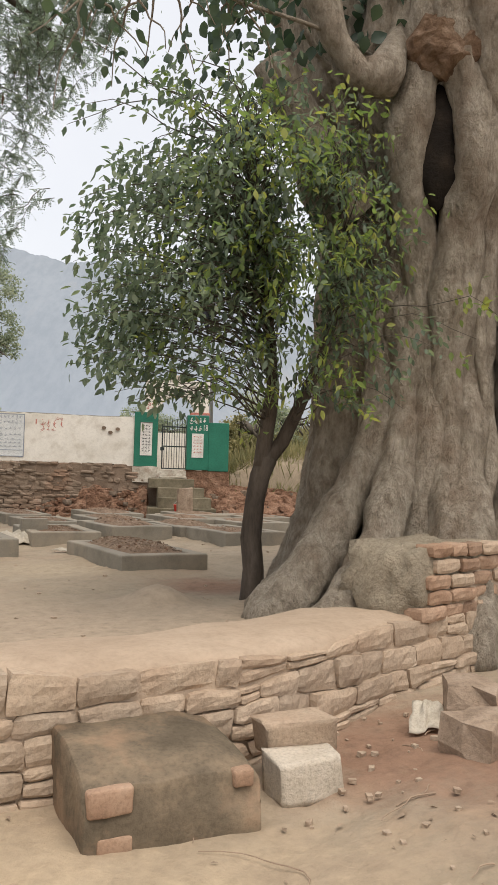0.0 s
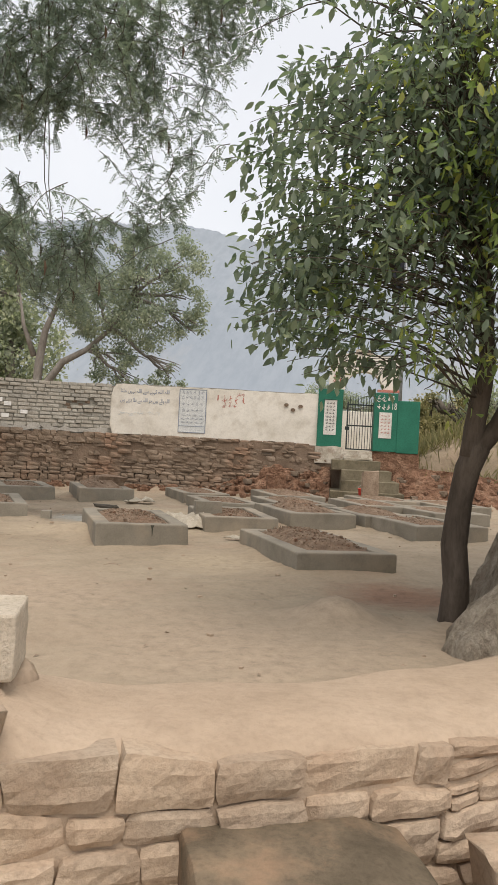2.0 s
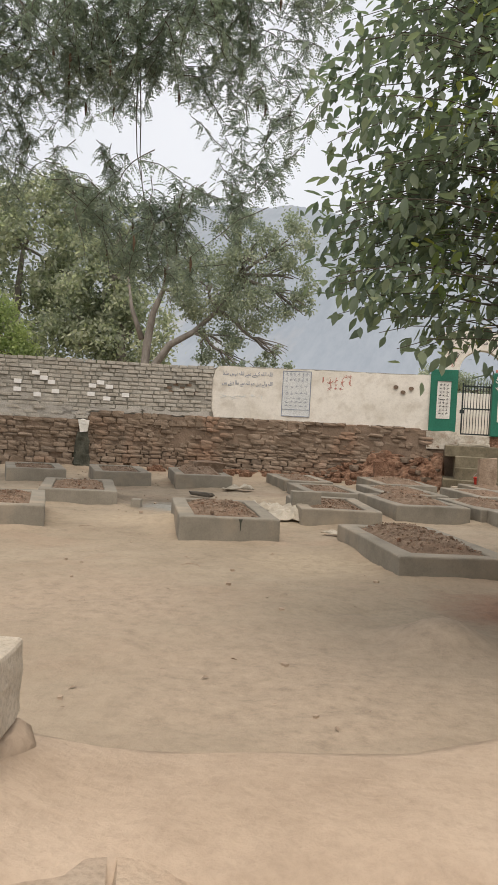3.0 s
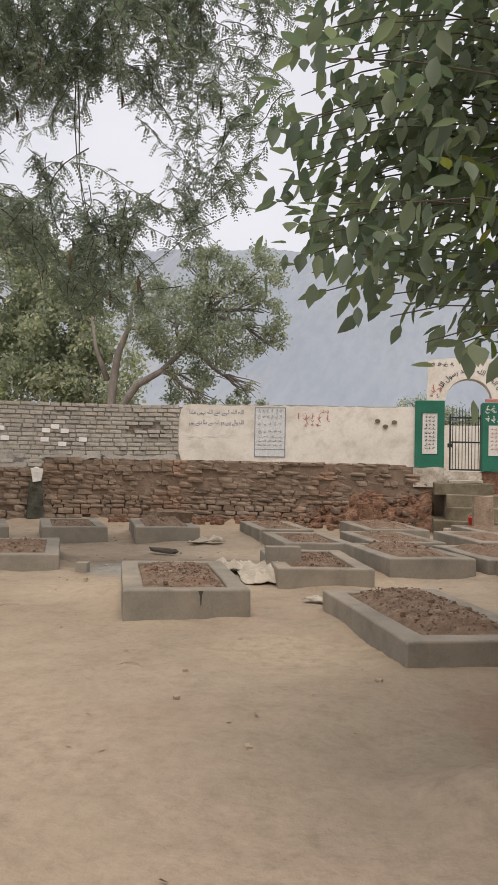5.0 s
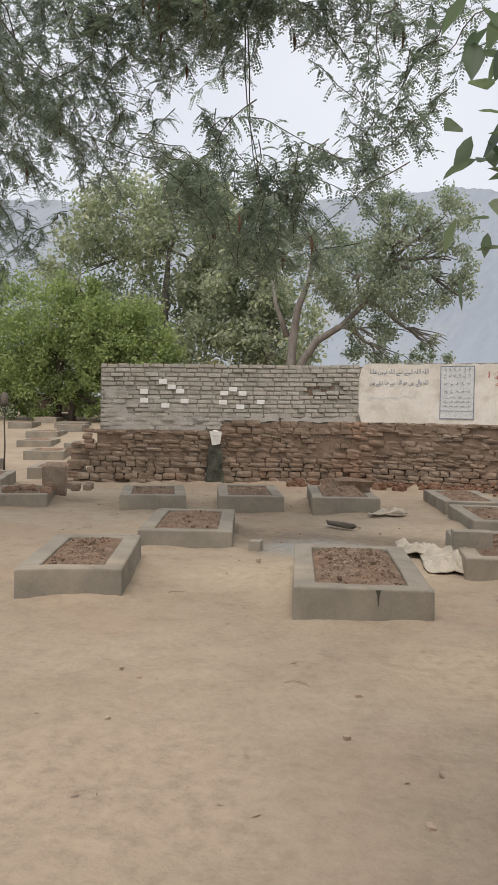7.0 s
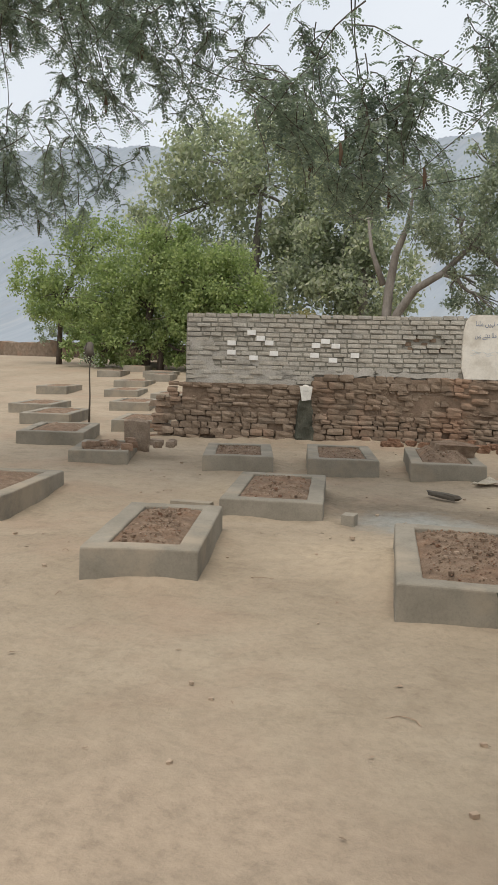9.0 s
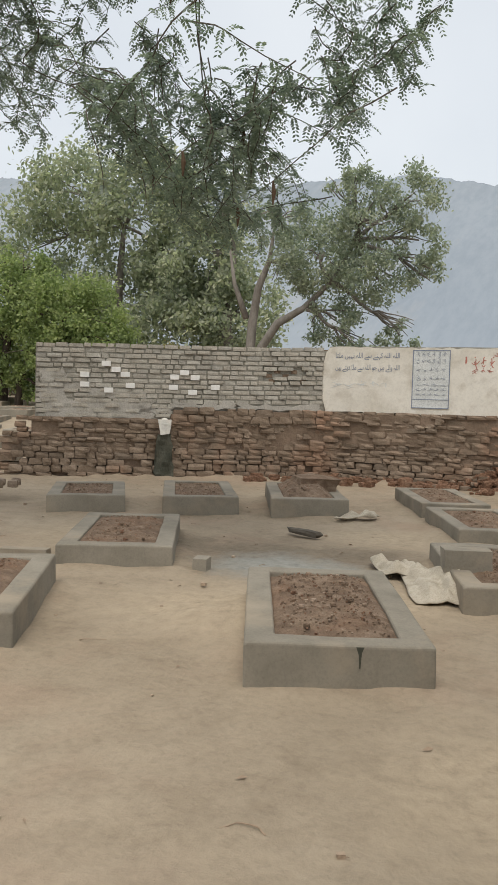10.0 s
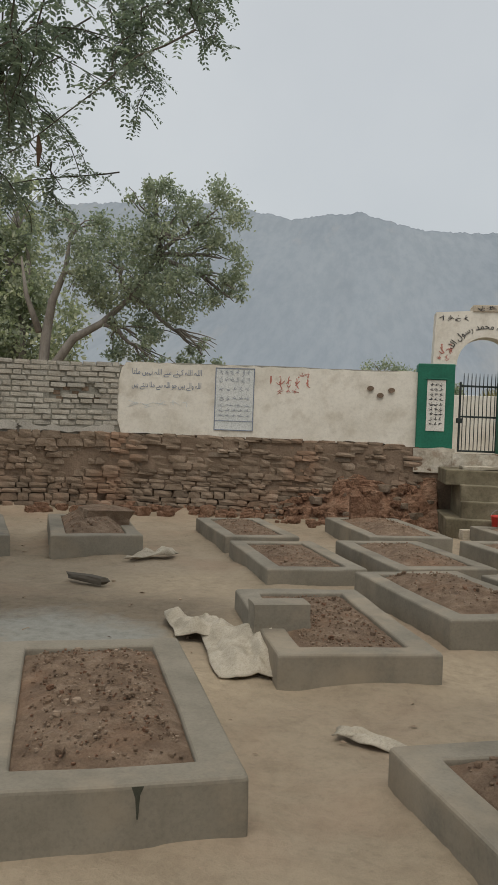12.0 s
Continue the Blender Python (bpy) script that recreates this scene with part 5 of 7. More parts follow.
def build_fig_tree():
    tree = thing("fig_tree", (4.2, 8.0, 0.0), "huge old fig tree with fused ribbed grey-brown stems", "tree")
    rng = random.Random(77)
    pieces = []
    stems = []
    n = 27
    for k in range(n):
        a = 2 * math.pi * k / n + rng.uniform(-0.07, 0.07)
        stems.append((a, rng.uniform(0.9, 1.05), rng.choice((0.13, 0.16, 0.19, 0.23))))
    for a, reach, r in stems:
        deg = math.degrees(a)
        root, lobe = 1.55 * reach, 0.72 * math.exp(-((deg - 219) / 13) ** 2) + 0.35 * math.exp(-((deg - 240) / 16) ** 2)
        pts, rad = [], []
        twist = rng.uniform(-0.22, 0.22)
        for i in range(90):
            t = i / 89
            z = -0.25 + 5.6 * t
            flare = math.exp(-max(z, 0) * 1.25)
            wide = 1.10 + 0.08 * math.sin(z * 0.9 + a * 2) + 0.42 * float(smooth01(2.9, 4.7, z)) * (1.1 if 170 < deg < 260 else 0.7)
            q = wide + (root - 1.06) * flare + lobe * math.exp(-max(z, 0) * 0.85)
            b = a + twist * t + 0.06 * math.sin(z * 1.4 + a * 5)
            pts.append((q * math.cos(b), q * math.sin(b), z))
            rad.append(r * (1.0 + 0.12 * flare + 0.12 * math.sin(z * 2.1 + a * 7)))
        pieces.append(tube(pts, rad, 28, 0.26, a * 3, 2.2, 0.055))
    # thin aerial roots in the furrows
    for k in range(34):
        a = rng.uniform(0, 2 * math.pi)
        pts, rad = [], []
        r = rng.uniform(0.045, 0.10)
        tw = rng.uniform(-0.3, 0.3)
        for i in range(20):
            z = -0.2 + 5.0 * i / 19
            flare = math.exp(-max(z, 0) * 1.1)
            q = 1.20 + 0.42 * flare + 0.05 * math.sin(z + a * 3) + 0.36 * float(smooth01(2.9, 4.7, z))
            b = a + tw * i / 19 + 0.05 * math.sin(z * 3 + a)
            pts.append((q * math.cos(b), q * math.sin(b), z))
            rad.append(r * (1 + 0.25 * math.sin(z * 4 + a)))
        pieces.append(tube(pts, rad, 10, 0.35, a, 5, 0.012))
    pieces.append(tube([(0, 0, -0.3), (0, 0, 0.15), (0, 0, 0.5), (0, 0, 1), (0, 0, 3), (0, 0, 5.2)], [1.55, 1.36, 1.12, 0.92, 0.86, 1.05], 40, 0.2, 1.0, 1.5))
    # broken crown and stubs
    for a, z0, dx, dz, r in ((3.5, 3.0, 0.75, 1.1, 0.25), (3.9, 3.3, 0.4, 1.7, 0.24), (4.4, 3.9, 0.45, 1.0, 0.28), (5.0, 3.7, 0.25, 1.5, 0.22), (3.1, 3.6, 0.55, 1.9, 0.22)):
        base = (1.1 * math.cos(a), 1.1 * math.sin(a), z0)
        tip = ((1.1 + dx) * math.cos(a), (1.1 + dx) * math.sin(a), z0 + dz)
        pts = curve_points(base, tip, 9, -0.1, 0.15, a)
        pieces.append(tube(pts, [r * (1 - 0.35 * i / 9) for i in range(10)], 12, 0.3, a * 2, 3))
    pieces.append(tube(curve_points((-1.25, -0.85, 3.1), (-2.0, -1.0, 4.22), 9, -0.08, 0.1, 1.0), [0.24, 0.22, 0.2, 0.19, 0.18, 0.17, 0.165, 0.16, 0.16, 0.15], 16, 0.2, 5.0, 4, 0.02))
    elbow = [Vector(p) for p in ((-1.8, -1.42, 5.0), (-1.74, -1.42, 4.6), (-1.6, -1.42, 4.2), (-1.42, -1.4, 3.96), (-1.22, -1.36, 3.98), (-1.08, -1.2, 4.3), (-0.95, -1.0, 4.7))]
    pieces.append(tube([elbow[i // 4].lerp(elbow[min(i // 4 + 1, 6)], (i % 4) / 4) for i in range(25)], [0.12 + 0.03 * math.sin(i * 0.5) for i in range(25)], 16, 0.15, 6.0, 4, 0.015))
    v, f = joined(pieces)
    link_mesh("trunk", v, f, M_BARK, tree, "ribbed fused grey-brown trunk", smooth=True)
    build_hollow(tree)
    # rising limbs
    limbs, tips = [], []
    for k, (dx, dy, dz) in enumerate(((-1.5, -0.7, 2.6), (-0.7, 1.6, 3.2), (1.8, -0.6, 3.0), (0.8, 1.5, 3.4), (0.3, -1.4, 2.9), (-2.1, 0.8, 2.4), (2.4, 0.8, 2.6))):
        a = Vector((dx * 0.35, dy * 0.35, 4.4))
        b = a + Vector((dx, dy, dz))
        pts = curve_points(a, b, 10, 0.2, 0.3, k * 2.0)
        limbs.append(tube(pts, [0.20 * (1 - 0.6 * i / 10) for i in range(11)], 10, 0.2, k, 3))
        tips += pts[5:]
        for j in range(5):
            s = pts[4 + j]
            e = s + Vector((rng.uniform(-1, 1) + dx * 0.2, rng.uniform(-1, 1) + dy * 0.2, rng.uniform(-0.3, 0.9)))
            q = curve_points(s, e, 6, 0.1, 0.15, k + j * 0.7)
            limbs.append(tube(q, [0.05 * (1 - 0.8 * i / 6) for i in range(7)], 6))
            tips += q[2:]
    # slender arms that cross the sky beside the trunk
    for s, e in (((-0.9, -0.6, 3.6), (-2.0, -1.0, 5.2)), ((-1.0, -0.5, 3.4), (-1.75, -0.9, 4.6))):
        q = curve_points(s, e, 8, 0.12, 0.12, s[0])
        limbs.append(tube(q, [0.06 * (1 - 0.6 * i / 8) for i in range(9)], 8))
        tips += q[3:] * 2
    v, f = joined(limbs)
    link_mesh("crown_wood", v, f, M_BARK, tree, "rising grey limbs", smooth=True)
    g = np.random.default_rng(5)
    c = np.array([tuple(p) for p in tips])
    # Overhead leaves, out of view, are thickened to shade the upper trunk.
    base = c[g.integers(0, len(c), 10500)] + g.normal(0, 0.32, (10500, 3))
    along = g.normal(0, 0.5, (10500, 3)) + np.array([0, 0, -0.8])
    up = g.normal(0, 1, (10500, 3))
    size = g.uniform(0.09, 0.16, 10500)
    keep = (base[:, 2] > 4.3) | (base[:, 0] > -1.0)
    keep &= ~((base[:, 0] < -1.3) & (g.random(10500) < 0.78))
    keep &= base[:, 2] > 4.2
    p, t = broad_leaves(base[keep], along[keep], up[keep], size[keep], size[keep] * 0.78, 0.2)
    fast_mesh("crown", p, t, M_FIG, tree, "dark heart-shaped fig leaves", smooth=True)
    # one long low bough that reaches out over the near wall
    main = curve_points((-0.9, -0.8, 4.3), (-3.3, -2.85, 3.45), 18, 0.25, 0.2, 4.0)
    wood, nodes = [tube(main, [0.02 * (1 - 0.7 * i / 18) for i in range(19)], 8)], []
    for k in range(34):
        s = main[9 + k % 10]
        e = s + Vector((rng.uniform(-0.4, 0.35), rng.uniform(-0.2, 0.35), rng.uniform(-0.5, 0.3)))
        q = curve_points(s, e, 6, 0.06, 0.08, k * 0.7)
        wood.append(tube(q, [0.009 * (1 - 0.7 * i / 6) for i in range(7)], 5))
        nodes += q[2:]
    v, f = joined(wood)
    link_mesh("bough", v, f, M_BARK, tree, "long low bough", smooth=True)
    c = np.array([tuple(p) for p in nodes])
    m = 150
    base = c[g.integers(0, len(c), m)] + g.normal(0, 0.05, (m, 3))
    size = g.uniform(0.07, 0.105, m)
    p, t = broad_leaves(base, g.normal(0, 0.5, (m, 3)) + np.array([0, 0, -0.8]), g.normal(0, 1, (m, 3)), size, size * 0.76, 0.2)
    fast_mesh("bough_foliage", p, t, M_FIG, tree, "dark heart-shaped fig leaves", smooth=True)


build_fig_tree()


# ---- the young tree beside it ----
def build_young_tree():
    tree = thing("young_tree", (2.2, 7.42, 0.0), "young forked tree with dark bark and drooping green leaves", "tree")
    rng = random.Random(9)
    trunk = []
    fork = Vector((0.06, -0.05, 1.08))
    pts = [(0.03, 0.05, -0.15), (0.02, 0.03, 0.06), (0.015, 0.0, 0.25), (-0.005, 0.0, 0.5), (0.015, -0.02, 0.8), (0.05, -0.04, 1.0), (0.10, -0.06, 1.14), (0.12, -0.07, 1.22)]
    trunk.append(tube(pts, [0.12, 0.098, 0.086, 0.08, 0.078, 0.086, 0.08, 0.02], 14, 0.18, 1.0, 5))
    arms = [([fork, (0.08, -0.08, 1.35), (0.13, -0.1, 1.7), (0.05, -0.25, 2.2), (-0.1, -0.45, 2.8), (-0.2, -0.5, 3.5)], 0.075),
            ([fork, (0.22, -0.07, 1.28), (0.34, -0.1, 1.55), (0.52, -0.2, 2.0), (0.62, -0.35, 2.5), (0.55, -0.5, 3.2)], 0.07)]
    spine = []
    for q, r in arms:
        q = [Vector(p) for p in q]
        dense = []
        for a, b in zip(q, q[1:]):
            dense += [a.lerp(b, i / 4) for i in range(4)]
        dense.append(q[-1])
        trunk.append(tube(dense, [r * (1 - 0.7 * i / (len(dense) - 1)) for i in range(len(dense))], 12, 0.12, 2.0, 4))
        spine += dense[4:]
    v, f = joined(trunk)
    link_mesh("trunk", v, f, M_DARKBARK, tree, "dark forked trunk", smooth=True)
    # boughs fill a rounded crown; leaflets hang in whorls of five to seven at the twig ends
    centre, radius = Vector((-0.16, -0.66, 2.72)), Vector((1.30, 1.15, 1.30))
    boughs, ends = [], []
    g = np.random.default_rng(17)
    for k in range(500):
        d = Vector(g.normal(0, 1, 3)).normalized()
        rr = g.uniform(0.05, 1.0) ** 0.6
        lump_ = 1.0 + 0.22 * noise.noise(d * 2.2 + Vector((3, 1, 2)))
        e = centre + Vector((d.x * radius.x, d.y * radius.y, d.z * radius.z)) * rr * lump_
        if e.z < 1.50:
            e.z = 1.50 + g.uniform(0, 0.5)
        e.x = max(e.x, -1.66 - 0.27 * e.y)
        if e.x < -0.3 and e.z > 3.35 and g.random() < 0.55:
            continue
        s = min(spine, key=lambda p: (p - e).length + 0.6 * max(0, p.z - e.z))
        q = curve_points(s, e, 6, 0.16, 0.22, k * 0.37)
        boughs.append(tube(q, [0.0055 * (1 - 0.75 * i / 6) for i in range(7)], 5))
        ends.append((q[-1], (q[-1] - q[-3]).normalized()))
        ends.append((q[4], (q[-1] - q[3]).normalized()))
        if rr > 0.7:
            ends.append((q[-1] + Vector(g.normal(0, 0.12, 3)), (q[-1] - q[-3]).normalized()))
    # a fuller shoulder high on the path's side
    for k in range(16):
        e = Vector((-0.85 + g.normal(0, 0.36), -0.6 + g.normal(0, 0.35), 3.55 + g.normal(0, 0.33)))
        s = min(spine, key=lambda p: (p - e).length + 0.6 * max(0, p.z - e.z))
        q = curve_points(s, e, 6, 0.16, 0.2, k * 0.53)
        boughs.append(tube(q, [0.008 * (1 - 0.75 * i / 6) for i in range(7)], 5))
        ends += [(q[-1], (q[-1] - q[-3]).normalized()), (q[4], (q[-1] - q[3]).normalized())]
    # long outer sprays reaching out on the path's side
    for e in ((-1.45, -1.0, 2.05), (-1.40, -1.5, 1.95), (-1.2, -1.25, 1.75), (-1.05, -1.45, 1.68), (-0.85, -1.1, 1.55), (-1.65, -0.6, 2.5), (-1.62, -0.75, 2.85),
              (-1.25, -1.6, 2.3), (-0.6, -1.5, 1.75), (-1.5, -1.1, 2.35), (-1.35, -1.4, 2.6), (-0.9, -1.7, 2.15), (0.8, -1.3, 1.62), (1.05, -1.2, 1.9), (0.4, -1.5, 1.58), (1.4, -1.1, 2.0), (1.6, -1.0, 2.2), (-1.28, -1.12, 1.72), (-1.21, -1.02, 1.67), (-1.1, -1.12, 1.52), (-1.02, -1.17, 1.45), (-0.91, -1.02, 1.5), (-0.88, -0.92, 1.67), (-1.01, -0.92, 1.79), (-1.12, -1.02, 1.91), (-1.24, -1.12, 1.95), (-1.31, -1.02, 2.17), (-1.19, -0.92, 2.25), (-1.37, -1.12, 2.22), (-1.07, -1.02, 2.05), (-0.93, -1.02, 1.9), (-1.18, -1.07, 1.78), (-1.04, -0.92, 1.65), (-0.95, -0.82, 2.21), (-1.24, -0.97, 1.89),
              (-1.38, -0.92, 2.16), (-1.34, -0.82, 2.09), (-1.39, -0.97, 1.96), (-1.34, -0.92, 1.91), (-1.42, -1.02, 1.84), (-1.38, -0.97, 1.77), (-1.34, -0.82, 1.82), (-1.39, -1.02, 1.7), (-1.31, -0.92, 1.62), (-1.42, -1.02, 2.05), (-1.39, -1.12, 2.01), (-1.38, -1.07, 1.9), (-1.4, -1.12, 1.96), (-1.37, -1.12, 1.75), (-0.98, -0.82, 1.8), (-1.03, -0.92, 1.89), (-1.17, -1.12, 1.67), (-1.12, -1.12, 1.57), (-1.18, -1.02, 2.09), (-1.26, -1.12, 2.17),
              (0.2, -1.3, 1.45), (0.6, -1.2, 1.42), (0.9, -1.0, 1.5), (0.05, -1.0, 1.5), (0.5, -0.8, 1.5), (-0.95, -0.9, 1.48), (-0.65, -1.0, 1.45), (-0.4, -1.2, 1.5), (-1.3, -0.8, 1.8), (-1.1, -1.0, 1.95)):
        e = Vector(e)
        e.x = max(e.x, -1.60 - 0.27 * e.y)
        s = min(spine, key=lambda p: (p - e).length + 0.6 * max(0, p.z - e.z))
        q = curve_points(s, e, 9, 0.18, 0.22, e.x * 3)
        boughs.append(tube(q, [0.006 * (1 - 0.75 * i / 9) for i in range(10)], 6))
        for i in range(7, 10):
            ends.append((q[i] + Vector(g.normal(0, 0.04, 3)), (q[-1] - q[5]).normalized()))
    v, f = joined(boughs)
    tagged(link_mesh("twig", v, f, M_TWIG, tree, "thin brown branches", smooth=True), kind="stuff")
    old, young = [], []
    for p, d in ends:
        bunch = young if (p.y < -0.75 and g.random() < (0.62 if p.x > -0.25 else 0.2) and p.x > -0.9) else old
        m = int(g.integers(8, 13))
        for j in range(m):
            a = 2 * math.pi * j / m + g.uniform(-0.3, 0.3)
            side = d.orthogonal().normalized()
            o = side * math.cos(a) + d.cross(side) * math.sin(a)
            along = o * 1.1 + d * 0.5 + Vector((0, 0, -0.3 - 0.75 * g.random()))
            start = p + Vector(g.normal(0, 0.05, 3)) - d * g.uniform(-0.03, 0.2)
            bunch.append((start, along, Vector((0, 0, 1)) + o * 0.5 + Vector(g.normal(0, 0.35, 3)), g.uniform(0.048, 0.082)))
    for name, bunch, mat, label in (("crown", old, M_LEAF, "drooping dark green leaves"), ("young_foliage", young, M_YOUNG, "yellow-green young leaves")):
        L = np.array([b[3] for b in bunch])
        p, t = broad_leaves([tuple(b[0]) for b in bunch], [tuple(b[1]) for b in bunch], [tuple(b[2]) for b in bunch], L, L * g.uniform(0.43, 0.55, len(L)), 0.25)
        fast_mesh(name, p, t, mat, tree, label, "stuff", smooth=True)


build_young_tree()


# ---- the overhanging tree with pinnate leaves: its trunk stands beside the path, out of the way ----
def build_overhang():
    tree = thing("overhanging_tree", (-8.8, 8.2, 0.0), "large tree with drooping feathery pinnate foliage and pods", "tree")
    o = Vector((-8.8, 8.2, 0.0))
    wood = [tube([(0, 0, -0.3), (0.05, 0.05, 1.2), (0.2, 0.2, 2.8), (0.5, 0.4, 4.2), (0.9, 0.8, 5.6)], [0.48, 0.38, 0.34, 0.31, 0.26], 14, 0.15, 2, 2)]
    g = np.random.default_rng(23)
    boughs = []
    for k, e in enumerate(((-6.8, 12.5, 7.2), (-4.8, 12.8, 7.6), (-2.8, 12.9, 7.4), (-1.2, 12.9, 7.3), (-0.2, 13.0, 7.6), (-3.6, 14.2, 8.0), (-1.6, 14.5, 8.4), (-5.6, 11.6, 6.6), (0.6, 13.6, 8.6))):
        s = Vector((0.9, 0.8, 5.4))
        q = curve_points(s, Vector(e) - o, 16, 1.2, 0.5, k * 1.3)
        wood.append(tube(q, [0.17 * (1 - 0.8 * i / 16) for i in range(17)], 8, 0.1, k, 3))
        boughs.append([p + o for p in q])
    # hanging sprays: lower edge of the foliage across the plan
    lowx = [-9.0, -7.5, -6.3, -5.6, -4.9, -4.2, -3.6, -2.9, -2.45, -1.95, -1.4, -1.0, -0.7, -0.3, 0.3, 1.0]
    lowz = [2.9, 2.7, 2.75, 2.85, 3.6, 3.9, 3.4, 2.75, 2.55, 2.75, 3.05, 3.45, 4.1, 5.5, 6.8, 7.8]
    sprays = []
    for k in range(2000):
        x = g.uniform(-8.5, 0.9)
        y = g.normal(12.55, 0.45)
        clump = noise.noise(Vector((x * 1.1, 2.0, 4.0)))
        low = float(np.interp(x, lowx, lowz)) + abs(g.normal(0, 0.4)) * (0.5 if k % 4 == 0 else 1.0) + 2.6 * g.random() ** 1.5 * (k % 4 != 0) + 0.5 * max(0, -clump)
        if k >= 760:
            low = g.uniform(5.0, 8.2)
            y = g.normal(12.8, 0.8)
            if low < float(np.interp(x, lowx, lowz)):
                continue
        hung = -0.1 if -1.7 < x < -0.75 and low < 4.4 else 0.03 if low < 4.7 else -0.3 if -3.5 < x < -1.1 else -0.02
        if noise.noise(Vector((x * 1.5 + 7, low * 0.8, 4.0))) < hung or (x > -1.1 and y < 12.2):
            continue
        sprays.append((x, y, low))
    rach, twigs, bases, alongs, ups, sizes, pods = [], [], [], [], [], [], []
    for k, (x, y, low) in enumerate(sprays):
        length = g.uniform(0.5, 1.0)
        top = Vector((x + g.normal(0, 0.45) - 0.2, y + g.normal(0, 0.3), low + length))
        end = Vector((x, y, low + 0.15))
        q = curve_points(top, end, 8, 0.08, 0.18, k * 0.61)
        twigs.append(tube(q, [0.005 * (1 - 0.7 * i / 8) + 0.0015 for i in range(9)], 4))
        if k % 45 == 0:
            hi = min((p for b in boughs for p in b), key=lambda p: (p - top).length)
            qq = curve_points(hi, top, 8, -0.25, 0.25, k * 0.3)
            twigs.append(tube(qq, [0.011 * (1 - 0.6 * i / 8) for i in range(9)], 5))
        for i in range(24):
            s = 0.06 + 0.94 * i / 23
            j = min(int(s * 8), 7)
            p = q[j].lerp(q[j + 1], s * 8 - j)
            a = g.uniform(0, 2 * math.pi)
            d = Vector((math.cos(a) * 0.8, math.sin(a) * 0.8, g.uniform(-0.9, 0.25))).normalized()
            L = g.uniform(0.11, 0.19)
            side = d.cross(Vector((0, 0, 1))).normalized()
            nor = side.cross(d)
            tip = p + d * L + Vector((0, 0, -0.05))
            m = int(L / 0.021)
            for u in range(m):
                w = (u + 0.7) / m
                b = p.lerp(tip, w) + Vector((0, 0, 0.025 * math.sin(w * 3)))
                for sg in (-1, 1):
                    bases.append(b)
                    alongs.append(side * sg + d * 0.55 + Vector((0, 0, -0.35)))
                    ups.append(nor + Vector(g.normal(0, 0.25, 3)))
                    sizes.append(0.043 * (1 - 0.35 * abs(w - 0.45)) * g.uniform(0.85, 1.15))
        if k % 14 == 0:
            pods.append(tube([q[6], q[6] + Vector((0.01, 0, -0.08)), q[6] + Vector((0.0, 0.01, -0.18))], [0.008, 0.02, 0.006], 6))
    v, f = joined(wood)
    link_mesh("trunk", v, f, M_DARKBARK, tree, "dark trunk and spreading limbs", smooth=True)
    v, f = joined(twigs)
    ob = link_mesh("twig", [p - o for p in v], f, M_TWIG, tree, "thin drooping twigs")
    tagged(ob, kind="stuff")
    S = np.array(sizes)
    p, t = blades(np.array([tuple(b - o) for b in bases]), [tuple(a) for a in alongs], [tuple(u) for u in ups], S, S * 0.52)
    fast_mesh("crown", p, t, M_PINNATE, tree, "feathery dark green pinnate leaves")
    # dense upper foliage, above the view and far inside the crown
    n = 9000
    c = np.array([tuple(q) for b in boughs for q in b[5:]])
    base = c[g.integers(0, len(c), n)] + g.normal(0, 0.55, (n, 3)) + np.array([0, 0, -0.2])
    p, t = blades(base - np.array(tuple(o)), g.normal(0, 1, (n, 3)) + np.array([0, 0, -0.6]), g.normal(0, 1, (n, 3)), np.full(n, 0.06), np.full(n, 0.024))
    fast_mesh("upper_crown", p, t, M_PINNATE, tree)
    v, f = joined(pods)
    ob = link_mesh("seed_pod", [q - o for q in v], f, M_POD, tree, "hanging brown seed pods")
    tagged(ob, kind="stuff")


build_overhang()


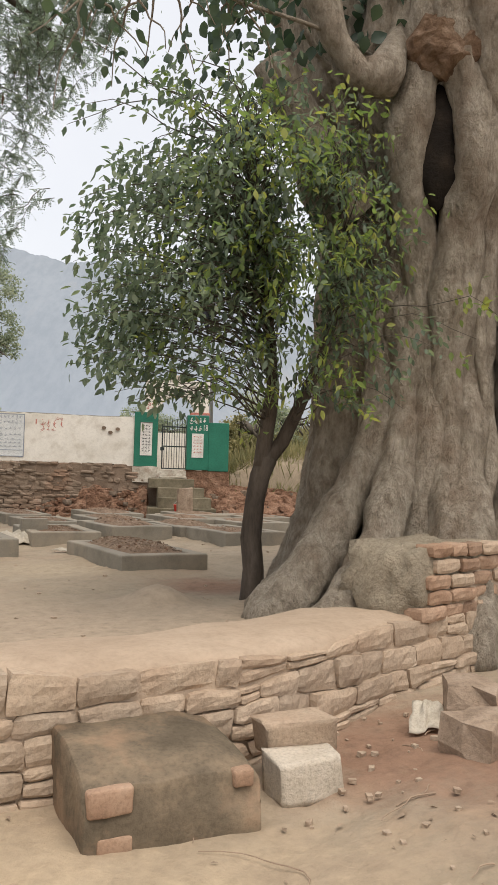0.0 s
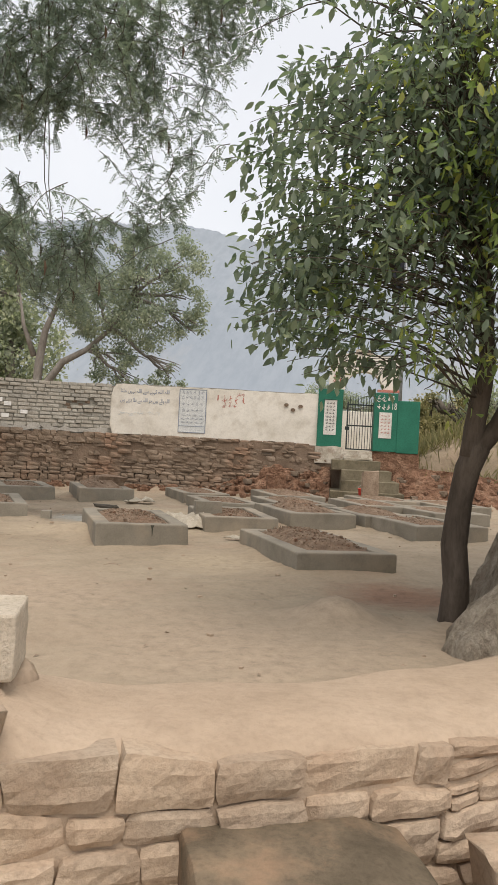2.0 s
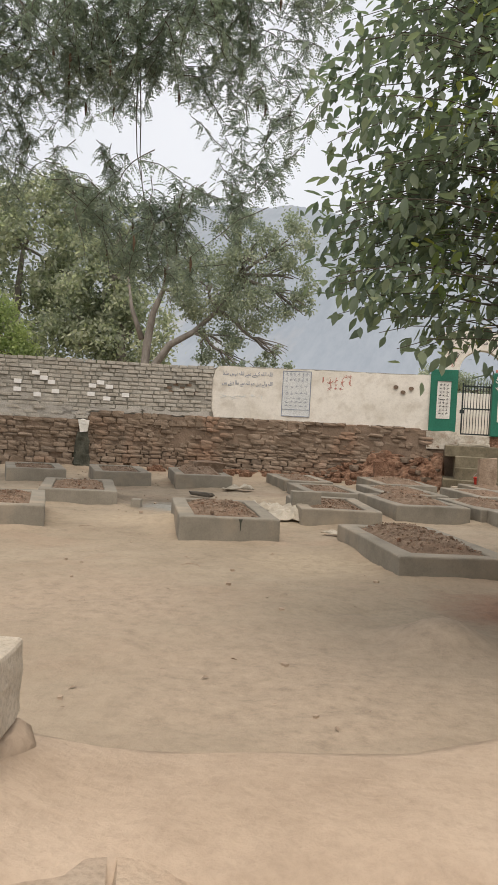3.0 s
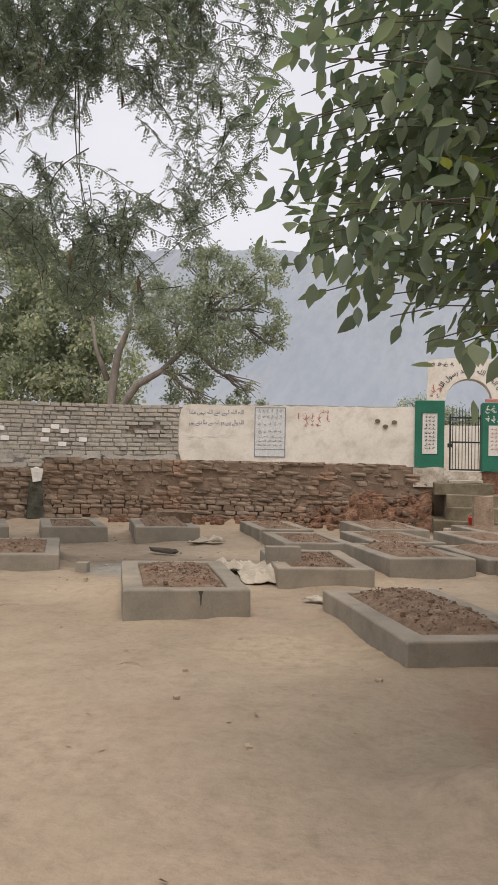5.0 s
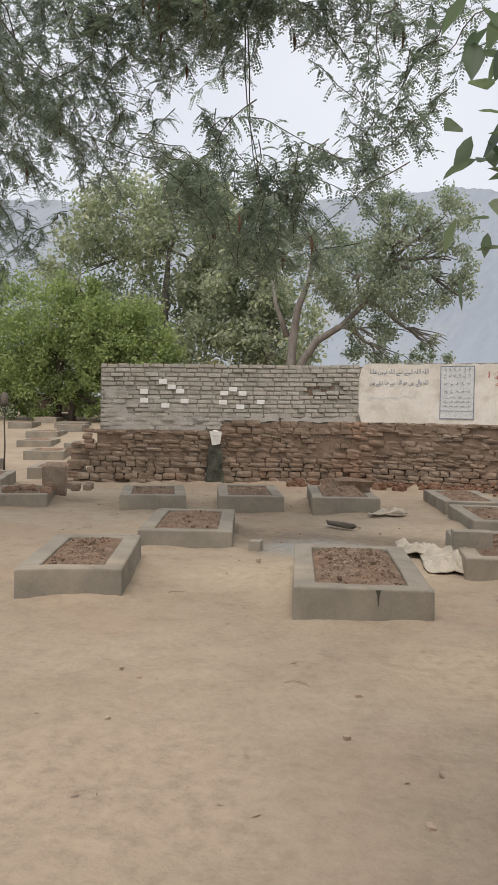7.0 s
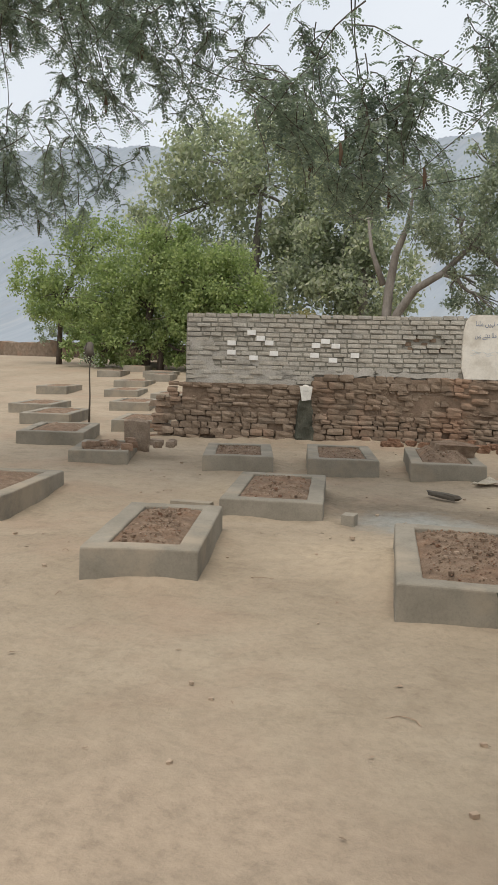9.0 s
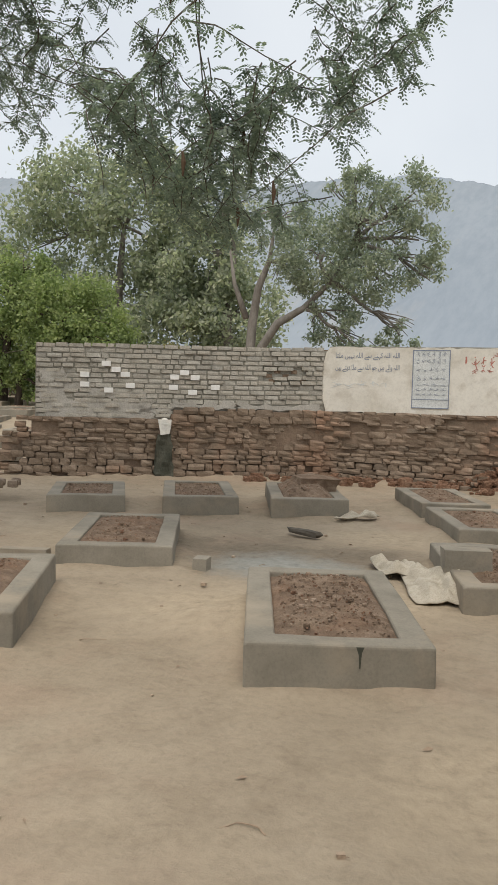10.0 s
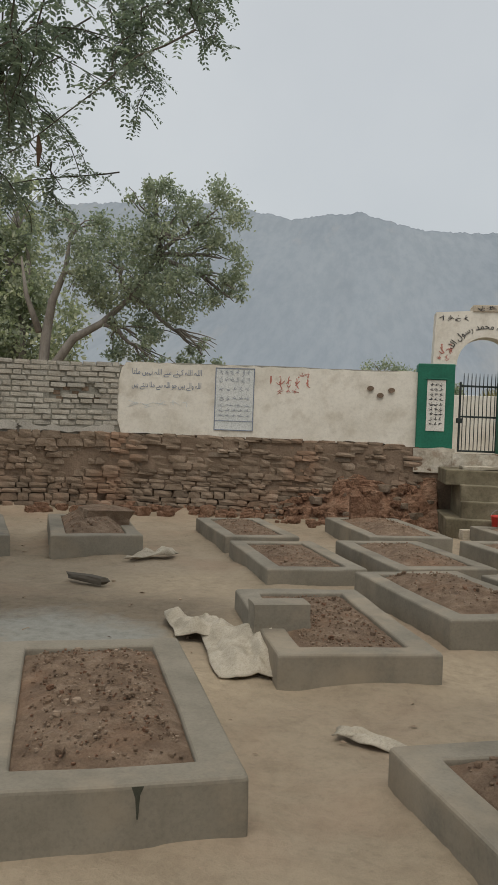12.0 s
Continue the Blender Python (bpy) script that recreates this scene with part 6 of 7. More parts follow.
# ---- trees beyond the wall ----
def far_tree(name, at, trunk, clumps, count, size, material, bark, label, seed, spread=0.5, upright=0.0):
    """A trunk with limbs, and clumps of leaves: centre, radii and share of the leaves each."""
    tree = thing(name, at, label, "tree")
    pieces = [tube(q, r, 9, 0.15, seed, 1.5) for q, r in trunk]
    g = np.random.default_rng(seed)
    tops = [Vector(p) for q, _ in trunk for p in q[1:]]
    for c, r in clumps:
        e = Vector(c)
        s = min(tops, key=lambda p: (p - e).length)
        q = curve_points(s, e, 7, 0.2, 0.3, e.x)
        pieces.append(tube(q, [0.09 * (1 - 0.7 * i / 7) for i in range(8)], 6))
        for _ in range(7):
            w = e + Vector(g.normal(0, 0.45, 3) * np.array(r))
            q2 = curve_points(q[4], w, 5, 0.1, 0.2, w.x)
            pieces.append(tube(q2, [0.035 * (1 - 0.7 * i / 5) for i in range(6)], 5))
    v, f = joined(pieces)
    link_mesh("trunk", v, f, bark, tree, smooth=True)
    total = sum(r[0] * r[1] * r[2] for _, r in clumps) ** 1.0
    P = []
    for c, r in clumps:
        n = int(count * (r[0] * r[1] * r[2]) / total)
        m = max(6, n // 90)
        d = g.normal(0, 1, (m, 3))
        d /= np.linalg.norm(d, axis=1, keepdims=True)
        sub = np.array(c) + d * np.array(r) * g.uniform(0.35, 1.0, (m, 1)) ** 0.5
        pick = sub[g.integers(0, m, n)]
        P.append(pick + g.normal(0, 1, (n, 3)) * min(r) * spread * 0.36)
    P = np.concatenate(P)
    n = len(P)
    s = g.uniform(0.7, 1.3, n) * size
    p, t = blades(P, g.normal(0, 1, (n, 3)) + np.array([0, 0, -0.4 + upright]), g.normal(0, 1, (n, 3)) + np.array([0, 0, 0.8]), s, s * 0.55)
    fast_mesh("crown", p, t, material, tree)
    return tree


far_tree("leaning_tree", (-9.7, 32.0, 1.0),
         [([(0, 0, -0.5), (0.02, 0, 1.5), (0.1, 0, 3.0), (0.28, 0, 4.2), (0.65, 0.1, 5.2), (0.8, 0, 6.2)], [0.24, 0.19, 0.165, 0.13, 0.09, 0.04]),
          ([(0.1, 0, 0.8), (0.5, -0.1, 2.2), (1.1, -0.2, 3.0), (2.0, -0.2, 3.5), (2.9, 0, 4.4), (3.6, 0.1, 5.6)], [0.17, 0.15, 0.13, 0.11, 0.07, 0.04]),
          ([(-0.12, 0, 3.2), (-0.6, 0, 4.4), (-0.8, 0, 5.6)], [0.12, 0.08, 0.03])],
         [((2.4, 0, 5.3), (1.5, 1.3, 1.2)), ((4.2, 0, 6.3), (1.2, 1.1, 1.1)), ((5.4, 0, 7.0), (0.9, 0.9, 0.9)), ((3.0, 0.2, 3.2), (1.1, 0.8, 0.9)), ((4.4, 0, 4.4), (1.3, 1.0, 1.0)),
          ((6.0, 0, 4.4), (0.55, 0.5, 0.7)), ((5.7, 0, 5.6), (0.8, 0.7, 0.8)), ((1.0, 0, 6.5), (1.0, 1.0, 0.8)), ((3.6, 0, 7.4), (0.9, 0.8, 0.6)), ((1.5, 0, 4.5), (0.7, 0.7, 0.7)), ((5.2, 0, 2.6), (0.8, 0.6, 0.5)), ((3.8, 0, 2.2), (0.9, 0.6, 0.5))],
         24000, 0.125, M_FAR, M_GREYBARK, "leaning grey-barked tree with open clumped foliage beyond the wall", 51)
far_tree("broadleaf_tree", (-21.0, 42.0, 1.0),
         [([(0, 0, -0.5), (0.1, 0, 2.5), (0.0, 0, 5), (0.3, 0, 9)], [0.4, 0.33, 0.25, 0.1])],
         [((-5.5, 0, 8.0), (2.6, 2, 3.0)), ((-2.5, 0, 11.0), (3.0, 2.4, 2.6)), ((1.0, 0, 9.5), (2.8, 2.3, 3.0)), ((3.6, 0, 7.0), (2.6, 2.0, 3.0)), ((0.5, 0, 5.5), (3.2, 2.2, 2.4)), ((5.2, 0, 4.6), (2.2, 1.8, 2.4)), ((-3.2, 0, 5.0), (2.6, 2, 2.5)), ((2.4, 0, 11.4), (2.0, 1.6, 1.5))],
         30000, 0.27, M_OLIVE, M_GREYBARK, "tall broadleaf tree with haze-paled olive foliage beyond the wall", 52)
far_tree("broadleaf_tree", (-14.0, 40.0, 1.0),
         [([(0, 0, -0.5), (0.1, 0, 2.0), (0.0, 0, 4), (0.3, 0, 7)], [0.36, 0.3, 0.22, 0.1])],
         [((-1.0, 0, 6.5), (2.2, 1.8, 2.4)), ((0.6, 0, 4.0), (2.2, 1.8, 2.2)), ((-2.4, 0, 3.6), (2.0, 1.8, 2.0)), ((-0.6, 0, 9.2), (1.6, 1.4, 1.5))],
         14000, 0.25, M_OLIVE, M_GREYBARK, "broadleaf tree with haze-paled olive foliage behind the brick wall", 53)
far_tree("bushy_tree", (-22.6, 35.0, 0.75),
         [([(0, 0, -0.5), (0.1, 0, 1.2), (0.3, 0, 3), (0.6, 0, 5)], [0.26, 0.22, 0.16, 0.06]), ([(0.9, 0, -0.5), (1.0, 0, 1.2), (1.8, 0, 3)], [0.2, 0.16, 0.08])],
         [((-1.6, 0, 3.6), (1.9, 1.6, 1.9)), ((0.4, 0, 4.9), (1.9, 1.6, 1.7)), ((2.4, 0, 4.2), (2.0, 1.6, 1.8)), ((0.6, 0, 2.9), (2.2, 1.6, 1.3)), ((4.4, 0, 4.0), (1.7, 1.4, 1.5)), ((3.6, 0, 2.8), (1.8, 1.4, 1.2)), ((-3.0, 0, 2.7), (1.3, 1.2, 1.2)), ((5.6, 0, 2.9), (1.2, 1.2, 1.2)), ((-0.8, 0, 1.7), (2.4, 1.4, 0.9)), ((3.0, 0, 1.6), (2.6, 1.4, 0.9)), ((-3.6, 0, 1.4), (1.5, 1.2, 0.7)), ((6.2, 0, 1.5), (1.6, 1.2, 0.9)), ((1.2, 0, 6.1), (1.2, 1.1, 0.9))] + [((3.0 * k - 3.0, 0, 0.75), (1.7, 1.0, 0.6)) for k in range(4)],
         50000, 0.17, M_BRIGHT, M_DARKBARK, "bright green bushy tree beyond the open graves", 54)
far_tree("bushy_tree", (-29.0, 36.0, 0.9),
         [([(0, 0, -0.5), (0.1, 0, 1.8), (0.2, 0, 3)], [0.16, 0.12, 0.05])],
         [((0, 0, 3.4), (1.9, 1.5, 1.4)), ((1.6, 0, 2.6), (1.4, 1.2, 1.1)), ((-1.5, 0, 4.4), (1.5, 1.2, 1.3)), ((2.4, 0, 6.0), (1.9, 1.5, 1.6))],
         12000, 0.17, M_BRIGHT, M_DARKBARK, "light green thin-stemmed tree at the edge of the graves", 55)
far_tree("acacia_tree", (1.3, 46.0, 1.2),
         [([(0, 0, -0.5), (0.1, 0, 1.2), (0.4, 0, 2.4)], [0.14, 0.1, 0.04])],
         [((0.2, 0, 2.9), (1.3, 1.1, 0.8)), ((1.7, 0, 2.3), (1.2, 1.0, 0.9)), ((-1.0, 0, 2.0), (1.0, 1.0, 0.6)), ((3.0, 0, 2.0), (1.2, 1.0, 0.8))],
         7000, 0.13, M_FAR, M_GREYBARK, "small flat-topped tree beyond the gate", 56)
far_tree("shrub", (-13.9, 34.0, 1.0),
         [([(0, 0, -0.5), (0.1, 0, 0.6), (0.2, 0, 1.4)], [0.05, 0.04, 0.02])],
         [((0, 0, 1.5), (1.1, 0.8, 1.0)), ((1.1, 0, 1.1), (0.8, 0.7, 0.7))], 2600, 0.12, M_DRYGRASS, M_TWIG, "dry yellowish shrub behind the brick wall", 57)
far_tree("shrub", (-5.4, 31.0, 1.0),
         [([(0, 0, -0.5), (0.1, 0, 0.6), (0.2, 0, 1.2)], [0.05, 0.04, 0.02])],
         [((0, 0, 1.3), (1.3, 0.8, 0.7)), ((1.5, 0, 1.0), (1.2, 0.7, 0.5)), ((-1.4, 0, 1.2), (0.9, 0.7, 0.6))], 4200, 0.12, M_FAR, M_TWIG, "grey-green shrub just behind the wall", 58)
far_tree("sapling", (-10.9, 18.4, 0.1),
         [([(0, 0, -0.1), (0.02, 0, 0.5), (0.0, 0, 1.0), (0.03, 0, 1.35)], [0.022, 0.018, 0.014, 0.006])],
         [((0.0, 0, 1.25), (0.22, 0.2, 0.2))], 120, 0.06, M_FAR, M_TWIG, "thin bare sapling beside a grave", 59, 0.8)

for k, (x, y, s) in enumerate(((-34.0, 45.0, 1.0), (-30.0, 46.0, 1.1), (-26.5, 45.5, 1.0), (-38.0, 46.0, 1.2), (-23.0, 46.0, 0.9))):
    far_tree("shrub", (x, y, 1.1), [([(0, 0, -0.3), (0.05, 0, 0.6 * s), (0.1, 0, 1.4 * s)], [0.06, 0.05, 0.02])],
             [((0, 0, 1.7 * s), (2.2 * s, 1.0, 1.3 * s)), ((1.6 * s, 0, 2.3 * s), (1.5 * s, 1.0, 1.4 * s)), ((-1.4 * s, 0, 2.6 * s), (1.4 * s, 1.0, 1.6 * s))], 4200, 0.2,
             M_FAR if k % 2 else M_BRIGHT, M_TWIG, "pale green bush at the far edge of the graves", 90 + k)

hedge = one_box(-60, -9, 47.0, 48.0, 0.6, 2.25)
bmesh.ops.subdivide_edges(hedge, edges=[e for e in hedge.edges if e.calc_length() > 5], cuts=60)
roughen(hedge, 0.8, 0.25, 3)
tagged(part("wall_far", hedge, M_STONE), "dark low boundary wall under the trees", "wall", kind="structure")


# ---- dry grass and scrub on the slope beside the gate ----
def build_grass():
    g = np.random.default_rng(61)
    n = 16000
    x, y = 3.55 + 12.5 * g.random(n) ** 1.5, 20.3 + 13.7 * g.random(n) ** 1.4
    z = ground_height(x, y)
    s = g.uniform(0.18, 0.6, n)
    p, t = blades(np.stack([x, y, z], 1), g.normal(0, 0.35, (n, 3)) + np.array([0, 0, 1.0]), g.normal(0, 1, (n, 3)) + 1e-3, s, np.full(n, 0.03))
    ob = fast_mesh("dry_grass", p, t, M_DRYGRASS, None, "dry yellow-green grass on the slope beside the gate", "stuff")
    tagged(ob, category="grass")


build_grass()
for k, (x, y, s) in enumerate(((4.2, 22.0, 0.9), (5.4, 23.0, 1.1), (6.6, 22.4, 0.8), (5.0, 25.0, 1.2), (7.5, 25.0, 1.3), (8.5, 23.0, 1.0))):
    far_tree("shrub", (x, y, at_ground(x, y)), [([(0, 0, -0.2), (0.05, 0, 0.3 * s), (0.1, 0, 0.7 * s)], [0.04, 0.03, 0.01])],
             [((0, 0, 0.7 * s), (0.8 * s, 0.7 * s, 0.5 * s)), ((0.5 * s, 0, 0.4 * s), (0.6 * s, 0.5 * s, 0.4 * s))], 1800, 0.10, M_OLIVE if k % 2 else M_DRYGRASS, M_TWIG,
             "dry scrub bush on the slope", 70 + k)


# ---- litter: dry leaves, twigs and pebbles on the earth ----
def build_litter():
    g = np.random.default_rng(71)
    n = 760
    x, y = g.uniform(-7, 4, n), g.uniform(1.2, 19, n)
    near = g.random(n) < 0.35
    y[near] = g.uniform(1.5, 4.3, near.sum())
    z = ground_height(x, y) + 0.008
    a = g.uniform(0, 2 * np.pi, n)
    s = g.uniform(0.015, 0.055, n)
    p, t = leaves(np.stack([x, y, z], 1), np.stack([np.cos(a), np.sin(a), g.uniform(-0.1, 0.25, n)], 1), g.normal(0, 0.25, (n, 3)) + np.array([0, 0, 1]), s, s * 0.4)
    tagged(fast_mesh("leaf_litter", p, t, M_LITTER, None, "dry brown leaves scattered on the earth", "stuff"), category="leaf litter")
    pieces = []
    for k in range(46):
        x, y = g.uniform(-5, 3.5), g.uniform(1.6, 17)
        if k < 20:
            x, y = g.uniform(1.2, 3.4), g.uniform(2.8, 4.9)
        a, L = g.uniform(0, 6.28), g.uniform(0.05, 0.2) * (1.9 if k < 20 else 1)
        a2 = g.uniform(-1.2, 1.2)
        q = [(x + L * s * math.cos(a + s * a2) + 0.05 * L * math.sin(s * 11 + k), y + L * s * math.sin(a + s * 0.7), at_ground(x + L * s * math.cos(a + s), y + L * s * math.sin(a + s * 0.7)) + 0.004 + 0.012 * math.sin(s * 3)) for s in [i / 9 for i in range(10)]]
        pieces.append(tube(q, [0.0035 * (1 - 0.06 * i) for i in range(10)], 5))
    v, f = joined(pieces)
    ob = link_mesh("fallen_twigs", v, f, M_DRYROOT, None)
    tagged(ob, "thin dry twigs lying on the earth", "twigs", kind="stuff")
    rng = random.Random(72)
    items = []
    for _ in range(260):
        x, y = rng.uniform(-6, 4), rng.uniform(1.5, 18)
        if rng.random() < 0.4:
            x, y = rng.uniform(1.9, 3.6), rng.uniform(3.2, 5.3)
        s = rng.uniform(0.008, 0.03)
        items.append((SAND_STONES[rng.randrange(12)], (x, y, at_ground(x, y) + s * 0.25), (s * 1.3, s, s * 0.8), rng.uniform(0, 360)))
    merge_pieces("pebbles", items, None, "small tan pebbles on the earth")


build_litter()
dead = loose_stone("dead_branch", [stone_mesh("dead_branch", M_TWIG, 96, 0.2, 0.4)], (-1.95, 14.3, 0.04), (0.5, 0.09, 0.07), -25, "short dark log lying by the cement patch", "log")


# ---- painted writing ----
FORMS = {"\u0627": (0xFE8D, 0xFE8E, 0, 0), "\u0644": (0xFEDD, 0xFEDE, 0xFEDF, 0xFEE0), "\u06C1": (0xFBA6, 0xFBA7, 0xFBA8, 0xFBA9), "\u06A9": (0xFB8E, 0xFB8F, 0xFB90, 0xFB91),
         "\u0646": (0xFEE5, 0xFEE6, 0xFEE7, 0xFEE8), "\u06D2": (0xFBAE, 0xFBAF, 0, 0), "\u0633": (0xFEB1, 0xFEB2, 0xFEB3, 0xFEB4), "\u06CC": (0xFBFC, 0xFBFD, 0xFBFE, 0xFBFF),
         "\u06BA": (0xFB9E, 0xFB9F, 0, 0), "\u0645": (0xFEE1, 0xFEE2, 0xFEE3, 0xFEE4), "\u062A": (0xFE95, 0xFE96, 0xFE97, 0xFE98), "\u0648": (0xFEED, 0xFEEE, 0, 0),
         "\u062C": (0xFE9D, 0xFE9E, 0xFE9F, 0xFEA0), "\u062F": (0xFEA9, 0xFEAA, 0, 0), "\u0631": (0xFEAD, 0xFEAE, 0, 0), "\u062D": (0xFEA1, 0xFEA2, 0xFEA3, 0xFEA4)}


def joined_letters(text):
    """Letters in their joined shapes, in the order in which they stand from left to right."""
    out = []
    for i, c in enumerate(text):
        f = FORMS.get(c)
        if not f:
            out.append(c)
            continue
        before = i > 0 and text[i - 1] in FORMS and FORMS[text[i - 1]][2]
        after = i + 1 < len(text) and text[i + 1] in FORMS and f[2]
        out.append(chr(f[3] if before and after else f[1] if before else f[2] if after else f[0]))
    return "".join(out[::-1])


def lettering(name, text, x0, x1, y, z, height, material, parent, label, slant=0.0):
    cu = bpy.data.curves.new(name, "FONT")
    cu.body, cu.size, cu.extrude, cu.resolution_u = text, 1.0, 0.004, 2
    tmp = bpy.data.objects.new(name, cu)
    scene.collection.objects.link(tmp)
    bpy.context.view_layer.update()
    me = bpy.data.meshes.new_from_object(tmp.evaluated_get(bpy.context.evaluated_depsgraph_get()))
    bpy.data.objects.remove(tmp)
    xs, ys = [v.co.x for v in me.vertices], [v.co.y for v in me.vertices]
    sx, sy = (x1 - x0) / (max(xs) - min(xs)), height / (max(ys) - min(ys))
    for v in me.vertices:
        a, b = (v.co.x - min(xs)) * sx, (v.co.y - min(ys)) * sy
        v.co = (x0 + a, y - v.co.z * 0.4, z + b + slant * a)
    me.materials.clear()
    me.materials.append(material)
    ob = new(name, me)
    ob.parent = parent
    return tagged(ob, label)


LINE1 = "\u0627\u0644\u0644\u06C1 \u0627\u0644\u0644\u06C1 \u06A9\u06C1\u0646\u06D2 \u0633\u06D2 \u0627\u0644\u0644\u06C1 \u0646\u06C1\u06CC\u06BA \u0645\u0644\u062A\u0627"
LINE2 = "\u0627\u0644\u0644\u06C1 \u0648\u0627\u0644\u06D2 \u06C1\u06CC\u06BA \u062C\u0648 \u0627\u0644\u0644\u06C1 \u0633\u06D2 \u0645\u0644\u0627 \u062F\u06CC\u062A\u06D2 \u06C1\u06CC\u06BA"
CREED = "\u0644\u0627 \u0627\u0644\u06C1 \u0627\u0644\u0627 \u0627\u0644\u0644\u06C1 \u0645\u062D\u0645\u062F \u0631\u0633\u0648\u0644 \u0627\u0644\u0644\u06C1"
lettering("wall_writing", joined_letters(LINE1), -3.33, -2.18, 20.252, 2.17, 0.13, M_INK, wall_plaster, "faded blue-black painted writing")
lettering("wall_writing", joined_letters(LINE2), -3.33, -2.18, 20.252, 1.96, 0.13, M_INK, wall_plaster, "faded blue-black painted writing")
lettering("number", "18", 2.90, 3.0, 20.176, 2.09, 0.15, M_WHITE, gate_house, "white painted number")


def stroke(pts, r, y, flat=0.3):
    v, f = tube([(x, y, z) for x, z in pts], [r * (1 - 0.4 * abs(2 * i / (len(pts) - 1) - 1)) for i in range(len(pts))], 5)
    return [(p.x, y + (p.y - y) * flat, p.z) for p in v], f


def scribble(name, x0, x1, z, size, y, material, parent, label, seed, words=4, r=0.007):
    """Flowing brush strokes for writing that cannot be read."""
    rng = random.Random(seed)
    pieces = []
    w = (x1 - x0) / words
    for k in range(words):
        cx = x0 + w * (k + 0.5)
        for s in range(3):
            n, ph = 9, rng.uniform(0, 6)
            ln, amp = w * rng.uniform(0.35, 0.95), size * rng.uniform(0.15, 0.45)
            ox, oz = cx + rng.uniform(-0.15, 0.15) * w, z + size * rng.uniform(0.2, 0.7)
            kind = rng.random()
            if kind < 0.35:
                pts = [(ox + rng.uniform(-0.004, 0.004), oz - size * 0.4 + size * 0.85 * i / n) for i in range(n + 1)]
            else:
                pts = [(ox + ln * (i / n - 0.5), oz + amp * math.sin(ph + i / n * rng.uniform(3.0, 3.2)) - amp * 0.6) for i in range(n + 1)]
            pieces.append(stroke(pts, r, y))
        pieces.append(stroke([(cx, z + size * 0.95), (cx + r, z + size * 0.95 + r), (cx + 2 * r, z + size * 0.95)], r * 1.2, y))
    v, f = joined(pieces)
    return tagged(link_mesh(name, v, f, material, parent, label), kind="stuff")


scribble("wall_writing", -1.14, -0.40, 2.10, 0.13, 20.252, M_REDPAINT, wall_plaster, "faded red brush writing", 3, 5, 0.009)
scribble("wall_writing", -0.95, -0.60, 1.97, 0.07, 20.252, M_REDPAINT, wall_plaster, "faded red brush writing", 4, 3, 0.006)
scribble("wall_writing", -0.62, -0.42, 2.25, 0.05, 20.252, M_REDPAINT, wall_plaster, "faded red brush writing", 5, 2, 0.005)
scribble("wall_writing", -3.4, -2.3, 1.70, 0.09, 20.252, M_NOTICE, wall_plaster, "almost vanished pale blue brush writing", 6, 5, 0.006)
creed = lettering("arch_writing", joined_letters(CREED), 1.80, 2.78, 20.234, 3.02, 0.13, M_BLACK, gate_house, "black painted religious lettering")
for v in creed.data.vertices:
    a, r = math.pi * (0.88 - 0.76 * (v.co.x - 1.80) / 0.98), 0.52 + (v.co.z - 3.02)
    v.co.x, v.co.z = 2.25 + r * math.cos(a), 2.50 + r * math.sin(a)
scribble("arch_writing", 1.52, 1.98, 3.18, 0.07, 20.234, M_BLACK, gate_house, "black brush writing", 8, 4, 0.006)
scribble("arch_writing", 1.50, 1.78, 2.68, 0.12, 20.234, M_REDPAINT, gate_house, "red brush writing", 9, 2, 0.010)
scribble("arch_writing", 1.50, 1.72, 2.58, 0.06, 20.234, M_REDPAINT, gate_house, "red brush writing", 10, 2, 0.006)
scribble("arch_writing", 2.08, 2.38, 3.34, 0.06, 20.214, M_BLACK, gate_house, "black brush writing", 11, 2, 0.006)
scribble("pillar_writing", 2.55, 2.96, 2.29, 0.10, 20.176, M_WHITE, gate_house, "white brush writing", 12, 4, 0.010)
scribble("pillar_writing", 2.55, 2.86, 2.10, 0.09, 20.176, M_WHITE, gate_house, "white brush writing", 13, 3, 0.010)
for k in range(9):
    scribble("panel_writing", 1.42, 1.63, 2.16 - k * 0.075, 0.035, 20.185, M_BLACK, panel_l, "small dark brush writing", 20 + k, 3, 0.0045)
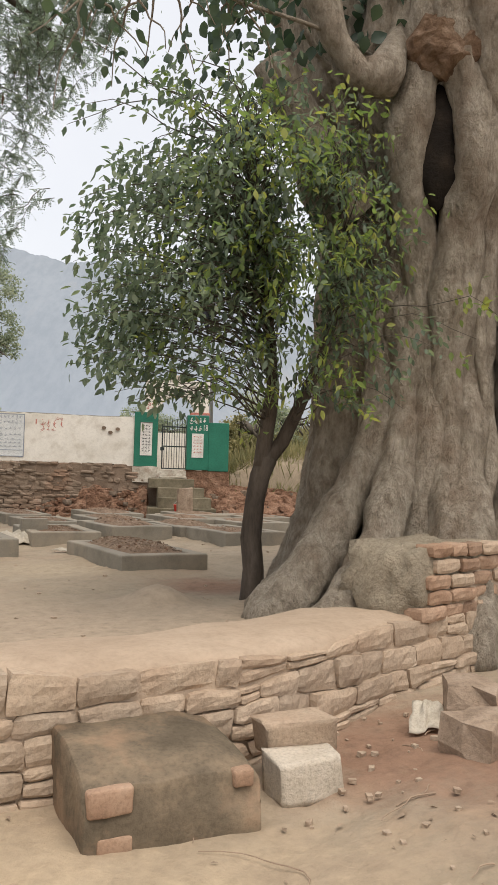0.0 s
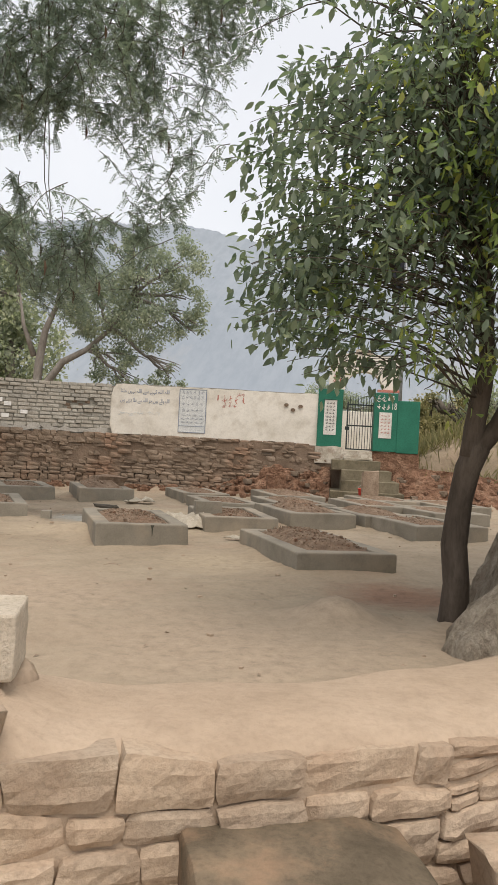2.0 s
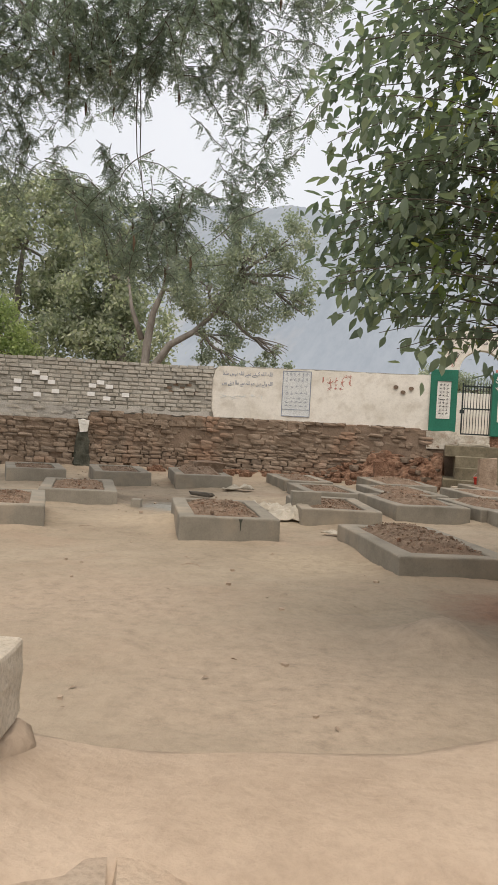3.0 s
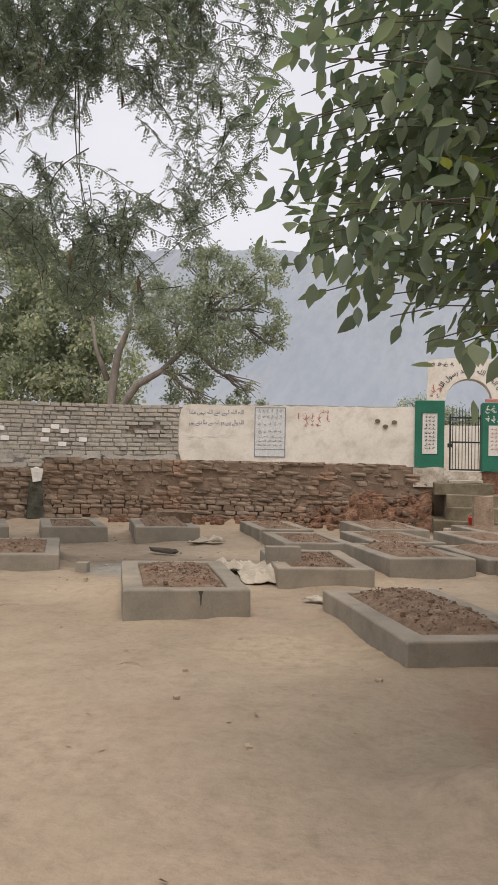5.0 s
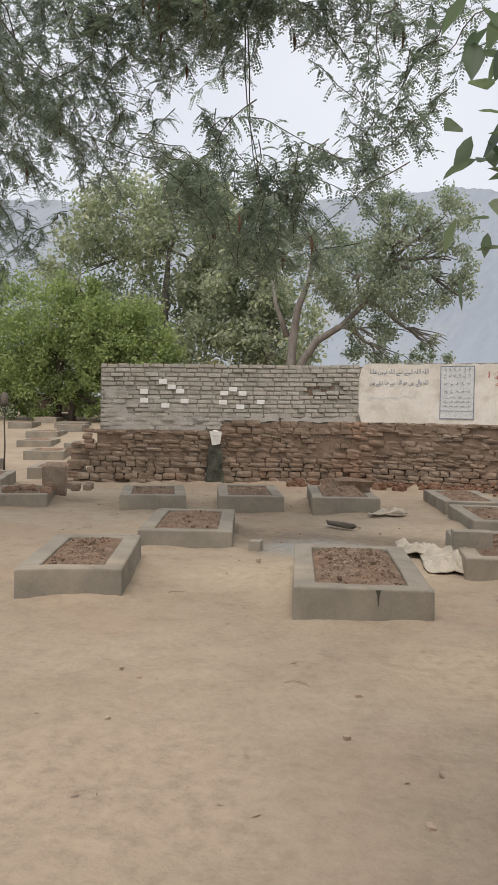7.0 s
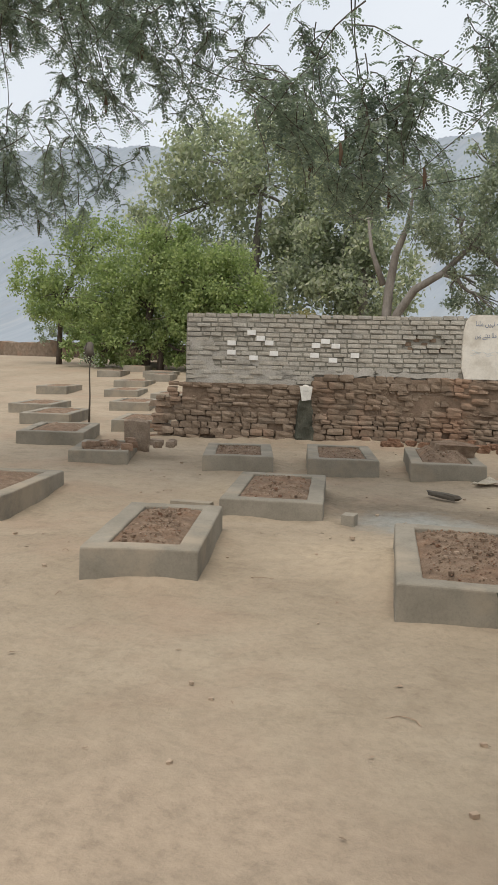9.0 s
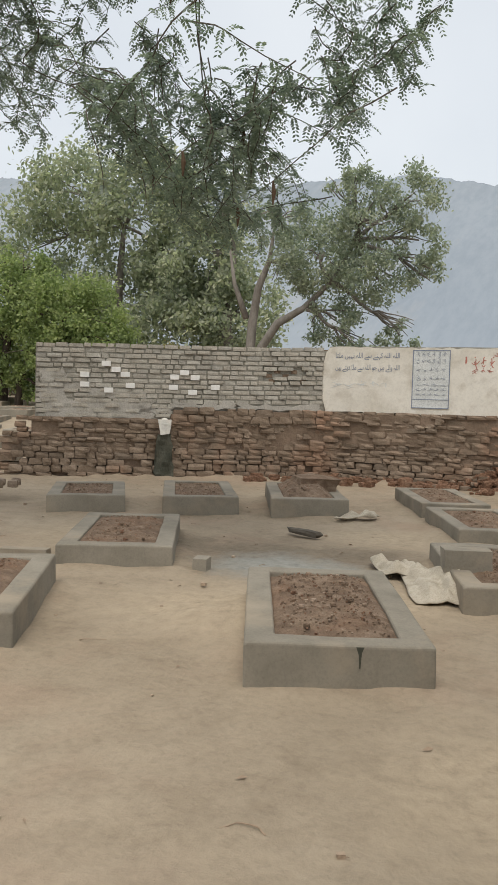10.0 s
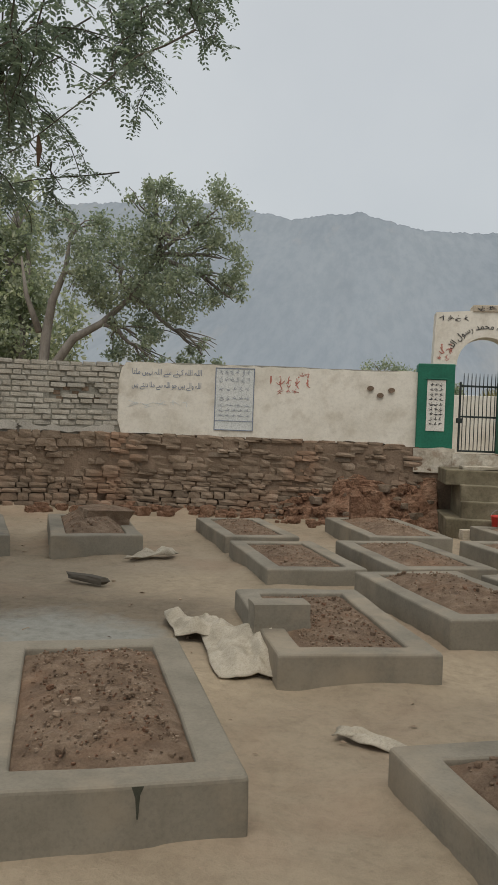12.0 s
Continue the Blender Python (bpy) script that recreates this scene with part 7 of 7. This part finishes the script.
for k in range(6):
    scribble("panel_writing", 2.65, 2.87, 1.93 - k * 0.075, 0.03, 20.165, M_REDPAINT, panel_r, "small red brush writing", 40 + k, 3, 0.0045)


def build_notice():
    """The painted notice on the plaster: border, rows of writing, a box."""
    n = thing("painted_notice", (0, 0, 0), "faded blue-white painted notice board on the plaster wall", "notice")
    x0, x1, z0, z1 = -1.95, -1.315, 1.345, 2.348
    board = part("board", one_box(x0, x1, 20.246, 20.262, z0, z1, 0.003), M_NOTICE, n)
    for a, b, c, d in ((x0, x1, z0, z0 + 0.014), (x0, x1, z1 - 0.014, z1), (x0, x0 + 0.014, z0 + 0.014, z1 - 0.014), (x1 - 0.014, x1, z0 + 0.014, z1 - 0.014), (x0 + 0.014, x1 - 0.014, z0 + 0.15, z0 + 0.158)):
        part("border", one_box(a, b, 20.241, 20.25, c, d), M_INK, n)
    for k, (z, s, w, r) in enumerate(((2.24, 0.07, 6, 0.006), (2.13, 0.06, 6, 0.006), (1.99, 0.05, 5, 0.005), (1.84, 0.05, 5, 0.006), (1.74, 0.03, 4, 0.005), (1.66, 0.03, 5, 0.006), (1.57, 0.03, 5, 0.006))):
        scribble("writing", x0 + 0.05, x1 - 0.05, z, s, 20.243, M_FADED, board, "faded dark brush writing", 60 + k, w, r)


build_notice()

loose_stone("headstone", [stone_mesh("headstone", M_ROCK, 98, 0.06, 0.82)], (2.36, 18.25, 0.34), (0.34, 0.16, 0.80), 10, "tan upright headstone before the gate steps", "headstone")
loose_stone("headstone", [stone_mesh("headstone", M_REDBANK, 99, 0.06, 0.8)], (0.47, 18.42, 0.34), (0.42, 0.11, 0.44), 17, "small red-brown headstone at the end of a grave", "headstone")
for k, (x, y, s) in enumerate(((1.86, 18.45, 0.24), (2.12, 18.32, 0.15))):
    loose_stone("pale_block", [stone_mesh("pale_block", M_CONC, 140 + k, 0.06, 0.88)], (x, y, at_ground(x, y) + 0.07), (s, 0.16, 0.18), 12, "pale cement lump on the ground by the bucket", "block")
